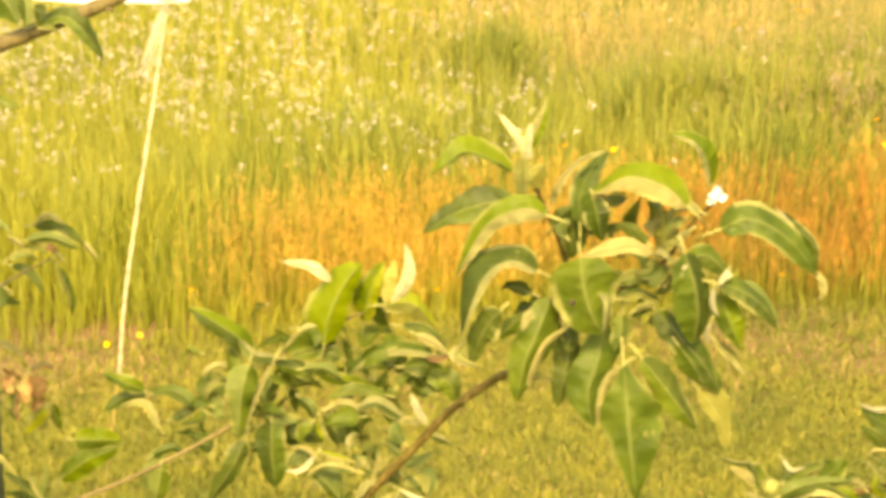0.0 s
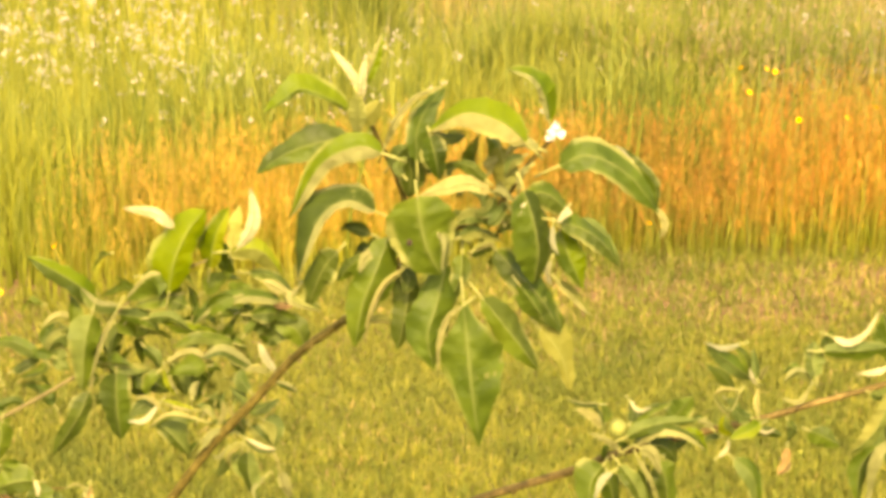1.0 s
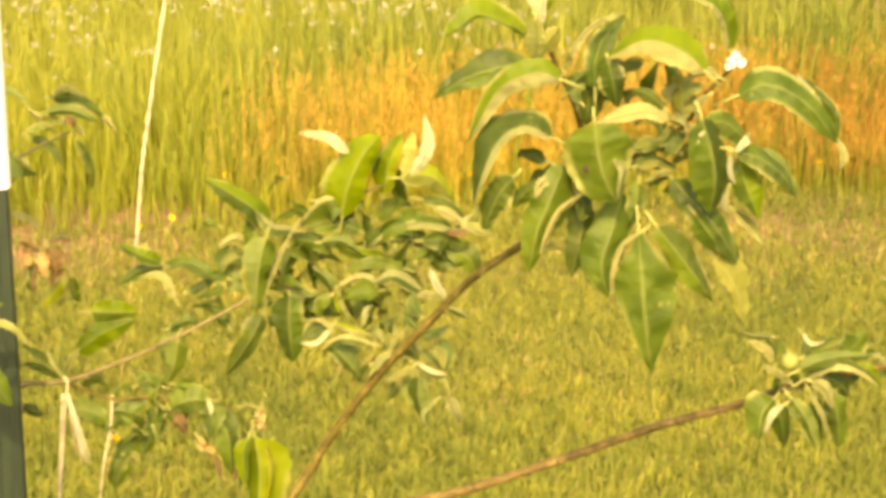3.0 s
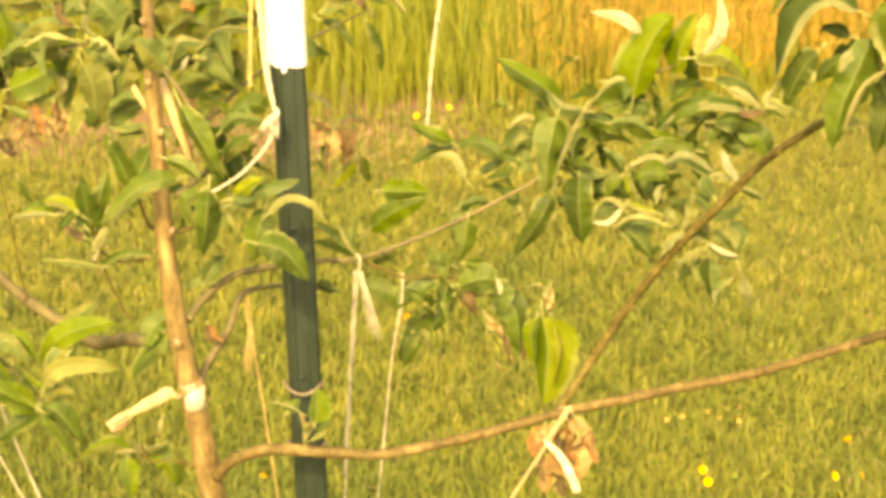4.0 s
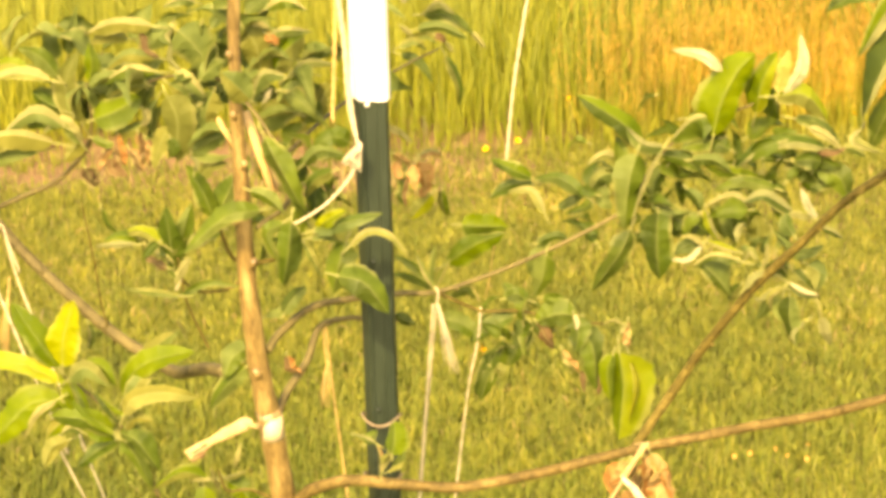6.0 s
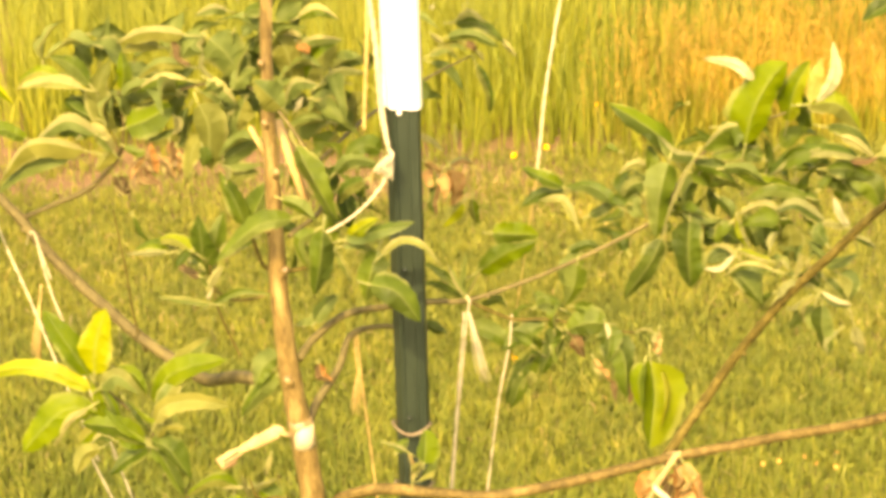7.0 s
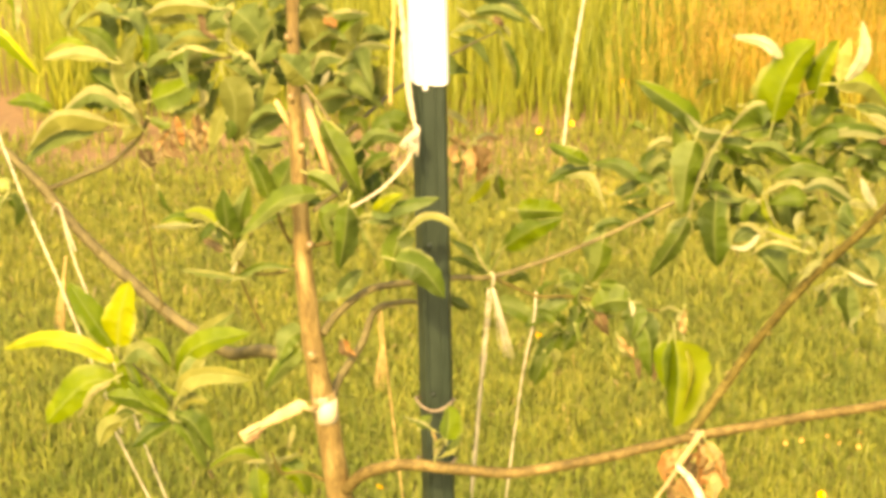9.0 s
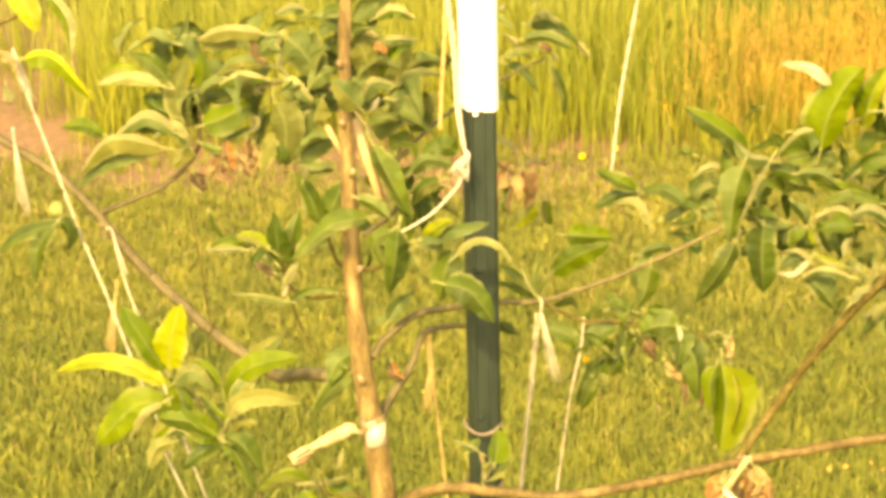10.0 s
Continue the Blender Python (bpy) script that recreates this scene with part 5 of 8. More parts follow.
blade(middle_branch, [(-0.0262, 1.4925, 1.1098), (-0.0092, 1.4920, 1.1105), (0.0050, 1.4915, 1.1004)], (0.0045, 0.0045), "yd", (6, -12))
blade(middle_branch, [(0.0266, 1.5007, 1.0914), (0.0032, 1.4980, 1.0989), (-0.0145, 1.4953, 1.1040)], (0.0062, 0.0056), "gb", (-30, -12))
blade(middle_branch, [(0.0380, 1.4944, 1.0867), (0.0138, 1.4920, 1.0927), (-0.0081, 1.4896, 1.0868)], (0.0045, 0.0051), "yg", (-12, 6))
blade(middle_branch, [(-0.0290, 1.4932, 1.0868), (-0.0208, 1.4940, 1.0771), (-0.0189, 1.4948, 1.0675)], (0.0045, 0.0045), "yd", (-22, -22))
blade(middle_branch, [(-0.0438, 1.5040, 1.1014), (-0.0524, 1.5000, 1.0916), (-0.0548, 1.4960, 1.0794)], (0.0056, 0.0056), "dy", (-30, -12))
blade(middle_branch, [(0.0743, 1.4957, 1.1192), (0.0505, 1.4919, 1.1243), (0.0249, 1.4881, 1.1208), (0.0077, 1.4843, 1.1067)], (0.0047, 0.0073), "pg", (12, -20))
blade(middle_branch, [(0.0503, 1.4936, 1.1100), (0.0675, 1.4980, 1.1094), (0.0869, 1.5024, 1.1009)], (0.0068, 0.0068), "gd", (6, 6))
blade(middle_branch, [(0.0675, 1.5023, 1.0995), (0.0848, 1.5040, 1.0939), (0.0934, 1.5057, 1.0745)], (0.0090, 0.0090), "dg", (-12, 6))
blade(middle_branch, [(0.0156, 1.4851, 1.0789), (0.0029, 1.4860, 1.0838), (-0.0156, 1.4869, 1.0738)], (0.0028, 0.0038), "up", (-22, -30))
blade(middle_branch, [(0.0019, 1.4879, 1.0781), (0.0049, 1.4920, 1.0588), (0.0075, 1.4961, 1.0421)], (0.0051, 0.0062), "dy", (-12, -30))
blade(middle_branch, [(-0.0092, 1.4870, 1.0750), (-0.0040, 1.4900, 1.0622), (0.0003, 1.4930, 1.0455)], (0.0068, 0.0056), "yd", (-30, -22))
blade(middle_branch, [(0.0518, 1.4915, 1.0681), (0.0293, 1.4860, 1.0841), (0.0131, 1.4805, 1.0807)], (0.0051, 0.0047), "dp", (20, -30))
blade(middle_branch, [(0.0683, 1.4832, 1.0673), (0.0608, 1.4840, 1.0791), (0.0558, 1.4848, 1.0913)], (0.0030, 0.0030), "WW", (-30, -30))
blade(middle_branch, [(0.0658, 1.4843, 1.0669), (0.0539, 1.4860, 1.0693), (0.0436, 1.4877, 1.0679)], (0.0026, 0.0026), "pp", (-12, -12))
blade(middle_branch, [(0.0225, 1.5005, 1.0371), (0.0262, 1.5000, 1.0503), (0.0226, 1.4995, 1.0632)], (0.0101, 0.0101), "qq", (6, -22))
blade(middle_branch, [(-0.0145, 1.4907, 1.0700), (-0.0105, 1.4880, 1.0585), (-0.0047, 1.4853, 1.0479)], (0.0030, 0.0039), "pl", (6, -22))
blade(middle_branch, [(0.0503, 1.5026, 1.0998), (0.0633, 1.5060, 1.0959), (0.0719, 1.5094, 1.0782)], (0.0090, 0.0079), "gd", (-22, -30))
blade(middle_branch, [(0.0632, 1.5094, 1.0784), (0.0675, 1.5080, 1.0858), (0.0848, 1.5066, 1.0883)], (0.0079, 0.0068), "gy", (6, 6))
blade(middle_branch, [(-0.1466, 1.4968, 1.0918), (-0.1634, 1.4940, 1.1010), (-0.1781, 1.4912, 1.1092)], (0.0051, 0.0062), "gb", (6, 6))
blade(middle_branch, [(-0.1365, 1.4867, 1.0663), (-0.1475, 1.4920, 1.0827), (-0.1662, 1.4973, 1.0806)], (0.0034, 0.0030), "up", (6, 6))
blade(middle_branch, [(-0.1046, 1.4909, 1.0794), (-0.1242, 1.4960, 1.0916), (-0.1467, 1.5011, 1.0901)], (0.0056, 0.0051), "yg", (-30, 6))
blade(middle_branch, [(-0.1275, 1.4922, 1.0703), (-0.1168, 1.4980, 1.0732), (-0.1085, 1.5038, 1.0790)], (0.0039, 0.0039), "dd", (6, -12))
blade(middle_branch, [(-0.1009, 1.4919, 1.0785), (-0.1061, 1.4940, 1.0700), (-0.1222, 1.4961, 1.0635)], (0.0034, 0.0034), "dg", (-12, 6))
blade(middle_branch, [(-0.2024, 1.4910, 1.0551), (-0.1855, 1.4960, 1.0526), (-0.1667, 1.5010, 1.0501)], (0.0101, 0.0113), "bg", (6, -22))
blade(middle_branch, [(-0.1343, 1.4941, 1.0391), (-0.1420, 1.4940, 1.0221), (-0.1423, 1.4939, 1.0000)], (0.0079, 0.0101), "gy", (-22, -30))
blade(middle_branch, [(-0.1444, 1.4928, 1.0399), (-0.1284, 1.4940, 1.0465), (-0.1190, 1.4952, 1.0411)], (0.0034, 0.0034), "yg", (-30, -12))
blade(middle_branch, [(-0.1468, 1.5080, 1.0838), (-0.1637, 1.5060, 1.0827), (-0.1810, 1.5040, 1.0724)], (0.0056, 0.0056), "gy", (-22, -30))
# spur on the upright branch
blade(upright_branch, [(-0.0143, 1.3542, 1.0985), (-0.0247, 1.3520, 1.0870), (-0.0363, 1.3498, 1.0878)], (0.0015, 0.0019), "WW", (6, -22))
blade(upright_branch, [(-0.0136, 1.3517, 1.0962), (-0.0204, 1.3520, 1.1038), (-0.0312, 1.3523, 1.1048)], (0.0015, 0.0012), "pp", (6, -22))
blade(upright_branch, [(-0.0161, 1.3609, 1.0966), (-0.0270, 1.3580, 1.0956), (-0.0349, 1.3551, 1.0893)], (0.0058, 0.0047), "dd", (6, -22))
blade(upright_branch, [(0.0128, 1.3429, 1.0899), (-0.0074, 1.3480, 1.0921), (-0.0222, 1.3531, 1.0805)], (0.0031, 0.0023), "dp", (6, -12))
blade(upright_branch, [(-0.0171, 1.3545, 1.0849), (-0.0060, 1.3560, 1.0728), (0.0046, 1.3575, 1.0576)], (0.0126, 0.0052), "yd", (-15, -10))
blade(upright_branch, [(0.0098, 1.3501, 1.0945), (-0.0033, 1.3480, 1.0992), (-0.0132, 1.3459, 1.1045)], (0.0019, 0.0026), "pl", (-12, -30))
blade(upright_branch, [(0.0085, 1.3465, 1.1054), (0.0094, 1.3500, 1.1115), (0.0141, 1.3535, 1.1142)], (0.0023, 0.0023), "pp", (-12, -12))
blade(upright_branch, [(0.0139, 1.3457, 1.0682), (0.0235, 1.3460, 1.0794), (0.0399, 1.3463, 1.0784)], (0.0023, 0.0027), "pp", (6, 6))
blade(upright_branch, [(0.0120, 1.3497, 1.0870), (0.0180, 1.3460, 1.0969), (0.0237, 1.3423, 1.0899)], (0.0026, 0.0023), "up", (-22, 6))
blade(upright_branch, [(0.0256, 1.3479, 1.0832), (0.0296, 1.3480, 1.0936), (0.0286, 1.3481, 1.1021)], (0.0019, 0.0019), "pp", (-22, 6))
blade(upright_branch, [(0.0412, 1.3509, 1.0815), (0.0355, 1.3460, 1.0922), (0.0325, 1.3411, 1.1028)], (0.0012, 0.0015), "pp", (6, -22))
blade(upright_branch, [(0.0430, 1.3501, 1.0723), (0.0527, 1.3480, 1.0644), (0.0653, 1.3459, 1.0633)], (0.0012, 0.0021), "pd", (-22, 6))
blade(upright_branch, [(0.0423, 1.3488, 1.0738), (0.0566, 1.3460, 1.0669), (0.0648, 1.3432, 1.0662)], (0.0012, 0.0012), "WW", (-22, 6))
blade(upright_branch, [(0.0414, 1.3444, 1.0715), (0.0318, 1.3480, 1.0615), (0.0332, 1.3516, 1.0486)], (0.0015, 0.0021), "pu", (-22, -30))
blade(upright_branch, [(0.0351, 1.3521, 1.0661), (0.0251, 1.3500, 1.0587), (0.0212, 1.3479, 1.0610)], (0.0015, 0.0015), "pp", (-12, -30))
blade(upright_branch, [(0.0453, 1.3502, 1.0666), (0.0625, 1.3480, 1.0607), (0.0686, 1.3458, 1.0433)], (0.0012, 0.0016), "pu", (6, -22))
blade(upright_branch, [(0.0453, 1.3529, 1.0611), (0.0466, 1.3540, 1.0411), (0.0516, 1.3551, 1.0215)], (0.0068, 0.0073), "yd", (-5, -20))
blade(upright_branch, [(0.0410, 1.3617, 1.0573), (0.0389, 1.3580, 1.0482), (0.0466, 1.3543, 1.0365)], (0.0052, 0.0052), "uy", (-30, -12))
blade(upright_branch, [(0.0578, 1.3553, 1.0410), (0.0488, 1.3500, 1.0341), (0.0502, 1.3447, 1.0270)], (0.0015, 0.0012), "pp", (-12, 6))
blade(upright_branch, [(0.0672, 1.3504, 1.0456), (0.0713, 1.3560, 1.0328), (0.0754, 1.3616, 1.0199)], (0.0039, 0.0035), "pp", (-22, 6))
blade(upright_branch, [(0.0466, 1.3597, 1.0887), (0.0572, 1.3580, 1.0908), (0.0687, 1.3563, 1.0981)], (0.0037, 0.0042), "dy", (6, -12))
blade(upright_branch, [(0.0572, 1.3597, 1.0815), (0.0653, 1.3560, 1.0769), (0.0635, 1.3523, 1.0648)], (0.0068, 0.0073), "yu", (-30, -30))
blade(upright_branch, [(0.0472, 1.3582, 1.0781), (0.0550, 1.3580, 1.0694), (0.0629, 1.3578, 1.0628)], (0.0052, 0.0047), "du", (6, -30))
blade(upright_branch, [(0.0648, 1.3559, 1.1111), (0.0730, 1.3540, 1.1091), (0.0807, 1.3521, 1.1042)], (0.0023, 0.0026), "pd", (-22, -22))
blade(upright_branch, [(0.0311, 1.3545, 1.0608), (0.0289, 1.3600, 1.0475), (0.0228, 1.3655, 1.0364)], (0.0037, 0.0037), "yy", (-30, -12))
blade(upright_branch, [(0.0116, 1.3523, 1.0688), (0.0074, 1.3580, 1.0599), (0.0032, 1.3637, 1.0510)], (0.0042, 0.0042), "ud", (-30, -22))
blade(upright_branch, [(0.0476, 1.3593, 1.1033), (0.0419, 1.3640, 1.1100), (0.0432, 1.3687, 1.1166)], (0.0052, 0.0047), "yg", (-22, 6))
# hanging leaves in the middle
blade(hanging_twig, [(-0.1123, 1.4717, 0.9891), (-0.1281, 1.4720, 0.9895), (-0.1449, 1.4723, 0.9823)], (0.0093, 0.0120), "dg", (-20, -10), form="broad")
blade(hanging_twig, [(-0.1160, 1.4739, 0.9856), (-0.1106, 1.4700, 0.9755), (-0.1131, 1.4661, 0.9599)], (0.0093, 0.0088), "gd", (-20, -10))
blade(hanging_twig, [(-0.1112, 1.4778, 0.9767), (-0.1005, 1.4740, 0.9594), (-0.0974, 1.4702, 0.9262)], (0.0109, 0.0115), "dg", (-25, -5))
blade(hanging_twig, [(-0.1430, 1.4708, 0.9821), (-0.1375, 1.4760, 0.9692), (-0.1307, 1.4812, 0.9543)], (0.0055, 0.0055), "KK", (-30, -30))
blade(hanging_twig, [(-0.1481, 1.4732, 0.9818), (-0.1396, 1.4750, 0.9725), (-0.1323, 1.4768, 0.9671)], (0.0044, 0.0049), "dd", (-12, -22))
blade(hanging_twig, [(-0.1225, 1.4629, 0.9631), (-0.1172, 1.4660, 0.9521), (-0.1100, 1.4691, 0.9391)], (0.0049, 0.0038), "Tp", (6, -30))
blade(hanging_twig, [(-0.1112, 1.4734, 0.9400), (-0.1075, 1.4700, 0.9344), (-0.1065, 1.4666, 0.9238)], (0.0022, 0.0022), "KK", (-30, -22))
blade(hanging_twig, [(-0.0971, 1.4736, 0.9451), (-0.0944, 1.4720, 0.9338), (-0.0953, 1.4704, 0.9212)], (0.0033, 0.0033), "KK", (-30, -30))
blade(hanging_twig, [(-0.1138, 1.4689, 0.9912), (-0.1111, 1.4660, 0.9859), (-0.1118, 1.4631, 0.9805)], (0.0017, 0.0017), "WW", (6, 6))
blade(hanging_twig, [(-0.1748, 1.4738, 0.9567), (-0.1845, 1.4760, 0.9378), (-0.1935, 1.4782, 0.9146)], (0.0071, 0.0077), "gd", (6, 6))
blade(hanging_twig, [(-0.1352, 1.4728, 1.0382), (-0.1377, 1.4780, 1.0190), (-0.1456, 1.4832, 0.9986)], (0.0077, 0.0088), "gy", (-15, -5))
blade(hanging_twig, [(-0.1677, 1.4757, 1.0004), (-0.1590, 1.4770, 1.0039), (-0.1505, 1.4783, 0.9958)], (0.0055, 0.0049), "gd", (-30, 6))
blade(hanging_twig, [(-0.1750, 1.4763, 0.9779), (-0.1853, 1.4770, 0.9754), (-0.1965, 1.4777, 0.9612)], (0.0077, 0.0082), "yg", (6, -30))
blade(hanging_twig, [(-0.0787, 1.4596, 0.9638), (-0.0755, 1.4640, 0.9308), (-0.0803, 1.4684, 0.8840)], (0.0252, 0.0142), "lb", (0, -38), bow=0.02, form="broad")
# no separate leaf: a darker stripe laid on the lime leaf as its shaded fold
blade(hanging_twig, [(-0.0710, 1.4622, 0.9599), (-0.0656, 1.4580, 0.9365), (-0.0715, 1.4538, 0.9066)], (0.0016, 0.0022), "vv", (-22, -22))
blade(hanging_twig, [(-0.0841, 1.4637, 0.9598), (-0.0876, 1.4620, 0.9461), (-0.0858, 1.4603, 0.9226)], (0.0044, 0.0077), "gb", (-20, -20), form="broad")
blade(hanging_twig, [(-0.0727, 1.4631, 0.9881), (-0.0744, 1.4620, 0.9776), (-0.0718, 1.4609, 0.9672)], (0.0044, 0.0038), "Tp", (-22, -30))
blade(hanging_twig, [(-0.0752, 1.4598, 0.9877), (-0.0830, 1.4620, 0.9903), (-0.0918, 1.4642, 0.9853)], (0.0008, 0.0008), "pp", (-12, -30))
blade(hanging_twig, [(-0.1676, 1.4819, 0.9590), (-0.1784, 1.4760, 0.9411), (-0.1897, 1.4701, 0.9133)], (0.0077, 0.0077), "gd", (-30, -12))
blade(hanging_twig, [(-0.1618, 1.4776, 0.9852), (-0.1780, 1.4740, 0.9780), (-0.1945, 1.4704, 0.9646)], (0.0071, 0.0082), "gy", (6, 6))
blade(hanging_twig, [(-0.2206, 1.4738, 0.9831), (-0.2025, 1.4760, 0.9779), (-0.1848, 1.4782, 0.9635)], (0.0077, 0.0071), "yg", (6, 6))
blade(hanging_twig, [(-0.1532, 1.4787, 0.9823), (-0.1565, 1.4780, 0.9623), (-0.1661, 1.4773, 0.9416)], (0.0082, 0.0093), "gy", (-22, -30))
blade(hanging_twig, [(-0.1797, 1.4722, 0.9439), (-0.1729, 1.4740, 0.9402), (-0.1761, 1.4758, 0.9324)], (0.0044, 0.0038), "uu", (-22, -22))
blade(hanging_twig, [(-0.2108, 1.4741, 1.0017), (-0.1977, 1.4760, 1.0062), (-0.1912, 1.4779, 0.9978)], (0.0033, 0.0033), "dd", (6, -30))
blade(hanging_twig, [(-0.1489, 1.4772, 0.9988), (-0.1622, 1.4800, 1.0032), (-0.1701, 1.4828, 1.0105)], (0.0055, 0.0066), "yg", (-12, -22))
blade(middle_branch, [(-0.2214, 1.4588, 1.0131), (-0.2220, 1.4600, 1.0294), (-0.2183, 1.4612, 1.0513)], (0.0022, 0.0022), "yy", (6, -30))
blade(middle_branch, [(-0.2196, 1.4541, 1.0170), (-0.2281, 1.4600, 1.0285), (-0.2340, 1.4659, 1.0395)], (0.0017, 0.0022), "py", (6, -30))
blade(middle_branch, [(-0.2201, 1.4630, 1.0141), (-0.2128, 1.4600, 1.0295), (-0.2071, 1.4570, 1.0410)], (0.0016, 0.0017), "yp", (-22, -12))
blade(middle_branch, [(-0.2243, 1.4627, 1.0179), (-0.2368, 1.4640, 1.0314), (-0.2522, 1.4653, 1.0397)], (0.0033, 0.0033), "yg", (6, -30))
blade(middle_branch, [(-0.2238, 1.4693, 1.0104), (-0.2404, 1.4640, 1.0220), (-0.2533, 1.4587, 1.0266)], (0.0033, 0.0027), "yg", (-22, -12))
blade(middle_branch, [(-0.2125, 1.4711, 1.0304), (-0.1892, 1.4660, 1.0503), (-0.1649, 1.4609, 1.0608)], (0.0071, 0.0115), "gb", (-30, -10))
# leaves before the post
blade(trunk, [(-0.2816, 1.3156, 1.1190), (-0.2577, 1.3160, 1.1254), (-0.2328, 1.3164, 1.1326)], (0.0044, 0.0059), "gy", (-20, -5))
blade(trunk, [(-0.2554, 1.3104, 1.1101), (-0.2417, 1.3088, 1.1216), (-0.2270, 1.3072, 1.1210), (-0.2140, 1.3056, 1.1050)], (0.0023, 0.0030), "pu", (6, 6))
blade(trunk, [(-0.2786, 1.3167, 1.1203), (-0.2686, 1.3120, 1.1300), (-0.2561, 1.3073, 1.1380)], (0.0054, 0.0049), "wl", (6, -12))
blade(trunk, [(-0.2852, 1.3221, 1.1112), (-0.2735, 1.3240, 1.1138), (-0.2662, 1.3259, 1.1069)], (0.0039, 0.0044), "uy", (-12, 6))
blade(trunk, [(-0.2612, 1.3271, 1.1065), (-0.2661, 1.3260, 1.0898), (-0.2717, 1.3249, 1.0677)], (0.0103, 0.0103), "dg", (-10, -20))
blade(trunk, [(-0.2636, 1.3031, 1.0910), (-0.2454, 1.3040, 1.0853), (-0.2298, 1.3049, 1.0625)], (0.0113, 0.0108), "gd", (-20, -5))
blade(trunk, [(-0.2967, 1.3153, 1.1258), (-0.3002, 1.3200, 1.0997), (-0.3074, 1.3247, 1.0726)], (0.0084, 0.0089), "dg", (-25, -8))
blade(trunk, [(-0.3038, 1.3235, 1.1219), (-0.3161, 1.3260, 1.1117), (-0.3117, 1.3285, 1.0907)], (0.0039, 0.0049), "yg", (-12, -12))
blade(trunk, [(-0.3223, 1.3616, 1.1712), (-0.3094, 1.3600, 1.1476), (-0.2952, 1.3584, 1.1153)], (0.0093, 0.0084), "gd", (-8, -28))
blade(trunk, [(-0.2673, 1.3945, 1.1558), (-0.2794, 1.3900, 1.1614), (-0.2937, 1.3855, 1.1532)], (0.0069, 0.0074), "gg", (-12, 6))
blade(trunk, [(-0.2996, 1.3796, 1.1441), (-0.2869, 1.3800, 1.1545), (-0.2675, 1.3804, 1.1506)], (0.0049, 0.0059), "yd", (-22, -22))
blade(trunk, [(-0.2777, 1.3757, 1.1405), (-0.2912, 1.3800, 1.1321), (-0.3010, 1.3843, 1.1172)], (0.0049, 0.0059), "qg", (-30, -22))
blade(trunk, [(-0.3278, 1.3290, 1.1431), (-0.3154, 1.3300, 1.1380), (-0.3050, 1.3310, 1.1262)], (0.0049, 0.0049), "yg", (-22, -22))
blade(trunk, [(-0.3227, 1.3847, 1.0239), (-0.3164, 1.3900, 1.0341), (-0.3060, 1.3953, 1.0422)], (0.0069, 0.0064), "dy", (-22, 6))
blade(trunk, [(-0.3370, 1.3866, 1.0207), (-0.3238, 1.3900, 1.0247), (-0.3146, 1.3934, 1.0327)], (0.0030, 0.0030), "yy", (-12, 6))
blade(trunk, [(-0.3028, 1.3809, 1.0834), (-0.2962, 1.3800, 1.0706), (-0.2912, 1.3791, 1.0569)], (0.0030, 0.0030), "uy", (6, -12))
blade(trunk, [(-0.3542, 1.3958, 0.9908), (-0.3649, 1.3900, 0.9860), (-0.3721, 1.3842, 0.9687)], (0.0079, 0.0089), "gy", (6, -22))
blade(trunk, [(-0.3556, 1.3889, 0.9775), (-0.3708, 1.3900, 0.9621), (-0.3866, 1.3911, 0.9408)], (0.0069, 0.0084), "yg", (-30, -30))
blade(trunk, [(-0.3233, 1.3904, 0.9875), (-0.3211, 1.3900, 0.9784), (-0.3143, 1.3896, 0.9732)], (0.0049, 0.0044), "DK", (6, -30))
blade(trunk, [(-0.2480, 1.4339, 1.0041), (-0.2393, 1.4300, 1.0006), (-0.2305, 1.4261, 0.9994)], (0.0044, 0.0044), "dd", (-22, -30))
blade(low_branch, [(-0.2358, 1.3253, 0.9409), (-0.2342, 1.3310, 0.9504), (-0.2353, 1.3367, 0.9630)], (0.0074, 0.0089), "gb", (-30, -30), form="broad")
blade(low_branch, [(-0.2461, 1.3317, 0.9209), (-0.2448, 1.3310, 0.9362), (-0.2479, 1.3303, 0.9485)], (0.0011, 0.0015), "pT", (-12, -22))
blade(low_branch, [(-0.2467, 1.3300, 0.9464), (-0.2550, 1.3290, 0.9522), (-0.2679, 1.3280, 0.9569)], (0.0015, 0.0015), "yp", (-30, -30))
blade(low_branch, [(-0.2559, 1.3284, 0.9478), (-0.2524, 1.3330, 0.9511), (-0.2480, 1.3376, 0.9539)], (0.0039, 0.0039), "gd", (6, -22))
blade(low_branch, [(-0.2431, 1.3256, 0.9289), (-0.2396, 1.3270, 0.9376), (-0.2350, 1.3284, 0.9421)], (0.0019, 0.0019), "pp", (-30, -30))
blade(low_branch, [(-0.2409, 1.3314, 0.9235), (-0.2307, 1.3270, 0.9318), (-0.2264, 1.3226, 0.9380)], (0.0015, 0.0015), "YY", (6, 6))
blade(low_branch, [(-0.2424, 1.3295, 0.9297), (-0.2426, 1.3250, 0.9371), (-0.2378, 1.3205, 0.9447)], (0.0019, 0.0015), "YY", (-30, -22))
blade(low_branch, [(-0.2385, 1.3349, 0.9250), (-0.2312, 1.3310, 0.9343), (-0.2260, 1.3271, 0.9435)], (0.0025, 0.0030), "yy", (-30, -22))
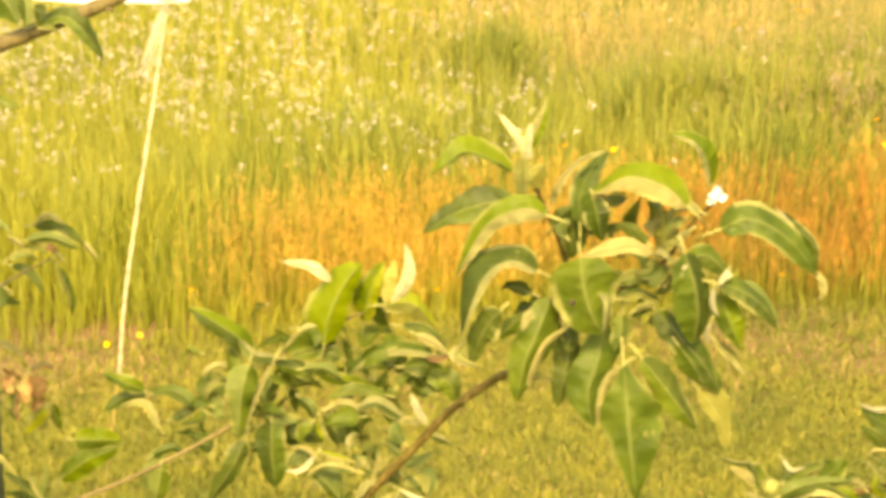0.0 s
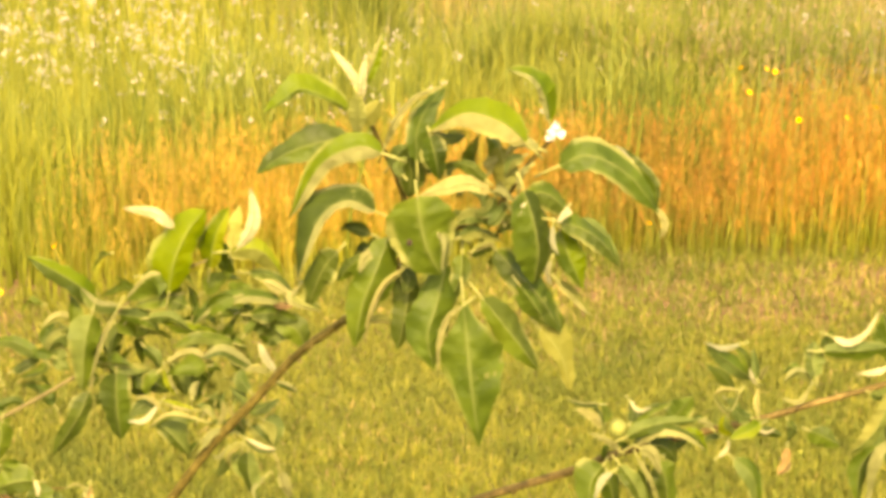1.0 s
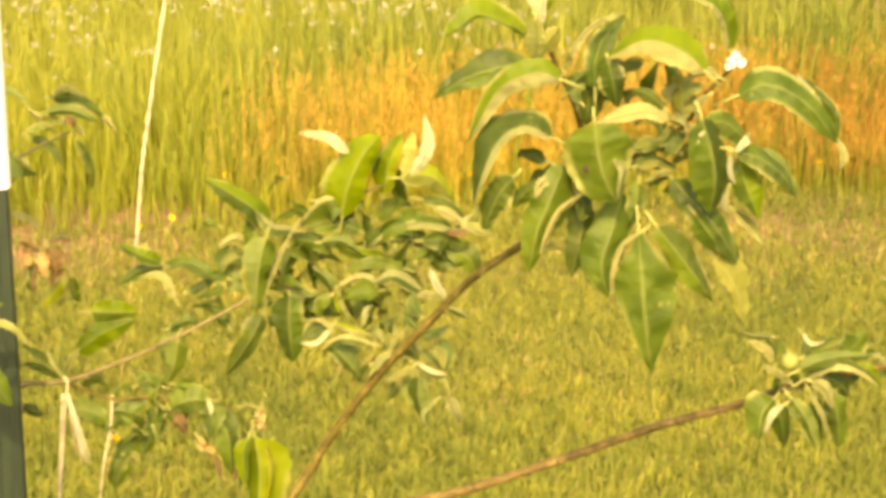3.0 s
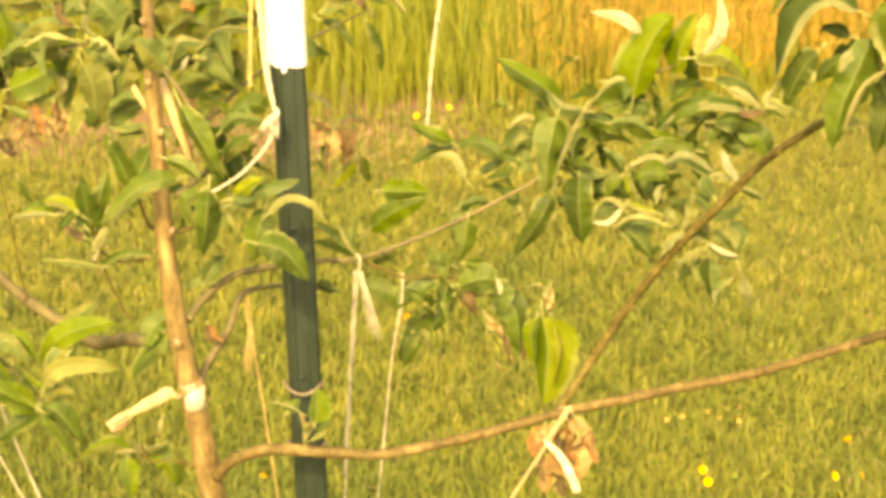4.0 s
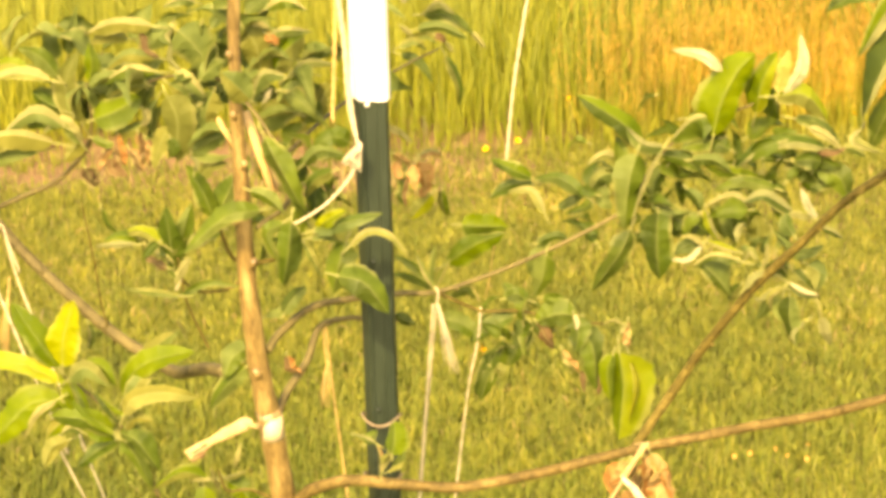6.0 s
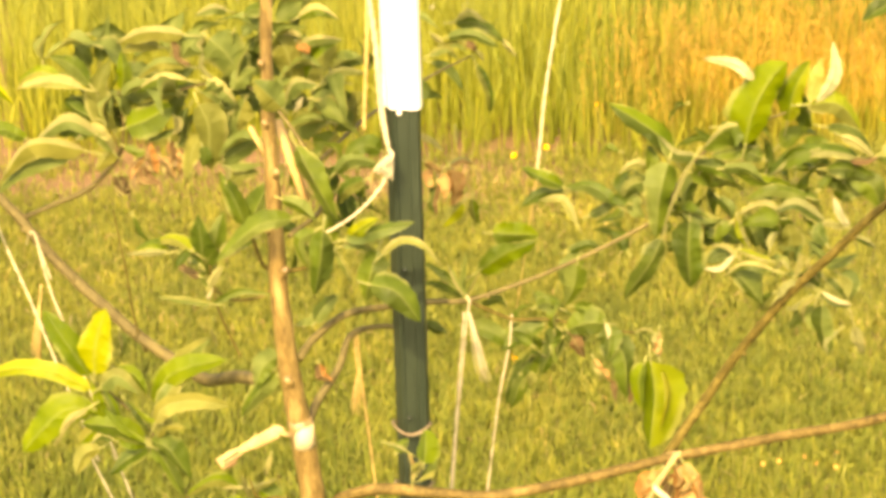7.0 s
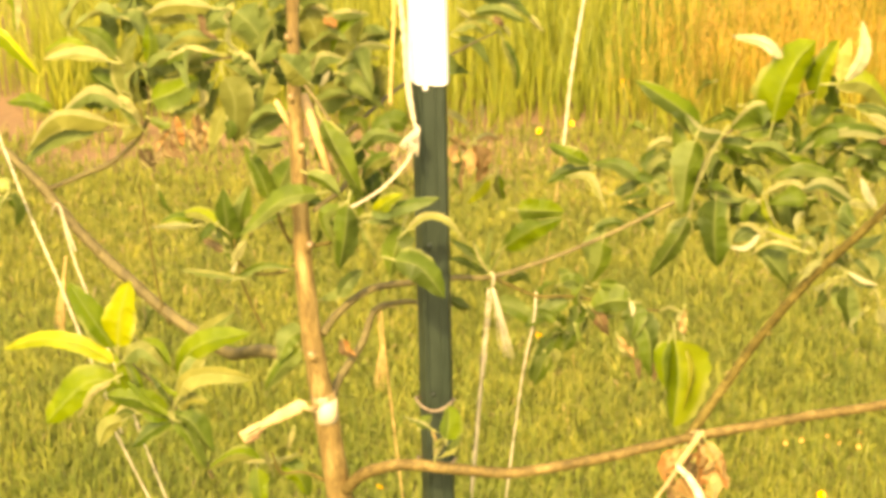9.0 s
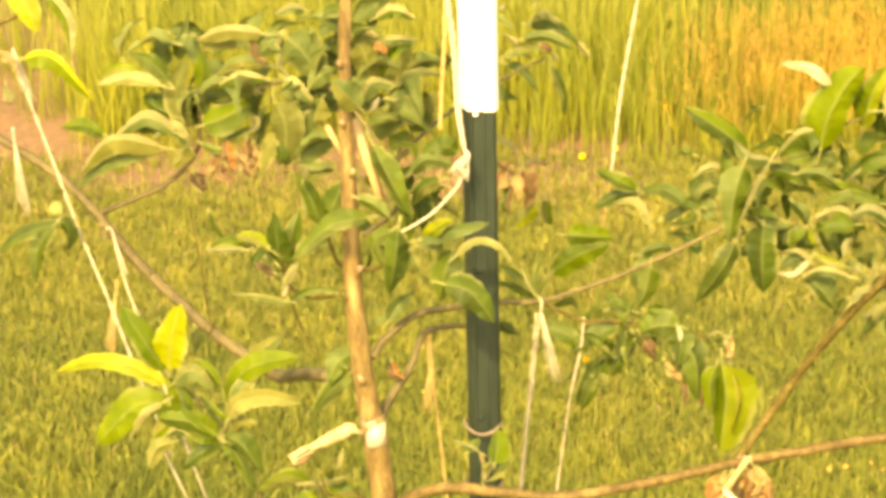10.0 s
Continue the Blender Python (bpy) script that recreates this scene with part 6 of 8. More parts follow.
# spur left of the trunk
blade(trunk, [(-0.3214, 1.3309, 1.1279), (-0.3453, 1.3250, 1.1253), (-0.3766, 1.3191, 1.0986)], (0.0067, 0.0073), "yg", (8, -30))
blade(spur, [(-0.3615, 1.3527, 1.1139), (-0.3683, 1.3550, 1.1310), (-0.3790, 1.3573, 1.1513)], (0.0067, 0.0073), "gg", (-30, -30))
blade(spur, [(-0.3602, 1.3641, 1.1113), (-0.3519, 1.3650, 1.1276), (-0.3436, 1.3659, 1.1438)], (0.0095, 0.0106), "gy", (-12, -30))
blade(spur, [(-0.3910, 1.3441, 1.0773), (-0.3889, 1.3390, 1.1043), (-0.3903, 1.3339, 1.1286)], (0.0095, 0.0073), "gg", (-5, -25))
blade(spur, [(-0.3904, 1.3486, 1.0790), (-0.3818, 1.3450, 1.1043), (-0.3734, 1.3414, 1.1283)], (0.0067, 0.0067), "yg", (-12, -30))
blade(spur, [(-0.4141, 1.3314, 1.1002), (-0.4299, 1.3350, 1.0978), (-0.4458, 1.3386, 1.0950)], (0.0019, 0.0023), "pp", (-30, -22))
blade(spur, [(-0.4152, 1.3428, 1.0999), (-0.4270, 1.3410, 1.1029), (-0.4402, 1.3392, 1.0984)], (0.0034, 0.0039), "bg", (-12, -22))
blade(spur, [(-0.3951, 1.3370, 1.0976), (-0.4101, 1.3410, 1.1060), (-0.4268, 1.3450, 1.1030)], (0.0045, 0.0050), "ql", (6, -30))
blade(spur, [(-0.3936, 1.3393, 1.0880), (-0.4035, 1.3450, 1.0967), (-0.4203, 1.3507, 1.0991)], (0.0050, 0.0056), "yg", (6, -30))
blade(spur, [(-0.3942, 1.3379, 1.0798), (-0.4036, 1.3370, 1.0852), (-0.4100, 1.3361, 1.0901)], (0.0028, 0.0028), "KK", (-12, -30))
blade(spur, [(-0.4083, 1.3395, 1.0970), (-0.4035, 1.3390, 1.0931), (-0.4005, 1.3385, 1.0868)], (0.0031, 0.0045), "pu", (-30, -22))
blade(spur, [(-0.3871, 1.3393, 1.0574), (-0.4075, 1.3410, 1.0591), (-0.4297, 1.3427, 1.0607)], (0.0022, 0.0022), "yu", (-12, -30))
blade(spur, [(-0.3884, 1.3467, 1.0542), (-0.3662, 1.3450, 1.0654), (-0.3435, 1.3433, 1.0642)], (0.0028, 0.0022), "gy", (6, 6))
blade(spur, [(-0.3863, 1.3311, 1.0742), (-0.3808, 1.3330, 1.0827), (-0.3758, 1.3349, 1.0895)], (0.0027, 0.0031), "pp", (6, -30))
blade(spur, [(-0.3850, 1.3316, 1.0705), (-0.3869, 1.3310, 1.0663), (-0.3828, 1.3304, 1.0746)], (0.0011, 0.0011), "WW", (6, 6))
blade(spur, [(-0.3896, 1.3506, 1.0218), (-0.3896, 1.3450, 1.0311), (-0.3898, 1.3394, 1.0381)], (0.0015, 0.0015), "pp", (-12, -12))
blade(spur, [(-0.3611, 1.3342, 1.1028), (-0.3745, 1.3370, 1.0969), (-0.3725, 1.3398, 1.1067)], (0.0023, 0.0023), "pp", (-12, -22))
blade(spur, [(-0.3711, 1.3465, 1.1490), (-0.3681, 1.3450, 1.1581), (-0.3731, 1.3435, 1.1627)], (0.0019, 0.0019), "pp", (-22, -12))
blade(spur, [(-0.4822, 1.4722, 1.0718), (-0.4787, 1.4750, 1.0580), (-0.4731, 1.4778, 1.0475)], (0.0022, 0.0022), "gg", (6, -30))
# cluster behind the trunk; greyish and sallow skins paint in the haze over it
blade(back_branch, [(-0.5120, 1.4715, 1.1763), (-0.5364, 1.4760, 1.1804), (-0.5677, 1.4805, 1.1734)], (0.0034, 0.0055), "up", (10, -35))
blade(back_branch, [(-0.5326, 1.4818, 1.1831), (-0.5506, 1.4860, 1.1847), (-0.5700, 1.4902, 1.1745)], (0.0056, 0.0050), "qb", (6, -12))
blade(back_branch, [(-0.5081, 1.4805, 1.1762), (-0.5221, 1.4840, 1.1912), (-0.5415, 1.4875, 1.1980)], (0.0073, 0.0062), "yg", (-30, -30))
blade(back_branch, [(-0.5074, 1.4840, 1.1477), (-0.5214, 1.4860, 1.1541), (-0.5331, 1.4880, 1.1625)], (0.0078, 0.0073), "gg", (-30, -30))
blade(back_branch, [(-0.5041, 1.4706, 1.1395), (-0.5285, 1.4760, 1.1477), (-0.5608, 1.4814, 1.1267)], (0.0067, 0.0063), "yp", (5, -35))
blade(back_branch, [(-0.5121, 1.4783, 1.1367), (-0.5268, 1.4820, 1.1383), (-0.5399, 1.4857, 1.1336)], (0.0045, 0.0045), "gg", (6, -22))
blade(back_branch, [(-0.5155, 1.4737, 1.1252), (-0.5454, 1.4739, 1.1315), (-0.5644, 1.4741, 1.1255), (-0.5879, 1.4743, 1.0982)], (0.0123, 0.0042), "qp", (-10, -40))
blade(back_branch, [(-0.5318, 1.4804, 1.1151), (-0.5646, 1.4820, 1.1063), (-0.5941, 1.4836, 1.0850)], (0.0050, 0.0062), "yy", (-12, 6))
blade(back_branch, [(-0.4959, 1.4827, 1.1207), (-0.5066, 1.4780, 1.1415), (-0.5233, 1.4733, 1.1326)], (0.0050, 0.0051), "yp", (10, -35))
blade(back_branch, [(-0.5678, 1.4879, 1.1295), (-0.5833, 1.4860, 1.1373), (-0.6026, 1.4841, 1.1366)], (0.0056, 0.0062), "gb", (-12, -12))
blade(back_branch, [(-0.4972, 1.4904, 1.1365), (-0.5037, 1.4880, 1.1657), (-0.4920, 1.4856, 1.1956)], (0.0101, 0.0095), "qq", (6, 6))
blade(back_branch, [(-0.4854, 1.4855, 1.1705), (-0.4802, 1.4820, 1.1861), (-0.4807, 1.4785, 1.2042)], (0.0062, 0.0062), "bg", (6, -22))
blade(back_branch, [(-0.4303, 1.4808, 1.2165), (-0.4581, 1.4800, 1.2191), (-0.4838, 1.4792, 1.2106)], (0.0078, 0.0046), "qp", (-5, -40))
blade(back_branch, [(-0.4538, 1.4920, 1.2036), (-0.4703, 1.4880, 1.2068), (-0.4821, 1.4840, 1.2012)], (0.0056, 0.0056), "qq", (-22, -22))
blade(back_branch, [(-0.4295, 1.4773, 1.1816), (-0.4511, 1.4760, 1.1839), (-0.4727, 1.4747, 1.1719)], (0.0062, 0.0034), "gp", (-5, -35))
blade(back_branch, [(-0.4311, 1.4798, 1.1920), (-0.4520, 1.4820, 1.1933), (-0.4724, 1.4842, 1.1801)], (0.0045, 0.0050), "qy", (-12, -30))
blade(back_branch, [(-0.4426, 1.4888, 1.1665), (-0.4597, 1.4860, 1.1671), (-0.4729, 1.4832, 1.1610)], (0.0045, 0.0045), "qy", (-12, -30))
blade(back_branch, [(-0.4834, 1.4794, 1.1424), (-0.4670, 1.4820, 1.1473), (-0.4457, 1.4846, 1.1587)], (0.0129, 0.0129), "bg", (-12, -18), form="broad")
blade(back_branch, [(-0.4483, 1.4929, 1.1375), (-0.4519, 1.4880, 1.1322), (-0.4712, 1.4831, 1.1289)], (0.0067, 0.0067), "qy", (-30, -12))
blade(back_branch, [(-0.4189, 1.4873, 1.2157), (-0.4265, 1.4840, 1.2086), (-0.4371, 1.4807, 1.1974)], (0.0095, 0.0101), "yy", (-12, -30))
blade(back_branch, [(-0.4408, 1.4827, 1.2132), (-0.4355, 1.4800, 1.1986), (-0.4264, 1.4773, 1.1928)], (0.0028, 0.0028), "KK", (6, 6))
blade(back_branch, [(-0.4112, 1.4804, 1.2134), (-0.3995, 1.4860, 1.1995), (-0.3901, 1.4916, 1.1764)], (0.0151, 0.0157), "yy", (-12, -5), form="broad")
blade(back_branch, [(-0.4147, 1.4832, 1.2054), (-0.4194, 1.4820, 1.1915), (-0.4098, 1.4808, 1.1799)], (0.0021, 0.0021), "pp", (-30, -30))
blade(back_branch, [(-0.4161, 1.4864, 1.2147), (-0.4220, 1.4820, 1.2092), (-0.4169, 1.4776, 1.2040)], (0.0034, 0.0045), "py", (-12, -30))
blade(back_branch, [(-0.4221, 1.4742, 1.1634), (-0.4148, 1.4780, 1.1433), (-0.4202, 1.4818, 1.1078)], (0.0129, 0.0123), "qq", (-15, -5), form="broad")
blade(back_branch, [(-0.4256, 1.4866, 1.1355), (-0.4327, 1.4820, 1.1222), (-0.4388, 1.4774, 1.1029)], (0.0073, 0.0078), "qq", (6, -30))
blade(back_branch, [(-0.4225, 1.4744, 1.1297), (-0.4214, 1.4760, 1.1209), (-0.4251, 1.4776, 1.1119)], (0.0050, 0.0045), "gg", (6, 6))
blade(back_branch, [(-0.4162, 1.4805, 1.1817), (-0.4042, 1.4800, 1.1745), (-0.3944, 1.4795, 1.1626)], (0.0046, 0.0073), "py", (6, 6))
blade(back_branch, [(-0.4212, 1.4769, 1.1729), (-0.4100, 1.4820, 1.1624), (-0.4078, 1.4871, 1.1494)], (0.0045, 0.0045), "yq", (-30, -12))
blade(back_branch, [(-0.3978, 1.4805, 1.1735), (-0.3874, 1.4860, 1.1836), (-0.3784, 1.4915, 1.1856)], (0.0067, 0.0067), "yy", (-30, -12))
blade(back_branch, [(-0.4069, 1.4886, 1.1535), (-0.4031, 1.4860, 1.1362), (-0.4021, 1.4834, 1.1150)], (0.0078, 0.0078), "yg", (-30, 6))
blade(back_branch, [(-0.4084, 1.4802, 1.1165), (-0.3908, 1.4840, 1.1252), (-0.3761, 1.4878, 1.1324)], (0.0078, 0.0067), "yy", (6, -30))
blade(back_branch, [(-0.4113, 1.4871, 1.1126), (-0.3936, 1.4820, 1.1106), (-0.3774, 1.4769, 1.1147)], (0.0034, 0.0034), "yy", (-12, 6))
blade(back_branch, [(-0.4081, 1.4895, 1.0898), (-0.3965, 1.4860, 1.1017), (-0.3815, 1.4825, 1.1065)], (0.0056, 0.0056), "qq", (-30, 6))
blade(back_branch, [(-0.3899, 1.4907, 1.1622), (-0.3951, 1.4900, 1.1487), (-0.3981, 1.4893, 1.1351)], (0.0078, 0.0078), "qy", (-30, -12))
blade(back_branch, [(-0.3601, 1.4805, 1.2157), (-0.3515, 1.4860, 1.1979), (-0.3515, 1.4915, 1.1730)], (0.0134, 0.0118), "qq", (-20, -8), form="broad")
blade(back_branch, [(-0.3416, 1.4916, 1.1772), (-0.3308, 1.4900, 1.1939), (-0.3159, 1.4884, 1.2074)], (0.0112, 0.0095), "bq", (6, -30))
blade(back_branch, [(-0.3376, 1.4812, 1.2114), (-0.3268, 1.4860, 1.2119), (-0.3106, 1.4908, 1.2098)], (0.0030, 0.0045), "py", (-12, -22))
blade(back_branch, [(-0.3188, 1.4939, 1.1884), (-0.3076, 1.4940, 1.1939), (-0.2956, 1.4941, 1.1913)], (0.0073, 0.0073), "yy", (-22, -22))
blade(back_branch, [(-0.3309, 1.4818, 1.1760), (-0.3125, 1.4840, 1.1880), (-0.2923, 1.4862, 1.1850)], (0.0025, 0.0045), "pu", (-30, -12))
blade(back_branch, [(-0.3560, 1.4837, 1.1642), (-0.3478, 1.4840, 1.1781), (-0.3297, 1.4843, 1.1765)], (0.0038, 0.0084), "py", (-12, -12))
blade(back_branch, [(-0.3368, 1.4867, 1.1658), (-0.3246, 1.4860, 1.1720), (-0.3133, 1.4853, 1.1599)], (0.0056, 0.0062), "gy", (-30, 6))
blade(back_branch, [(-0.3509, 1.4839, 1.1552), (-0.3457, 1.4800, 1.1620), (-0.3410, 1.4761, 1.1696)], (0.0021, 0.0021), "WW", (-22, -30))
blade(back_branch, [(-0.3575, 1.4927, 1.1339), (-0.3376, 1.4900, 1.1471), (-0.3177, 1.4873, 1.1565)], (0.0118, 0.0112), "qy", (-22, -22), form="broad")
blade(back_branch, [(-0.3218, 1.4920, 1.1367), (-0.3130, 1.4880, 1.1482), (-0.3066, 1.4840, 1.1578)], (0.0067, 0.0067), "qy", (6, -22))
blade(back_branch, [(-0.3205, 1.4937, 1.1352), (-0.3300, 1.4900, 1.1244), (-0.3354, 1.4863, 1.1090)], (0.0090, 0.0084), "qg", (-22, 6))
blade(back_branch, [(-0.3138, 1.4859, 1.1696), (-0.3176, 1.4820, 1.1641), (-0.3106, 1.4781, 1.1596)], (0.0021, 0.0025), "pp", (-12, 6))
blade(back_branch, [(-0.3348, 1.4810, 1.1663), (-0.3177, 1.4820, 1.1627), (-0.3116, 1.4830, 1.1571)], (0.0017, 0.0028), "pu", (-12, -22))
blade(back_branch, [(-0.2983, 1.4957, 1.1667), (-0.3077, 1.4960, 1.1529), (-0.3108, 1.4963, 1.1345)], (0.0078, 0.0078), "qq", (-22, -22))
blade(trunk, [(-0.3260, 1.3447, 1.2039), (-0.3341, 1.3400, 1.2163), (-0.3434, 1.3353, 1.2269)], (0.0095, 0.0090), "qy", (6, -12))
blade(back_branch, [(-0.3590, 1.4866, 1.2196), (-0.3503, 1.4860, 1.2177), (-0.3417, 1.4854, 1.2145)], (0.0030, 0.0030), "pp", (-12, -12))
blade(back_branch, [(-0.3444, 1.4829, 1.2108), (-0.3393, 1.4820, 1.2068), (-0.3337, 1.4811, 1.2027)], (0.0045, 0.0039), "DD", (-30, 6))
# dry brown leaves; the dark dry skin also paints the shadows between them
blade(back_branch, [(-0.4664, 1.4822, 1.1298), (-0.4654, 1.4840, 1.1148), (-0.4643, 1.4858, 1.1016)], (0.0045, 0.0045), "DK", (-22, -12))
blade(back_branch, [(-0.4746, 1.4888, 1.1082), (-0.4736, 1.4860, 1.0999), (-0.4613, 1.4832, 1.0960)], (0.0050, 0.0045), "KK", (-30, 6))
blade(back_branch, [(-0.4949, 1.4825, 1.1011), (-0.4927, 1.4860, 1.0919), (-0.4867, 1.4895, 1.0879)], (0.0078, 0.0067), "KK", (-30, -30))
blade(back_branch, [(-0.4811, 1.4868, 1.1111), (-0.4791, 1.4860, 1.0997), (-0.4741, 1.4852, 1.0921)], (0.0039, 0.0034), "KK", (-30, -30))
blade(back_branch, [(-0.4592, 1.4851, 1.1168), (-0.4530, 1.4860, 1.1074), (-0.4491, 1.4869, 1.0968)], (0.0050, 0.0050), "TK", (6, -12))
blade(back_branch, [(-0.4440, 1.4816, 1.1258), (-0.4407, 1.4840, 1.1130), (-0.4454, 1.4864, 1.1013)], (0.0056, 0.0050), "KT", (-30, -22))
blade(back_branch, [(-0.4485, 1.4768, 1.1320), (-0.4486, 1.4820, 1.1205), (-0.4541, 1.4872, 1.1083)], (0.0045, 0.0045), "KT", (-22, -30))
blade(back_branch, [(-0.4728, 1.4885, 1.1177), (-0.4820, 1.4840, 1.1074), (-0.4846, 1.4795, 1.0987)], (0.0034, 0.0034), "TK", (-12, -22))
blade(back_branch, [(-0.4986, 1.4850, 1.1235), (-0.5047, 1.4840, 1.1135), (-0.5129, 1.4830, 1.1061)], (0.0056, 0.0050), "qu", (-30, 6))
blade(back_branch, [(-0.4880, 1.4852, 1.1255), (-0.4767, 1.4840, 1.1206), (-0.4695, 1.4828, 1.1221)], (0.0034, 0.0034), "yg", (6, -12))
blade(back_branch, [(-0.4447, 1.4831, 1.1501), (-0.4412, 1.4800, 1.1444), (-0.4462, 1.4769, 1.1384)], (0.0038, 0.0034), "pp", (-22, -30))
blade(back_branch, [(-0.3985, 1.4912, 1.2324), (-0.4079, 1.4860, 1.2355), (-0.4213, 1.4808, 1.2316)], (0.0045, 0.0038), "yp", (-22, -22))
blade(back_branch, [(-0.3442, 1.4906, 1.2274), (-0.3278, 1.4860, 1.2354), (-0.3101, 1.4814, 1.2282)], (0.0042, 0.0056), "pg", (-12, 6))
blade(back_branch, [(-0.3864, 1.4944, 1.2281), (-0.3763, 1.4900, 1.2338), (-0.3623, 1.4856, 1.2330)], (0.0056, 0.0056), "gy", (-22, -22))
# leaves beyond the post
blade(far_branch, [(-0.2609, 1.7453, 1.1536), (-0.2481, 1.7400, 1.1616), (-0.2343, 1.7347, 1.1534)], (0.0025, 0.0038), "pu", (-12, 6))
blade(far_branch, [(-0.2636, 1.7486, 1.1490), (-0.2413, 1.7460, 1.1485), (-0.2189, 1.7434, 1.1326)], (0.0054, 0.0054), "gd", (-20, -5))
blade(far_branch, [(-0.2695, 1.7445, 1.1370), (-0.2485, 1.7420, 1.1406), (-0.2244, 1.7395, 1.1303)], (0.0054, 0.0049), "yd", (-12, -30))
blade(far_branch, [(-0.2231, 1.7466, 1.1353), (-0.2159, 1.7420, 1.1300), (-0.2085, 1.7374, 1.1220)], (0.0025, 0.0030), "pp", (-12, -30))
blade(far_branch, [(-0.2530, 1.7366, 1.1346), (-0.2481, 1.7420, 1.1303), (-0.2437, 1.7474, 1.1249)], (0.0032, 0.0032), "KK", (-30, 6))
blade(far_branch, [(-0.2457, 1.7445, 1.1264), (-0.2415, 1.7440, 1.1214), (-0.2383, 1.7435, 1.1163)], (0.0025, 0.0020), "pp", (6, -22))
blade(far_branch, [(-0.2839, 1.7442, 1.1403), (-0.2783, 1.7440, 1.1357), (-0.2727, 1.7438, 1.1316)], (0.0025, 0.0025), "pp", (-22, -30))
blade(far_branch, [(-0.2859, 1.7404, 1.1220), (-0.2718, 1.7460, 1.1262), (-0.2619, 1.7516, 1.1160)], (0.0032, 0.0038), "uy", (6, 6))
blade(far_branch, [(-0.2996, 1.7473, 1.0981), (-0.2919, 1.7460, 1.0928), (-0.2851, 1.7447, 1.0874)], (0.0025, 0.0020), "pp", (-12, -22))
blade(far_branch, [(-0.2753, 1.7537, 1.1269), (-0.2597, 1.7480, 1.1306), (-0.2523, 1.7423, 1.1251)], (0.0038, 0.0038), "qy", (6, 6))
blade(far_branch, [(-0.2866, 1.7567, 1.1105), (-0.2720, 1.7560, 1.1054), (-0.2582, 1.7553, 1.0845)], (0.0043, 0.0043), "yy", (6, -12))
blade(far_branch, [(-0.2469, 1.7546, 1.1107), (-0.2364, 1.7580, 1.0833), (-0.2364, 1.7614, 1.0610)], (0.0043, 0.0038), "gq", (-12, 6))
# bright young shoot
blade(young_branch, [(-0.5028, 1.3916, 0.9716), (-0.5162, 1.3900, 0.9990), (-0.5328, 1.3884, 1.0273)], (0.0097, 0.0102), "bb", (-8, -20), form="broad")
blade(young_branch, [(-0.4976, 1.3861, 0.9759), (-0.4921, 1.3840, 1.0026), (-0.4815, 1.3819, 1.0328)], (0.0129, 0.0140), "ww", (-10, -16), bow=0.04, form="broad")
blade(young_branch, [(-0.5024, 1.3883, 0.9612), (-0.5258, 1.3908, 0.9735), (-0.5579, 1.3932, 0.9768), (-0.5940, 1.3957, 0.9650)], (0.0070, 0.0075), "lV", (-5, -25))
blade(young_branch, [(-0.4930, 1.3814, 0.9668), (-0.4772, 1.3800, 0.9782), (-0.4604, 1.3786, 0.9639)], (0.0065, 0.0081), "uy", (-35, 5))
blade(young_branch, [(-0.4815, 1.3916, 0.9787), (-0.4671, 1.3900, 0.9752), (-0.4578, 1.3884, 0.9592)], (0.0049, 0.0054), "bb", (-30, -30))
blade(young_branch, [(-0.5040, 1.3936, 0.9426), (-0.5251, 1.3925, 0.9417), (-0.5458, 1.3915, 0.9237), (-0.5641, 1.3904, 0.9046)], (0.0129, 0.0140), "bb", (-5, -25), form="broad")
blade(young_branch, [(-0.5038, 1.3806, 0.9495), (-0.5209, 1.3860, 0.9359), (-0.5386, 1.3914, 0.9092)], (0.0028, 0.0028), "pp", (-12, -30))
blade(young_branch, [(-0.4652, 1.3922, 0.9172), (-0.4846, 1.3900, 0.9301), (-0.5127, 1.3878, 0.9329)], (0.0092, 0.0092), "gb", (-8, -25), form="broad")
blade(young_branch, [(-0.4650, 1.3973, 0.9097), (-0.4803, 1.3940, 0.9166), (-0.4998, 1.3907, 0.9252)], (0.0054, 0.0049), "bg", (-12, -12))
blade(young_branch, [(-0.4886, 1.3877, 0.9194), (-0.4974, 1.3880, 0.9228), (-0.5069, 1.3883, 0.9153)], (0.0043, 0.0036), "dp", (-22, -30))
blade(young_branch, [(-0.5029, 1.3941, 0.9085), (-0.5151, 1.3920, 0.9031), (-0.5231, 1.3899, 0.8854)], (0.0065, 0.0075), "qu", (-30, -22))
blade(young_branch, [(-0.4763, 1.3877, 0.9549), (-0.4674, 1.3880, 0.9397), (-0.4583, 1.3883, 0.9264)], (0.0016, 0.0016), "dd", (-12, -12))
blade(young_branch, [(-0.5044, 1.3966, 0.9580), (-0.4991, 1.3920, 0.9509), (-0.4952, 1.3874, 0.9436)], (0.0022, 0.0022), "bb", (-30, 6))
blade(young_branch, [(-0.4563, 1.3994, 0.9442), (-0.4433, 1.3958, 0.9696), (-0.4227, 1.3922, 0.9826), (-0.3940, 1.3886, 0.9897)], (0.0102, 0.0092), "bb", (-20, -5), form="broad")
blade(young_branch, [(-0.4402, 1.4025, 0.9762), (-0.4248, 1.4020, 0.9894), (-0.4069, 1.4015, 1.0025)], (0.0065, 0.0059), "qy", (-30, -12))
blade(young_branch, [(-0.4518, 1.3813, 0.9379), (-0.4432, 1.3831, 0.9514), (-0.4206, 1.3849, 0.9568), (-0.3932, 1.3867, 0.9518)], (0.0065, 0.0086), "qu", (-30, 5), form="broad")
blade(young_branch, [(-0.4499, 1.3850, 0.9410), (-0.4392, 1.3900, 0.9630), (-0.4250, 1.3950, 0.9737)], (0.0070, 0.0070), "yq", (-12, 6))
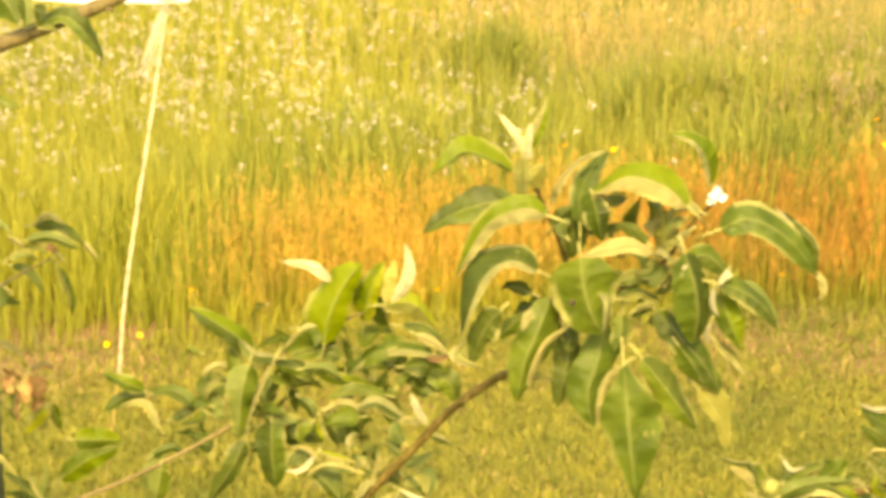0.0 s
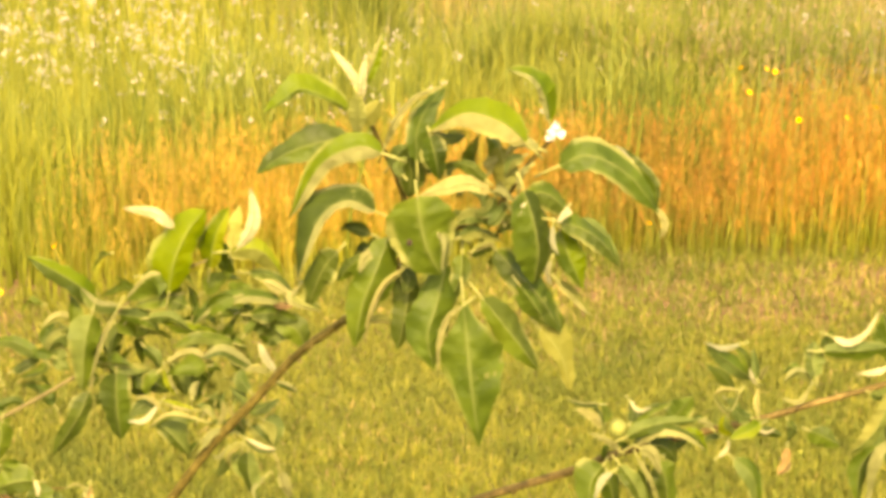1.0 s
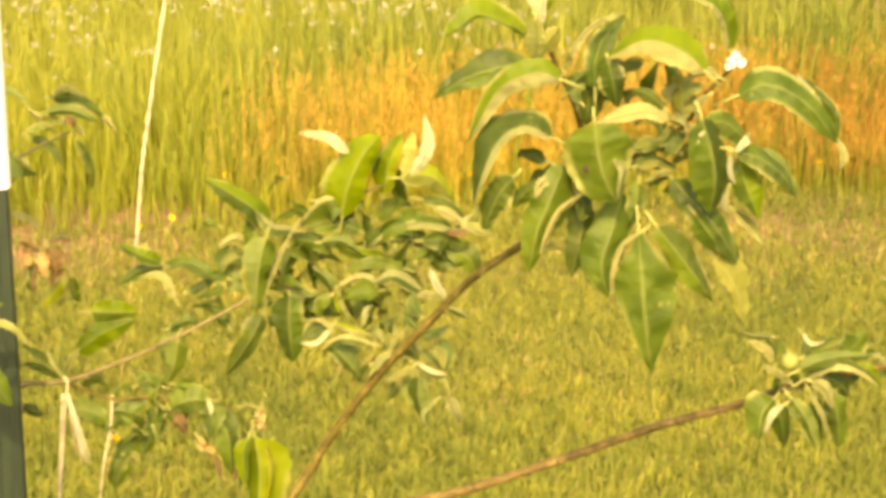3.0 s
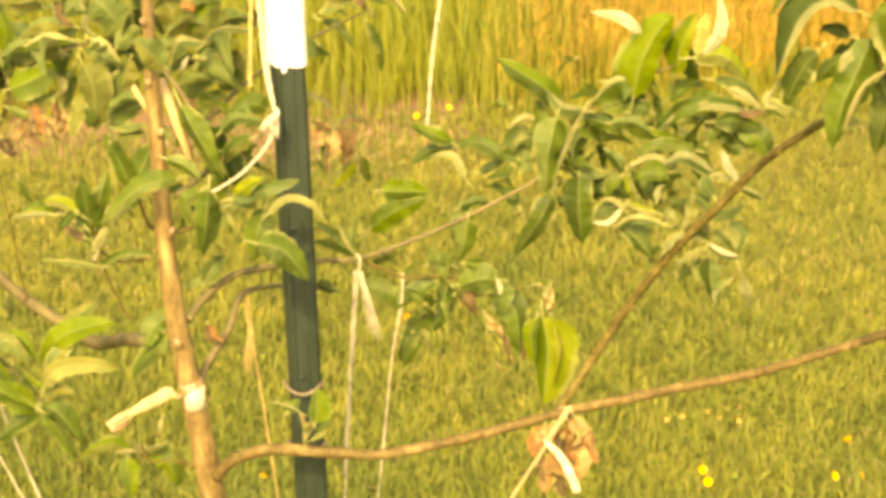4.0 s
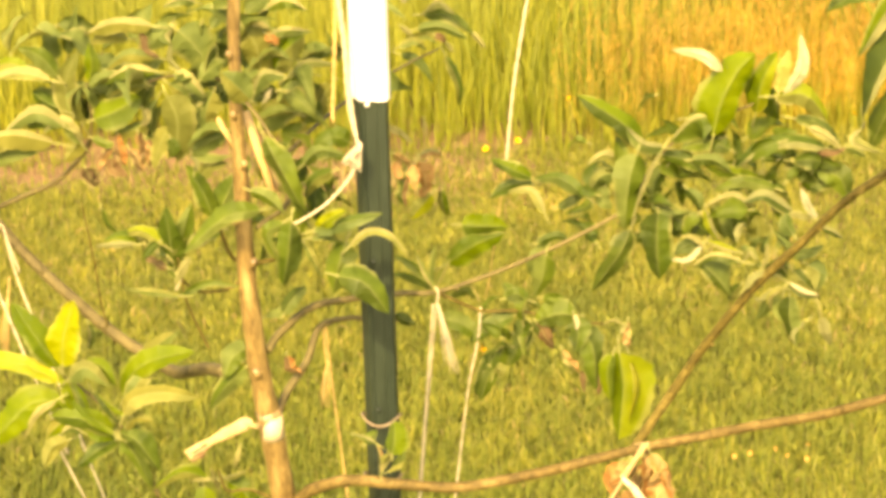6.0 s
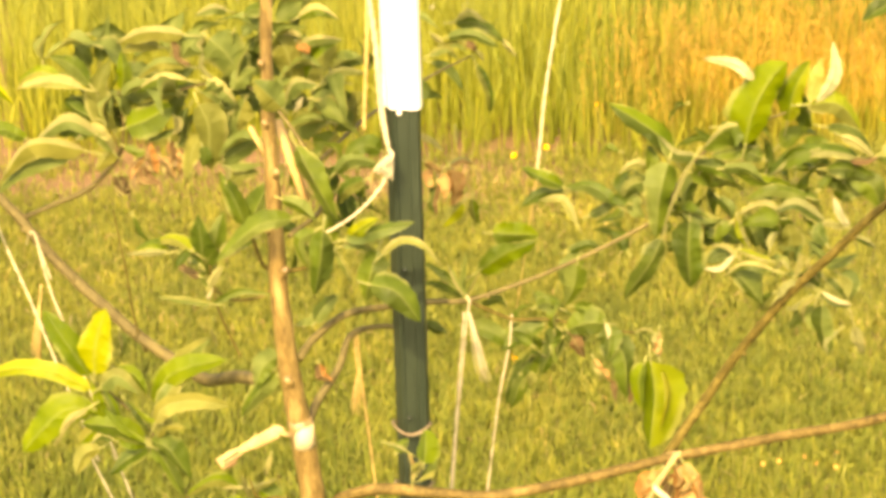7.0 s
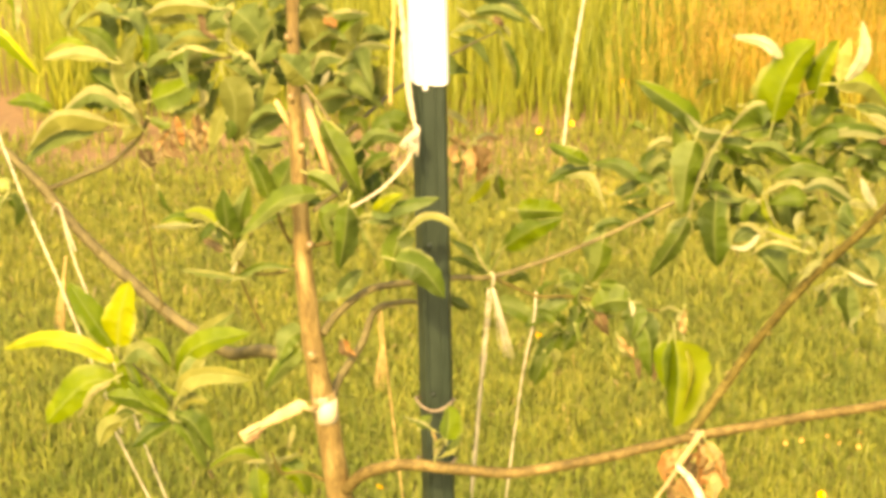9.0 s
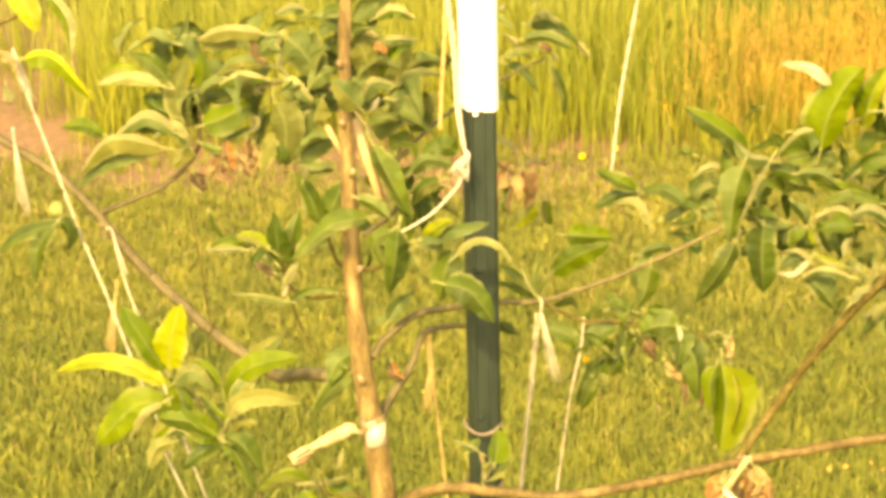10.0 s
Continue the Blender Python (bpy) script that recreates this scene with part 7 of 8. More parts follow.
blade(young_branch, [(-0.4606, 1.3935, 0.9168), (-0.4453, 1.3920, 0.9114), (-0.4299, 1.3905, 0.8848)], (0.0097, 0.0059), "gd", (-22, 6))
blade(young_branch, [(-0.4622, 1.3999, 0.9094), (-0.4495, 1.3960, 0.8963), (-0.4379, 1.3921, 0.8691)], (0.0065, 0.0065), "dg", (-30, -22))
blade(young_branch, [(-0.4655, 1.3986, 0.9080), (-0.4834, 1.4000, 0.8960), (-0.5004, 1.4014, 0.8809)], (0.0065, 0.0065), "gy", (-22, -30))
blade(young_branch, [(-0.4561, 1.3943, 0.9190), (-0.4457, 1.3900, 0.9324), (-0.4303, 1.3857, 0.9324)], (0.0043, 0.0043), "uq", (-22, 6))
blade(young_branch, [(-0.4506, 1.3834, 0.9379), (-0.4607, 1.3880, 0.9400), (-0.4767, 1.3926, 0.9515)], (0.0016, 0.0016), "bb", (-12, -22))
blade(young_branch, [(-0.4844, 1.4177, 0.9971), (-0.4829, 1.4200, 0.9865), (-0.4880, 1.4223, 0.9732)], (0.0032, 0.0024), "yp", (-12, -12))
blade(foot_spur, [(-0.3954, 1.3980, 0.8761), (-0.4128, 1.3940, 0.8833), (-0.4373, 1.3900, 0.8702)], (0.0049, 0.0059), "qb", (-30, -22))
blade(foot_spur, [(-0.3863, 1.3956, 0.8688), (-0.3872, 1.3900, 0.8828), (-0.3886, 1.3844, 0.8951)], (0.0016, 0.0016), "pp", (6, 6))
blade(foot_spur, [(-0.3804, 1.3861, 0.8833), (-0.3714, 1.3900, 0.8841), (-0.3618, 1.3939, 0.8869)], (0.0016, 0.0022), "pq", (-22, -30))
blade(foot_spur, [(-0.3816, 1.3873, 0.8826), (-0.3946, 1.3920, 0.8793), (-0.4106, 1.3967, 0.8744)], (0.0012, 0.0012), "pp", (-22, 6))
blade(foot_spur, [(-0.3788, 1.3967, 0.8766), (-0.3654, 1.3980, 0.8656), (-0.3588, 1.3993, 0.8451)], (0.0075, 0.0075), "gb", (-30, -12))
blade(foot_spur, [(-0.4003, 1.4026, 0.8673), (-0.3993, 1.4000, 0.8527), (-0.3968, 1.3974, 0.8340)], (0.0081, 0.0075), "bg", (-12, -12))
blade(foot_spur, [(-0.3771, 1.3948, 0.8817), (-0.3766, 1.3920, 0.8931), (-0.3715, 1.3892, 0.9071)], (0.0032, 0.0032), "qq", (6, -12))
blade(foot_spur, [(-0.3675, 1.3981, 0.9050), (-0.3698, 1.3960, 0.8962), (-0.3719, 1.3939, 0.8899)], (0.0016, 0.0020), "pp", (6, -12))
blade(young_branch, [(-0.4604, 1.3810, 0.9208), (-0.4808, 1.3860, 0.9343), (-0.4968, 1.3910, 0.9485)], (0.0027, 0.0027), "bb", (-12, 6))
blade(young_branch, [(-0.4942, 1.3905, 0.9363), (-0.4970, 1.3880, 0.9548), (-0.5003, 1.3855, 0.9694)], (0.0038, 0.0038), "bb", (6, -12))
blade(young_branch, [(-0.4835, 1.3912, 0.9364), (-0.4872, 1.3900, 0.9514), (-0.4929, 1.3888, 0.9633)], (0.0038, 0.0032), "yb", (-12, 6))
blade(young_branch, [(-0.4926, 1.3979, 0.9189), (-0.5012, 1.3940, 0.9352), (-0.5101, 1.3901, 0.9474)], (0.0032, 0.0032), "bb", (-22, -22))
blade(young_branch, [(-0.4959, 1.3984, 0.9244), (-0.5077, 1.3960, 0.9221), (-0.5194, 1.3936, 0.9110)], (0.0070, 0.0070), "bq", (-12, -30), form="broad")
# shoot at the edge of the tree
blade(edge_branch, [(-0.6237, 1.4673, 1.2560), (-0.6097, 1.4620, 1.2430), (-0.6018, 1.4567, 1.2231)], (0.0104, 0.0104), "Vw", (6, 6), form="broad")
blade(edge_branch, [(-0.5954, 1.4681, 1.2517), (-0.5775, 1.4640, 1.2285), (-0.5783, 1.4599, 1.2000)], (0.0054, 0.0057), "pb", (-5, -25))
blade(edge_branch, [(-0.6162, 1.4589, 1.2006), (-0.5902, 1.4600, 1.1998), (-0.5648, 1.4611, 1.1671)], (0.0047, 0.0094), "wb", (-25, -5))
blade(edge_branch, [(-0.6031, 1.4641, 1.0633), (-0.6318, 1.4640, 1.0523), (-0.6607, 1.4639, 1.0352)], (0.0063, 0.0073), "gd", (6, -30))
blade(edge_branch, [(-0.6073, 1.4596, 1.0621), (-0.6237, 1.4640, 1.0403), (-0.6320, 1.4684, 1.0076)], (0.0057, 0.0063), "gy", (6, 6))
blade(edge_branch, [(-0.6002, 1.4631, 1.0687), (-0.5969, 1.4680, 1.0542), (-0.6035, 1.4729, 1.0364)], (0.0068, 0.0073), "dg", (-30, -22))
blade(edge_branch, [(-0.6361, 1.4651, 1.1773), (-0.6356, 1.4660, 1.1655), (-0.6333, 1.4669, 1.1606)], (0.0042, 0.0042), "pp", (-22, -22))
blade(edge_branch, [(-0.6403, 1.4720, 1.2027), (-0.6297, 1.4660, 1.1955), (-0.6236, 1.4600, 1.1883)], (0.0042, 0.0036), "TT", (-30, -22))
# lower shoot towards the viewer
blade(low_branch, [(0.2665, 1.2167, 1.1460), (0.2541, 1.2120, 1.1484), (0.2428, 1.2073, 1.1542)], (0.0017, 0.0014), "dp", (-12, -22))
blade(low_branch, [(0.2673, 1.2104, 1.1328), (0.2594, 1.2080, 1.1426), (0.2487, 1.2056, 1.1482)], (0.0031, 0.0028), "pp", (-12, 6))
blade(low_branch, [(0.2677, 1.2100, 1.1306), (0.2663, 1.2120, 1.1387), (0.2617, 1.2140, 1.1480)], (0.0022, 0.0017), "dd", (-22, -12))
blade(low_branch, [(0.2789, 1.2113, 1.1164), (0.2708, 1.2100, 1.1239), (0.2588, 1.2087, 1.1304)], (0.0021, 0.0021), "pp", (-12, 6))
blade(low_branch, [(0.2848, 1.2083, 1.1365), (0.2867, 1.2120, 1.1438), (0.2850, 1.2157, 1.1508)], (0.0030, 0.0030), "dd", (-22, 6))
blade(low_branch, [(0.2847, 1.2139, 1.1496), (0.2899, 1.2100, 1.1441), (0.2973, 1.2061, 1.1475)], (0.0010, 0.0014), "WW", (-30, 6))
blade(low_branch, [(0.2829, 1.2093, 1.1346), (0.2976, 1.2120, 1.1426), (0.3115, 1.2147, 1.1464)], (0.0030, 0.0035), "dg", (-30, -12))
blade(low_branch, [(0.2816, 1.2048, 1.1281), (0.3008, 1.2080, 1.1349), (0.3298, 1.2112, 1.1348)], (0.0052, 0.0052), "yd", (-20, -5))
blade(low_branch, [(0.3106, 1.2195, 1.1308), (0.3185, 1.2160, 1.1410), (0.3250, 1.2125, 1.1507)], (0.0069, 0.0078), "gg", (-22, -12))
blade(low_branch, [(0.2868, 1.2113, 1.1188), (0.3027, 1.2078, 1.1303), (0.3184, 1.2042, 1.1286), (0.3326, 1.2007, 1.1191)], (0.0039, 0.0038), "dp", (-30, 15))
blade(low_branch, [(0.3180, 1.2107, 1.1277), (0.3281, 1.2140, 1.1239), (0.3376, 1.2173, 1.1103)], (0.0035, 0.0035), "bg", (-12, 6))
blade(low_branch, [(0.2991, 1.2177, 1.1183), (0.3115, 1.2200, 1.1120), (0.3188, 1.2223, 1.1016)], (0.0061, 0.0061), "dd", (-12, -22))
blade(low_branch, [(0.2905, 1.2041, 1.1207), (0.2990, 1.2040, 1.1158), (0.3050, 1.2039, 1.1019)], (0.0038, 0.0038), "pp", (-22, -30))
blade(low_branch, [(0.2707, 1.2198, 1.1026), (0.2619, 1.2140, 1.0950), (0.2593, 1.2082, 1.0788)], (0.0086, 0.0112), "gg", (-12, -30))
blade(low_branch, [(0.2743, 1.2089, 1.1023), (0.2681, 1.2080, 1.0975), (0.2629, 1.2071, 1.0831)], (0.0021, 0.0021), "WW", (-12, 6))
blade(low_branch, [(0.2725, 1.2126, 1.0983), (0.2758, 1.2160, 1.0855), (0.2792, 1.2194, 1.0678)], (0.0061, 0.0061), "dg", (-30, -30))
blade(low_branch, [(0.2796, 1.2128, 1.1059), (0.2895, 1.2120, 1.0908), (0.2975, 1.2112, 1.0710)], (0.0052, 0.0056), "yd", (6, -22))
blade(low_branch, [(0.2911, 1.2093, 1.1109), (0.2976, 1.2100, 1.0994), (0.3066, 1.2107, 1.0788)], (0.0014, 0.0014), "pp", (6, 6))
blade(low_branch, [(0.3051, 1.2142, 1.1058), (0.3101, 1.2160, 1.0921), (0.3138, 1.2178, 1.0671)], (0.0086, 0.0086), "gd", (-12, -22))
blade(low_branch, [(0.2973, 1.2202, 1.1026), (0.2973, 1.2180, 1.0917), (0.3031, 1.2158, 1.0726)], (0.0052, 0.0052), "dg", (-30, -22))
blade(low_branch, [(0.3543, 1.2125, 1.1858), (0.3416, 1.2100, 1.1837), (0.3295, 1.2075, 1.1896)], (0.0014, 0.0014), "WW", (-30, -22))
blade(low_branch, [(0.3643, 1.2174, 1.1594), (0.3474, 1.2140, 1.1736), (0.3315, 1.2106, 1.1853)], (0.0061, 0.0052), "yg", (-30, -30))
blade(low_branch, [(0.3616, 1.2166, 1.1663), (0.3568, 1.2160, 1.1763), (0.3508, 1.2154, 1.1836)], (0.0030, 0.0039), "gd", (6, -30))
blade(low_branch, [(0.3531, 1.2150, 1.1530), (0.3419, 1.2120, 1.1650), (0.3314, 1.2090, 1.1738)], (0.0035, 0.0043), "dd", (-22, -22))
blade(low_branch, [(0.3540, 1.2095, 1.1529), (0.3467, 1.2100, 1.1413), (0.3368, 1.2105, 1.1531)], (0.0014, 0.0017), "pd", (-22, 6))
blade(low_branch, [(0.3529, 1.2116, 1.1551), (0.3435, 1.2120, 1.1553), (0.3380, 1.2124, 1.1519)], (0.0017, 0.0014), "up", (-30, -22))
blade(low_branch, [(0.3653, 1.2103, 1.1622), (0.3643, 1.2140, 1.1711), (0.3639, 1.2177, 1.1804)], (0.0026, 0.0026), "yd", (-12, -12))
blade(low_branch, [(0.3679, 1.2167, 1.1587), (0.3692, 1.2120, 1.1660), (0.3712, 1.2073, 1.1732)], (0.0014, 0.0014), "pp", (-30, -22))
blade(low_branch, [(0.3670, 1.2155, 1.1562), (0.3624, 1.2120, 1.1632), (0.3593, 1.2085, 1.1704)], (0.0014, 0.0014), "WW", (-12, -12))
blade(low_branch, [(0.3676, 1.2107, 1.1376), (0.3665, 1.2140, 1.1459), (0.3683, 1.2173, 1.1542)], (0.0017, 0.0017), "pp", (-22, -30))
blade(low_branch, [(0.3704, 1.2115, 1.1313), (0.3589, 1.2060, 1.1282), (0.3475, 1.2005, 1.1268)], (0.0043, 0.0052), "lb", (6, 6))
blade(low_branch, [(0.3543, 1.2159, 1.1221), (0.3463, 1.2120, 1.1300), (0.3453, 1.2081, 1.1395)], (0.0039, 0.0039), "ly", (-22, -22))
blade(low_branch, [(0.3412, 1.2047, 1.1119), (0.3478, 1.2100, 1.1152), (0.3506, 1.2153, 1.1194)], (0.0014, 0.0014), "WW", (-12, -12))
blade(low_branch, [(0.3389, 1.2113, 1.1286), (0.3345, 1.2120, 1.1331), (0.3265, 1.2127, 1.1343)], (0.0017, 0.0017), "pp", (-22, -22))
blade(low_branch, [(0.3681, 1.2191, 1.1210), (0.3771, 1.2160, 1.1236), (0.3849, 1.2129, 1.1215)], (0.0035, 0.0035), "dd", (-30, -30))
blade(low_branch, [(0.3674, 1.2109, 1.1282), (0.3735, 1.2120, 1.1247), (0.3799, 1.2131, 1.1263)], (0.0010, 0.0010), "WW", (-30, -22))
blade(low_branch, [(0.3648, 1.2163, 1.1333), (0.3578, 1.2180, 1.1348), (0.3535, 1.2197, 1.1401)], (0.0043, 0.0043), "yg", (-30, 6))
blade(low_branch, [(0.4022, 1.2120, 1.1587), (0.3912, 1.2100, 1.1672), (0.3816, 1.2080, 1.1607)], (0.0030, 0.0028), "up", (-30, -30))
blade(low_branch, [(0.4003, 1.2133, 1.1536), (0.3932, 1.2120, 1.1447), (0.3815, 1.2107, 1.1492)], (0.0014, 0.0014), "pp", (6, -12))
blade(low_branch, [(0.3958, 1.2153, 1.1638), (0.3908, 1.2180, 1.1667), (0.3845, 1.2207, 1.1620)], (0.0026, 0.0026), "dg", (-12, -30))
blade(low_branch, [(0.4026, 1.2080, 1.1634), (0.4011, 1.2140, 1.1718), (0.4038, 1.2200, 1.1836)], (0.0065, 0.0078), "dy", (-12, -12))
blade(low_branch, [(0.4133, 1.2130, 1.1883), (0.4220, 1.2097, 1.1851), (0.4314, 1.2063, 1.1922), (0.4386, 1.2030, 1.2084)], (0.0021, 0.0021), "WW", (6, 6))
blade(low_branch, [(0.4064, 1.2102, 1.1801), (0.4268, 1.2120, 1.1795), (0.4530, 1.2138, 1.1802)], (0.0061, 0.0065), "yg", (-30, -30))
blade(low_branch, [(0.4073, 1.2179, 1.1786), (0.4121, 1.2160, 1.1853), (0.4118, 1.2141, 1.1925)], (0.0035, 0.0035), "dd", (-30, 6))
blade(low_branch, [(0.4670, 1.2198, 1.1674), (0.4521, 1.2180, 1.1840), (0.4454, 1.2162, 1.2021)], (0.0108, 0.0095), "gd", (-22, -30))
blade(low_branch, [(0.4542, 1.2143, 1.1669), (0.4419, 1.2120, 1.1636), (0.4301, 1.2097, 1.1645)], (0.0017, 0.0017), "WW", (6, 6))
blade(low_branch, [(0.4029, 1.2155, 1.1237), (0.4132, 1.2140, 1.1188), (0.4232, 1.2125, 1.1136)], (0.0056, 0.0061), "dg", (-22, -30))
blade(low_branch, [(0.3885, 1.2146, 1.1312), (0.3925, 1.2180, 1.1237), (0.3913, 1.2214, 1.1144)], (0.0035, 0.0035), "dy", (-12, -22))
blade(low_branch, [(0.3903, 1.2191, 1.1103), (0.3882, 1.2140, 1.1039), (0.3825, 1.2089, 1.0965)], (0.0026, 0.0026), "TT", (6, -22))
blade(low_branch, [(0.3881, 1.2202, 1.1011), (0.3904, 1.2180, 1.0980), (0.3856, 1.2158, 1.0932)], (0.0030, 0.0026), "KK", (-22, -22))
blade(low_branch, [(0.4546, 1.2117, 1.1516), (0.4448, 1.2140, 1.1244), (0.4291, 1.2163, 1.1041)], (0.0061, 0.0073), "yu", (-12, 6))
blade(low_branch, [(0.4486, 1.2157, 1.1108), (0.4350, 1.2120, 1.0979), (0.4359, 1.2083, 1.0707)], (0.0095, 0.0073), "dg", (-30, 6))
blade(low_branch, [(0.4558, 1.2018, 1.1214), (0.4437, 1.2060, 1.1066), (0.4428, 1.2102, 1.0675)], (0.0035, 0.0038), "pp", (6, 6))
blade(low_branch, [(0.3544, 1.2156, 1.1057), (0.3671, 1.2160, 1.0919), (0.3717, 1.2164, 1.0654)], (0.0061, 0.0065), "gy", (6, 6))
blade(low_branch, [(0.4564, 1.2195, 1.1366), (0.4518, 1.2180, 1.1176), (0.4607, 1.2165, 1.0940)], (0.0061, 0.0078), "dy", (-30, -12))
blade(low_branch, [(0.4426, 1.2196, 1.1468), (0.4490, 1.2160, 1.1462), (0.4561, 1.2124, 1.1583)], (0.0035, 0.0035), "yd", (-22, -22))
# leaves at the first string
blade(top_branch, [(-0.2140, 1.5145, 1.3738), (-0.1950, 1.5115, 1.3784), (-0.1789, 1.5085, 1.3651), (-0.1678, 1.5055, 1.3485)], (0.0084, 0.0066), "dg", (-20, -5))
blade(top_branch, [(-0.1695, 1.5102, 1.3508), (-0.1674, 1.5080, 1.3462), (-0.1665, 1.5058, 1.3421)], (0.0017, 0.0017), "pp", (-30, -30))
blade(top_branch, [(-0.2179, 1.5119, 1.3868), (-0.2133, 1.5120, 1.3814), (-0.2147, 1.5121, 1.3701)], (0.0056, 0.0047), "dg", (-12, -22))
blade(top_branch, [(-0.2117, 1.5088, 1.3716), (-0.2053, 1.5100, 1.3721), (-0.1992, 1.5112, 1.3668)], (0.0023, 0.0023), "yu", (-12, 6))
blade(top_branch, [(-0.2496, 1.5177, 1.4034), (-0.2357, 1.5140, 1.3874), (-0.2290, 1.5103, 1.3739)], (0.0122, 0.0112), "yg", (-30, -12))
blade(top_branch, [(-0.2251, 1.5145, 1.3963), (-0.2217, 1.5100, 1.3860), (-0.2226, 1.5055, 1.3731)], (0.0066, 0.0066), "yd", (-12, -12))
blade(top_branch, [(-0.2644, 1.5207, 1.3194), (-0.2471, 1.5200, 1.3160), (-0.2324, 1.5193, 1.3087)], (0.0037, 0.0042), "gy", (-30, 6))
# dry leaves hanging behind the post and from the fork
blade(middle_branch, [(-0.2762, 1.5889, 1.1008), (-0.2645, 1.5900, 1.0964), (-0.2531, 1.5911, 1.0861)], (0.0027, 0.0027), "pp", (-12, 6))
blade(middle_branch, [(-0.2481, 1.5885, 1.0715), (-0.2444, 1.5940, 1.0541), (-0.2490, 1.5995, 1.0337)], (0.0084, 0.0079), "TD", (-22, -30))
blade(middle_branch, [(-0.2558, 1.5954, 1.0650), (-0.2530, 1.5920, 1.0575), (-0.2542, 1.5886, 1.0451)], (0.0049, 0.0044), "TT", (-22, 6))
blade(middle_branch, [(-0.2398, 1.5950, 1.0403), (-0.2482, 1.5920, 1.0303), (-0.2574, 1.5890, 1.0203)], (0.0064, 0.0069), "wq", (-30, -12))
blade(middle_branch, [(-0.2421, 1.6017, 1.0312), (-0.2398, 1.5960, 1.0260), (-0.2439, 1.5903, 1.0210)], (0.0030, 0.0030), "qq", (6, -30))
blade(middle_branch, [(-0.2621, 1.6026, 1.0544), (-0.2649, 1.5980, 1.0405), (-0.2613, 1.5934, 1.0284)], (0.0049, 0.0049), "Kd", (-12, -12))
blade(middle_branch, [(-0.2494, 1.5917, 1.0732), (-0.2390, 1.5940, 1.0780), (-0.2295, 1.5963, 1.0741)], (0.0027, 0.0035), "pT", (-22, 6))
blade(middle_branch, [(-0.2686, 1.5885, 1.0776), (-0.2621, 1.5940, 1.0715), (-0.2556, 1.5995, 1.0634)], (0.0035, 0.0035), "TT", (6, -30))
blade(middle_branch, [(-0.2660, 1.6032, 1.0671), (-0.2683, 1.5980, 1.0603), (-0.2633, 1.5928, 1.0543)], (0.0039, 0.0039), "TT", (6, 6))
blade(middle_branch, [(-0.2319, 1.5985, 1.0423), (-0.2310, 1.6000, 1.0292), (-0.2281, 1.6015, 1.0186)], (0.0044, 0.0044), "bq", (6, -12))
blade(middle_branch, [(-0.2446, 1.6018, 1.1025), (-0.2438, 1.6000, 1.0958), (-0.2431, 1.5982, 1.0882)], (0.0014, 0.0014), "pp", (6, -22))
blade(low_branch, [(-0.0495, 1.3386, 0.9414), (-0.0405, 1.3370, 0.9260), (-0.0334, 1.3354, 0.9058)], (0.0050, 0.0062), "TD", (-30, 6))
blade(low_branch, [(-0.0535, 1.3381, 0.9120), (-0.0440, 1.3330, 0.9123), (-0.0466, 1.3279, 0.8974)], (0.0066, 0.0062), "TD", (-30, 6))
blade(low_branch, [(-0.0618, 1.3409, 0.9305), (-0.0568, 1.3390, 0.9197), (-0.0547, 1.3371, 0.9013)], (0.0075, 0.0071), "DT", (-30, -30))
blade(low_branch, [(-0.0721, 1.3346, 0.9345), (-0.0776, 1.3390, 0.9190), (-0.0734, 1.3434, 0.9018)], (0.0058, 0.0058), "TD", (-30, 6))
blade(low_branch, [(-0.0664, 1.3357, 0.9359), (-0.0713, 1.3350, 0.9260), (-0.0803, 1.3343, 0.9159)], (0.0042, 0.0042), "DT", (-22, 6))
blade(low_branch, [(-0.0695, 1.3460, 0.8995), (-0.0718, 1.3430, 0.8908), (-0.0742, 1.3400, 0.8754)], (0.0071, 0.0062), "DK", (6, -12))
blade(low_branch, [(-0.0635, 1.3413, 0.8982), (-0.0612, 1.3450, 0.8853), (-0.0588, 1.3487, 0.8695)], (0.0054, 0.0050), "KK", (-12, -22))
blade(low_branch, [(-0.0700, 1.3333, 0.9140), (-0.0632, 1.3350, 0.9031), (-0.0534, 1.3367, 0.8913)], (0.0050, 0.0050), "TT", (6, -22))
blade(low_branch, [(-0.0513, 1.3425, 0.9328), (-0.0468, 1.3430, 0.9225), (-0.0492, 1.3435, 0.9091)], (0.0050, 0.0050), "KD", (-22, -12))
blade(low_branch, [(-0.0551, 1.3367, 0.9403), (-0.0527, 1.3370, 0.9302), (-0.0563, 1.3373, 0.9197)], (0.0037, 0.0033), "TD", (-12, -30))
blade(low_branch, [(-0.0595, 1.3442, 0.9037), (-0.0528, 1.3410, 0.8945), (-0.0506, 1.3378, 0.8794)], (0.0050, 0.0050), "DD", (6, -12))
blade(low_branch, [(-0.0427, 1.3301, 0.9319), (-0.0477, 1.3330, 0.9224), (-0.0518, 1.3359, 0.9160)], (0.0029, 0.0033), "TT", (-22, 6))
blade(low_branch, [(-0.0764, 1.3384, 0.9077), (-0.0723, 1.3370, 0.9016), (-0.0648, 1.3356, 0.8990)], (0.0037, 0.0037), "TT", (-22, -30))
blade(low_branch, [(-0.0582, 1.3328, 0.9277), (-0.0611, 1.3350, 0.9171), (-0.0592, 1.3372, 0.9076)], (0.0037, 0.0033), "KK", (-30, -30))

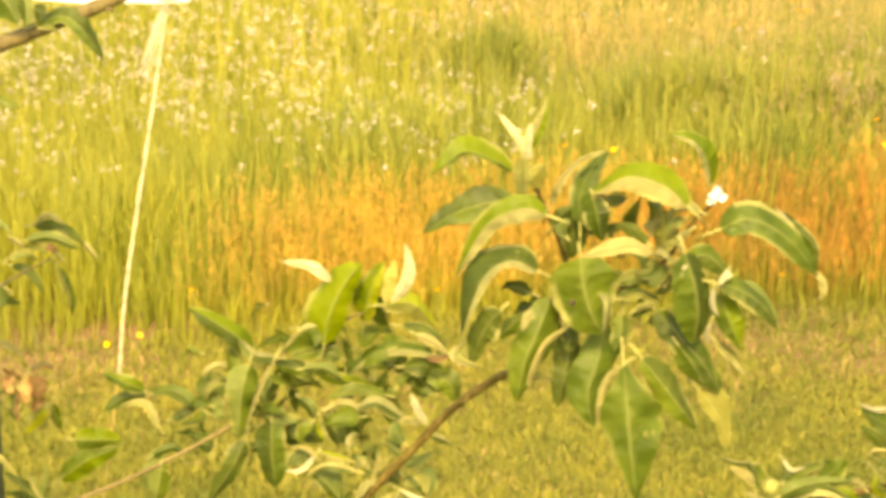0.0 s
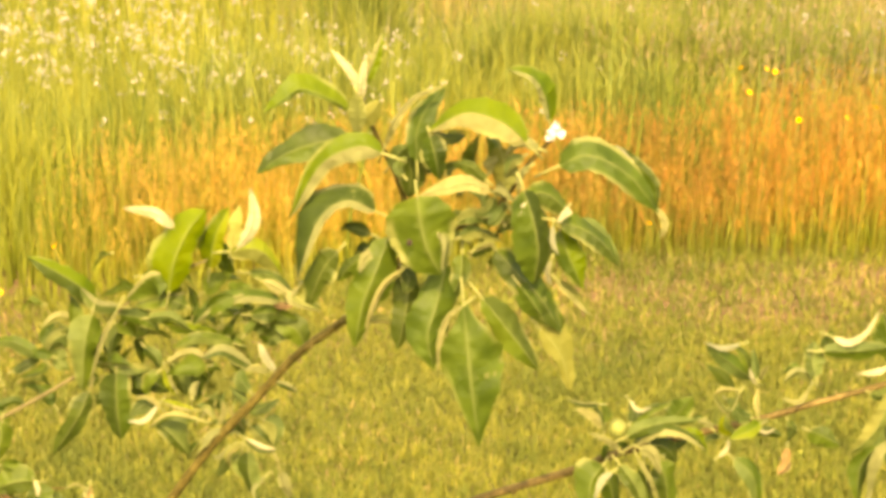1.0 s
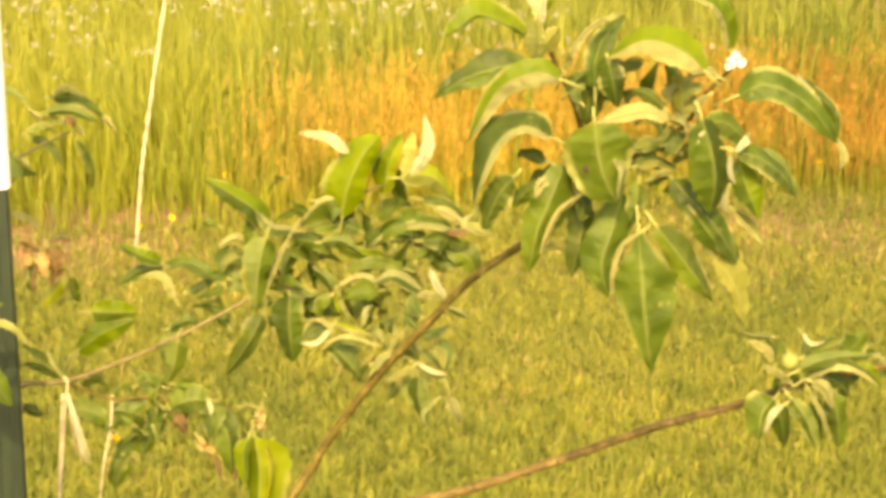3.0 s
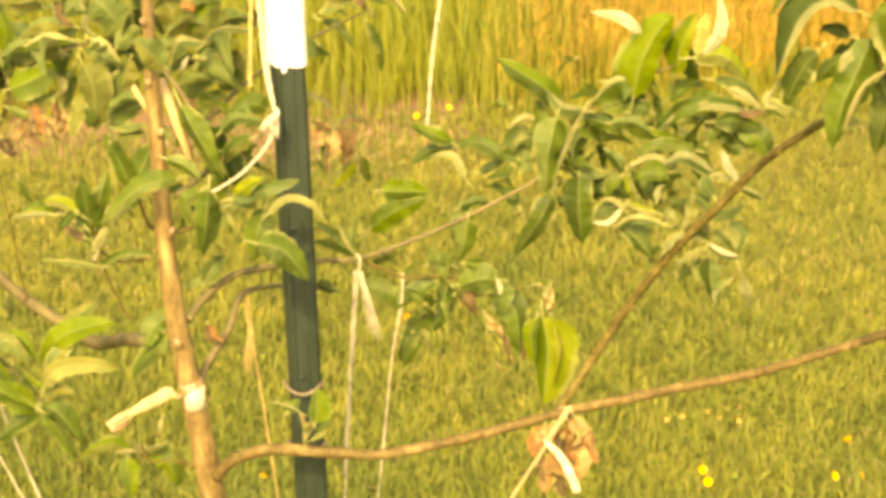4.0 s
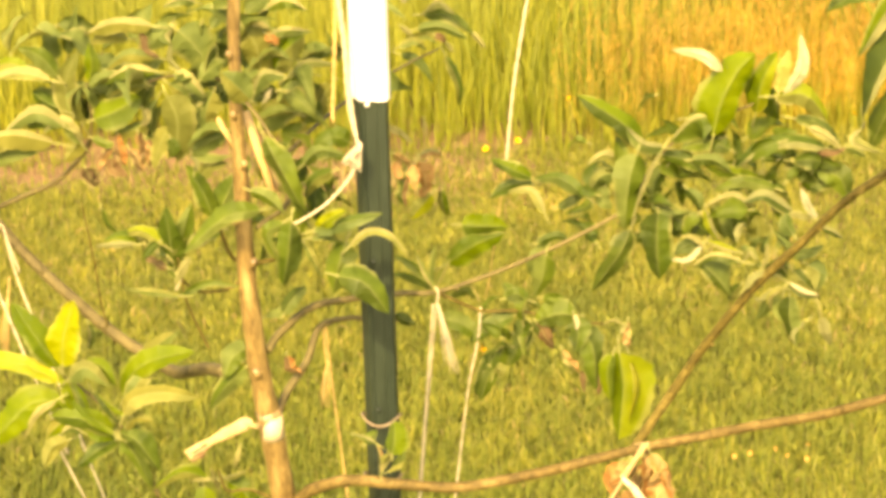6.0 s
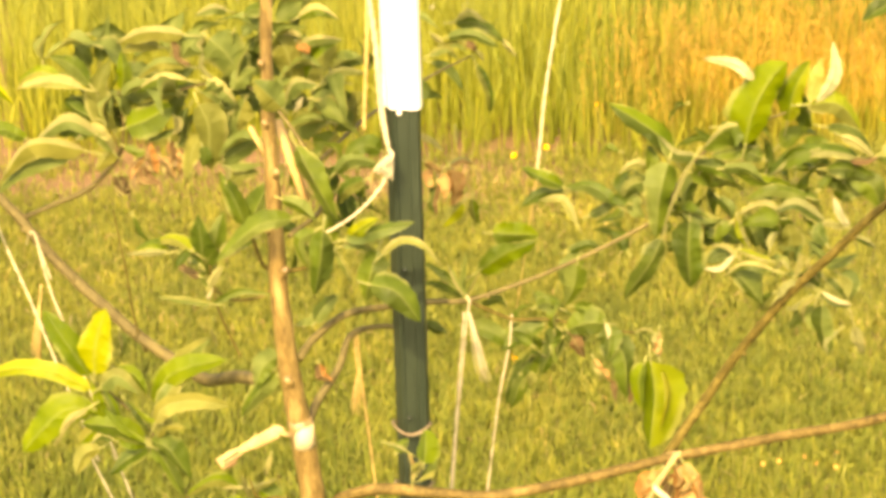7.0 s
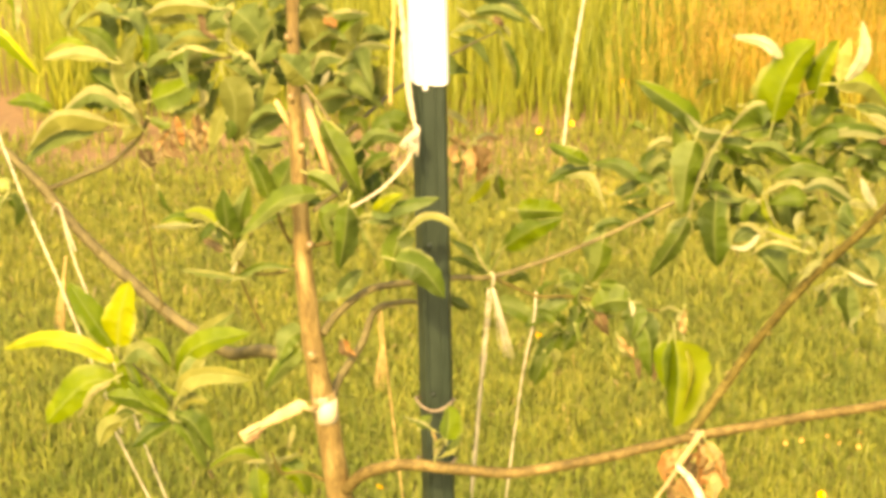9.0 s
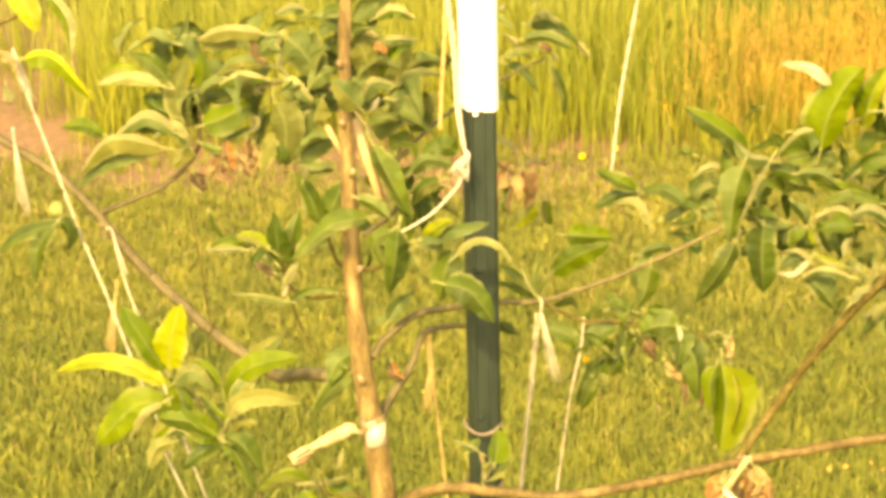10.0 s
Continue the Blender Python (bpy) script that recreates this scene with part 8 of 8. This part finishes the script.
small_leaves(tree, (-0.4933, 1.5100, 1.1530), 0.05, 26, 0.042, M_GREY, 1)
small_leaves(tree, (-0.4423, 1.5100, 1.1586), 0.055, 20, 0.046, M_GREY, 2)
small_leaves(tree, (-0.3510, 1.5100, 1.1740), 0.06, 20, 0.046, M_GREY, 3)
small_leaves(tree, (-0.3976, 1.5200, 1.1839), 0.055, 14, 0.046, M_GREY, 4)
small_leaves(tree, (-0.0328, 1.5200, 1.0918), 0.055, 26, 0.036, M_GREEN, 5)
small_leaves(tree, (-0.0724, 1.5200, 1.0780), 0.05, 16, 0.034, M_GREEN, 6)
small_leaves(tree, (0.0237, 1.5150, 1.0887), 0.05, 18, 0.034, M_GREEN, 7)
small_leaves(tree, (0.0278, 1.3700, 1.0792), 0.026, 12, 0.024, M_GREY, 8)
small_leaves(tree, (0.1651, 1.1200, 1.3002), 0.02, 7, 0.022, M_GREY, 9)
small_leaves(tree, (0.1845, 1.1120, 1.3171), 0.018, 7, 0.02, M_PALE, 13)
small_leaves(tree, (0.1479, 1.1250, 1.3304), 0.018, 6, 0.024, M_DARK, 14)
small_leaves(tree, (0.1116, 1.1500, 1.2627), 0.025, 6, 0.026, M_DARK, 15)
small_leaves(tree, (0.1868, 1.1250, 1.2795), 0.02, 6, 0.024, M_GREEN, 16)
small_leaves(tree, (-0.1583, 1.4850, 0.9819), 0.03, 12, 0.028, M_GREEN, 17)
small_leaves(tree, (-0.3180, 1.4400, 1.1122), 0.035, 12, 0.034, M_GREEN, 18)
small_leaves(tree, (-0.3933, 1.3500, 1.0870), 0.02, 6, 0.03, M_GREEN, 19)
small_leaves(tree, (0.3585, 1.2350, 1.1295), 0.03, 6, 0.018, M_GREY, 10)
small_leaves(tree, (0.2926, 1.2350, 1.1081), 0.02, 6, 0.018, M_GREEN, 11)
small_leaves(tree, (-0.3244, 1.4000, 1.0823), 0.03, 6, 0.03, M_GREEN, 12)

def fruit(place, r):
    """A young apple with its dry calyx."""
    bm = bmesh.new()
    bmesh.ops.create_uvsphere(bm, u_segments=14, v_segments=10, radius=r)
    for w in bm.verts:
        k = w.co.z / r
        w.co.z *= 1.12
        w.co.x *= 1 - 0.12 * (k < 0) * -k
        if abs(k) > 0.9:
            w.co.z *= 0.86
    for i in range(5):
        a = i * 1.257
        sweep(bm, [Vector((0, 0, -r * 0.95)), Vector((math.cos(a) * r * 0.3, math.sin(a) * r * 0.3, -r * 1.3))], [r * 0.1, r * 0.04], 4)
    ob = part("young_fruit", bm, M_FRUIT, tree, "small unripe green apple")
    ob.location = place
    ob.rotation_euler = (0.5, 0.4, 0)


fruit((0.2757, 1.2050, 1.1344), 0.0056)
fruit((-0.6198, 1.5000, 1.0597), 0.007)


def blossom(place, r, material, label):
    """A withered flower: crumpled petals round a point."""
    bm = bmesh.new()
    rnd = random.Random(int(r * 1e5))
    for i in range(9):
        d = Vector((rnd.gauss(0, 1), rnd.gauss(0, 1), rnd.gauss(0, 1))).normalized()
        s = d.cross(Vector((rnd.gauss(0, 1), 0.3, 0.5))).normalized()
        rows = [[bm.verts.new(d * r * f + s * r * w * e + Vector((0, 0, r * 0.2 * rnd.random()))) for e in (-1, 0, 1)] for f, w in ((0.05, 0.1), (0.5, 0.4), (0.85, 0.38), (1.0, 0.15))]
        for a, b in zip(rows, rows[1:]):
            for j in range(2):
                bm.faces.new((a[j], a[j + 1], b[j + 1], b[j]))
    ob = part("blossom", bm, material, tree, label)
    ob.location = place


blossom((0.2119, 1.0880, 1.3602), 0.0062, M_WHITE, "small white woolly bud")
blossom((-0.0731, 1.4400, 0.9843), 0.005, M_DRYTAN, "withered brownish blossom")
blossom((-0.1849, 1.4600, 0.9627), 0.004, M_PETAL, "yellowed withered blossom")

bm = bmesh.new()
bmesh.ops.create_icosphere(bm, subdivisions=2, radius=0.0018, matrix=Matrix.Translation((0.1322, 1.0730, 1.3051)) @ Matrix.Diagonal((1, 0.3, 1.1, 1)))
part("insect_hole", bm, M_HOLE, tree, "small brown insect hole")


# ---- strings, tapes and small things ----
twine("white twine tied round the post top and knotted to a twig", [
    [(-0.3890, 1.4000, 1.2764), (-0.3298, 1.3850, 1.2812), (-0.2886, 1.3750, 1.2840), (-0.2628, 1.3620, 1.2865), (-0.2477, 1.3620, 1.2848)],
    [(-0.2666, 1.3650, 1.2841), (-0.2646, 1.3620, 1.2732), (-0.2621, 1.3620, 1.2375), (-0.2611, 1.3620, 1.2011), (-0.2584, 1.3600, 1.1813), (-0.2548, 1.3580, 1.1614), (-0.2604, 1.3560, 1.1455), (-0.2782, 1.3540, 1.1253), (-0.2962, 1.3500, 1.1135), (-0.3069, 1.3480, 1.1092)],
    [(-0.2649, 1.3660, 1.2799), (-0.2611, 1.3640, 1.2409), (-0.2594, 1.3630, 1.2008), (-0.2551, 1.3600, 1.1627)],
    [(-0.2559, 1.3580, 1.1713), (-0.2515, 1.3500, 1.1683), (-0.2583, 1.3500, 1.1607), (-0.2541, 1.3520, 1.1550), (-0.2583, 1.3560, 1.1493)],
], 0.00112, frays=[((-0.2533, 1.3570, 1.1692), (-0.2574, 1.3540, 1.1496), 0.0035), ((-0.2559, 1.3570, 1.1659), (-0.2618, 1.3540, 1.1538), 0.003)])
twine("white training string tied to a branch, with frayed end", [
    [(-0.2194, 1.4580, 1.0164), (-0.2165, 1.4520, 1.0134), (-0.2198, 1.4550, 0.9940), (-0.2288, 1.4700, 0.9284), (-0.2459, 1.5000, 0.7991), (-0.3429, 1.6200, -0.0300)],
    [(-0.2212, 1.4550, 1.0035), (-0.2306, 1.4700, 0.9284), (-0.2473, 1.5000, 0.7990)],
], 0.00082, frays=[((-0.2168, 1.4520, 1.0049), (-0.2067, 1.4500, 0.9475), 0.0026)])
twine("tan training string hanging from a twig", [
    [(-0.1864, 1.4700, 0.9952), (-0.1890, 1.4700, 0.9687), (-0.1980, 1.4750, 0.9268), (-0.2102, 1.5000, 0.8529), (-0.2218, 1.5200, 0.7768), (-0.3383, 1.6400, -0.0300)],
], 0.00082)
twine("pale training string running down to the ground", [
    [(-0.1184, 1.5300, 1.4130), (-0.1228, 1.5300, 1.3836), (-0.1339, 1.5330, 1.3189), (-0.1548, 1.5350, 1.2049), (-0.1639, 1.5350, 1.1508), (-0.1701, 1.5370, 1.0981), (-0.1718, 1.5370, 1.0868)],
    [(-0.1075, 1.5280, 1.3906), (-0.1217, 1.5280, 1.3874), (-0.1366, 1.5300, 1.3921)],
], 0.00118, frays=[((-0.1253, 1.5300, 1.3836), (-0.1424, 1.5300, 1.3305), 0.0022)])
twine("thin tan thread running on below the pale string", [[(-0.1713, 1.5380, 1.0902), (-0.1791, 1.5410, 1.0427), (-0.1901, 1.5500, 0.9773), (-0.2079, 1.5600, 0.8852)]], 0.00045, M_STRAW)
twine("straw-coloured raffia string hanging by the trunk", [
    [(-0.3046, 1.4350, 0.9939), (-0.3040, 1.4400, 0.9604), (-0.3019, 1.4450, 0.9337), (-0.3010, 1.4600, 0.8761), (-0.3005, 1.4800, 0.7966), (-0.2713, 1.6000, -0.0300)],
    [(-0.3021, 1.4350, 0.9916), (-0.3016, 1.4400, 0.9556), (-0.3016, 1.4500, 0.9164)],
], 0.00082, M_STRAW, frays=[((-0.3031, 1.4400, 0.9604), (-0.3090, 1.4400, 0.9202), 0.0022)])
twine("white training string slanting down to the ground", [
    [(-0.6377, 1.5000, 1.1712), (-0.6142, 1.4900, 1.1046), (-0.5939, 1.4800, 1.0475), (-0.5737, 1.4700, 0.9990), (-0.5553, 1.4650, 0.9431), (-0.5305, 1.4650, 0.8622), (-0.5140, 1.4700, 0.7957), (-0.2554, 1.5900, -0.0300)],
], 0.00088, frays=[((-0.6331, 1.4800, 1.2018), (-0.6222, 1.4800, 1.1581), 0.0022)])
twine("pale string hooked over a branch, ends frayed", [
    [(-0.5905, 1.5200, 1.0267), (-0.5801, 1.5020, 1.0435), (-0.5747, 1.5000, 1.0435), (-0.5716, 1.5000, 1.0195), (-0.5674, 1.5000, 0.9962), (-0.5587, 1.4950, 0.9721), (-0.5401, 1.4900, 0.9114), (-0.5247, 1.4900, 0.8546), (-0.5194, 1.4900, 0.8326), (-0.5060, 1.4900, 0.7848), (-0.3378, 1.6100, -0.0300)],
    [(-0.5738, 1.5000, 1.0369), (-0.5655, 1.5000, 1.0048)],
], 0.00084)
twine("orange frayed string end behind the young shoot", [[(-0.5785, 1.5100, 0.9951), (-0.5831, 1.5100, 0.9695)]], 0.001, M_STRAW, frays=[((-0.5818, 1.5100, 0.9772), (-0.5910, 1.5100, 0.9226), 0.0022)])
twine("white frayed string end at the tree's edge", [[(-0.6492, 1.5000, 1.1297), (-0.6496, 1.5000, 1.0960)]], 0.00082, frays=[((-0.6488, 1.5000, 1.1105), (-0.6463, 1.5000, 1.0520), 0.0025)])
twine("pale tan string tying the branch fork beside dry leaves", [
    [(-0.0619, 1.3600, 0.9371), (-0.0557, 1.3500, 0.9434), (-0.0584, 1.3380, 0.9400), (-0.0637, 1.3300, 0.9336), (-0.0693, 1.3270, 0.9249), (-0.0792, 1.3300, 0.9053), (-0.0903, 1.3350, 0.8861), (-0.5821, 1.4650, -0.0300)],
    [(-0.0566, 1.3520, 0.9414), (-0.0610, 1.3400, 0.9375), (-0.0663, 1.3320, 0.9324), (-0.0708, 1.3260, 0.9281)],
], 0.00108, M_TAPE)
twine("straw-coloured strip hanging beside the post", [[(-0.2774, 1.4300, 1.2637), (-0.2800, 1.4300, 1.2301), (-0.2840, 1.4320, 1.1909), (-0.2870, 1.4340, 1.1575)], [(-0.2787, 1.4300, 1.2637), (-0.2814, 1.4300, 1.2259), (-0.2852, 1.4320, 1.1823), (-0.2877, 1.4340, 1.1597)]], 0.00112, M_STRAW)


def ribbon(label, pts, width, material, parent=None, name="tape_tag", category="tag", shape=(0.6, 1.35)):
    """A flat strip with thickness and a lengthwise crease."""
    bm = bmesh.new()
    line = spline(pts, 6)
    rows = []
    for i, q in enumerate(line):
        d = (line[min(i + 1, len(line) - 1)] - line[max(i - 1, 0)]).normalized()
        across = d.cross(Vector((0, -1, 0.15))).normalized()
        n = across.cross(d)
        s = i / (len(line) - 1) * (len(shape) - 1)
        k = min(int(s), len(shape) - 2)
        w = width * (shape[k] + (shape[k + 1] - shape[k]) * (s - k) + 0.12 * noise.noise(q * 90))
        q = q + n * 0.003 * noise.noise(q * 130)
        rows.append([bm.verts.new(q + across * w * e + n * z) for e, z in ((-0.5, 0.0006), (-0.2, 0.0022), (0.2, 0.001), (0.5, 0.0018), (0.5, -0.0002), (-0.5, -0.0004))])
    for a, b in zip(rows, rows[1:]):
        for j in range(6):
            bm.faces.new((a[j], a[(j + 1) % 6], b[(j + 1) % 6], b[j]))
    bm.faces.new(rows[0][::-1])
    bm.faces.new(rows[-1])
    return tagged(part(name, bm, material, parent), label, category)


tag = ribbon("cream tape tag tied round the trunk, brown print at its end", [(-0.3371, 1.3520, 0.9475), (-0.3427, 1.3440, 0.9524), (-0.3473, 1.3420, 0.9542), (-0.3603, 1.3410, 0.9473), (-0.3746, 1.3410, 0.9393), (-0.3834, 1.3410, 0.9325), (-0.3925, 1.3410, 0.9260)], 0.0105, M_TAPE, shape=(0.35, 0.4, 1.0, 0.85, 0.55, 0.95, 1.0))
for ends in (((-0.3883, 1.3378, 0.9307), (-0.3765, 1.3378, 0.9386)), ((-0.3882, 1.3378, 0.9274), (-0.3760, 1.3378, 0.9349)), ((-0.3876, 1.3378, 0.9241), (-0.3785, 1.3378, 0.9301))):
    bm = bmesh.new()
    sweep(bm, [Vector(ends[0]), Vector(ends[0]).lerp(Vector(ends[1]), 0.5), Vector(ends[1])], [0.0007, 0.0007], 6)
    part("print_bar", bm, M_PRINT, tag)
bm = bmesh.new()
sweep(bm, [Vector(q) for q in ((-0.3337, 1.3650, 0.9495), (-0.3330, 1.3650, 0.9410), (-0.3324, 1.3650, 0.9320))], [0.0089, 0.0091, 0.0088], 24, 0.05)
part("wrap", bm, M_TAPE_WHITE, tag)


def cane(label, a, b, w):
    """A split cane spreader with bevelled ends."""
    a, b = Vector(a), Vector(b)
    bm = bmesh.new()
    m = Matrix.Translation((a + b) / 2) @ (b - a).to_track_quat("Z", "Y").to_matrix().to_4x4() @ Matrix.Diagonal((w, w * 0.6, (b - a).length, 1))
    bmesh.ops.create_cube(bm, size=1, matrix=m)
    bmesh.ops.bevel(bm, geom=bm.edges[:], offset=w * 0.16, segments=2, affect="EDGES")
    tagged(part("spreader_stick", bm, M_CANE), label, "stick")


cane("split wooden spreader wedged behind the trunk", (-0.3570, 1.3700, 1.1820), (-0.3448, 1.3720, 1.1552), 0.0055)
cane("pale split wooden spreader leaning on the trunk", (-0.3375, 1.3720, 1.1866), (-0.3183, 1.3620, 1.1284), 0.0078)
ribbon("white cloth strip tied along an upper branch", [(-0.2258, 1.5450, 1.3881), (-0.1836, 1.5400, 1.3863), (-0.1565, 1.5400, 1.3870), (-0.1340, 1.5450, 1.3863), (-0.1071, 1.5500, 1.3870)], 0.007, M_WHITE, None, "cloth_strip", "cloth")
ribbon("cream tape end hanging from the tied fork", [(-0.0699, 1.3240, 0.9292), (-0.0626, 1.3240, 0.9222), (-0.0558, 1.3240, 0.9113), (-0.0517, 1.3240, 0.9013), (-0.0476, 1.3240, 0.8884)], 0.0056, M_TAPE_WHITE, None, "tape_end", "tape", (0.5, 0.9, 1.1, 1.0))
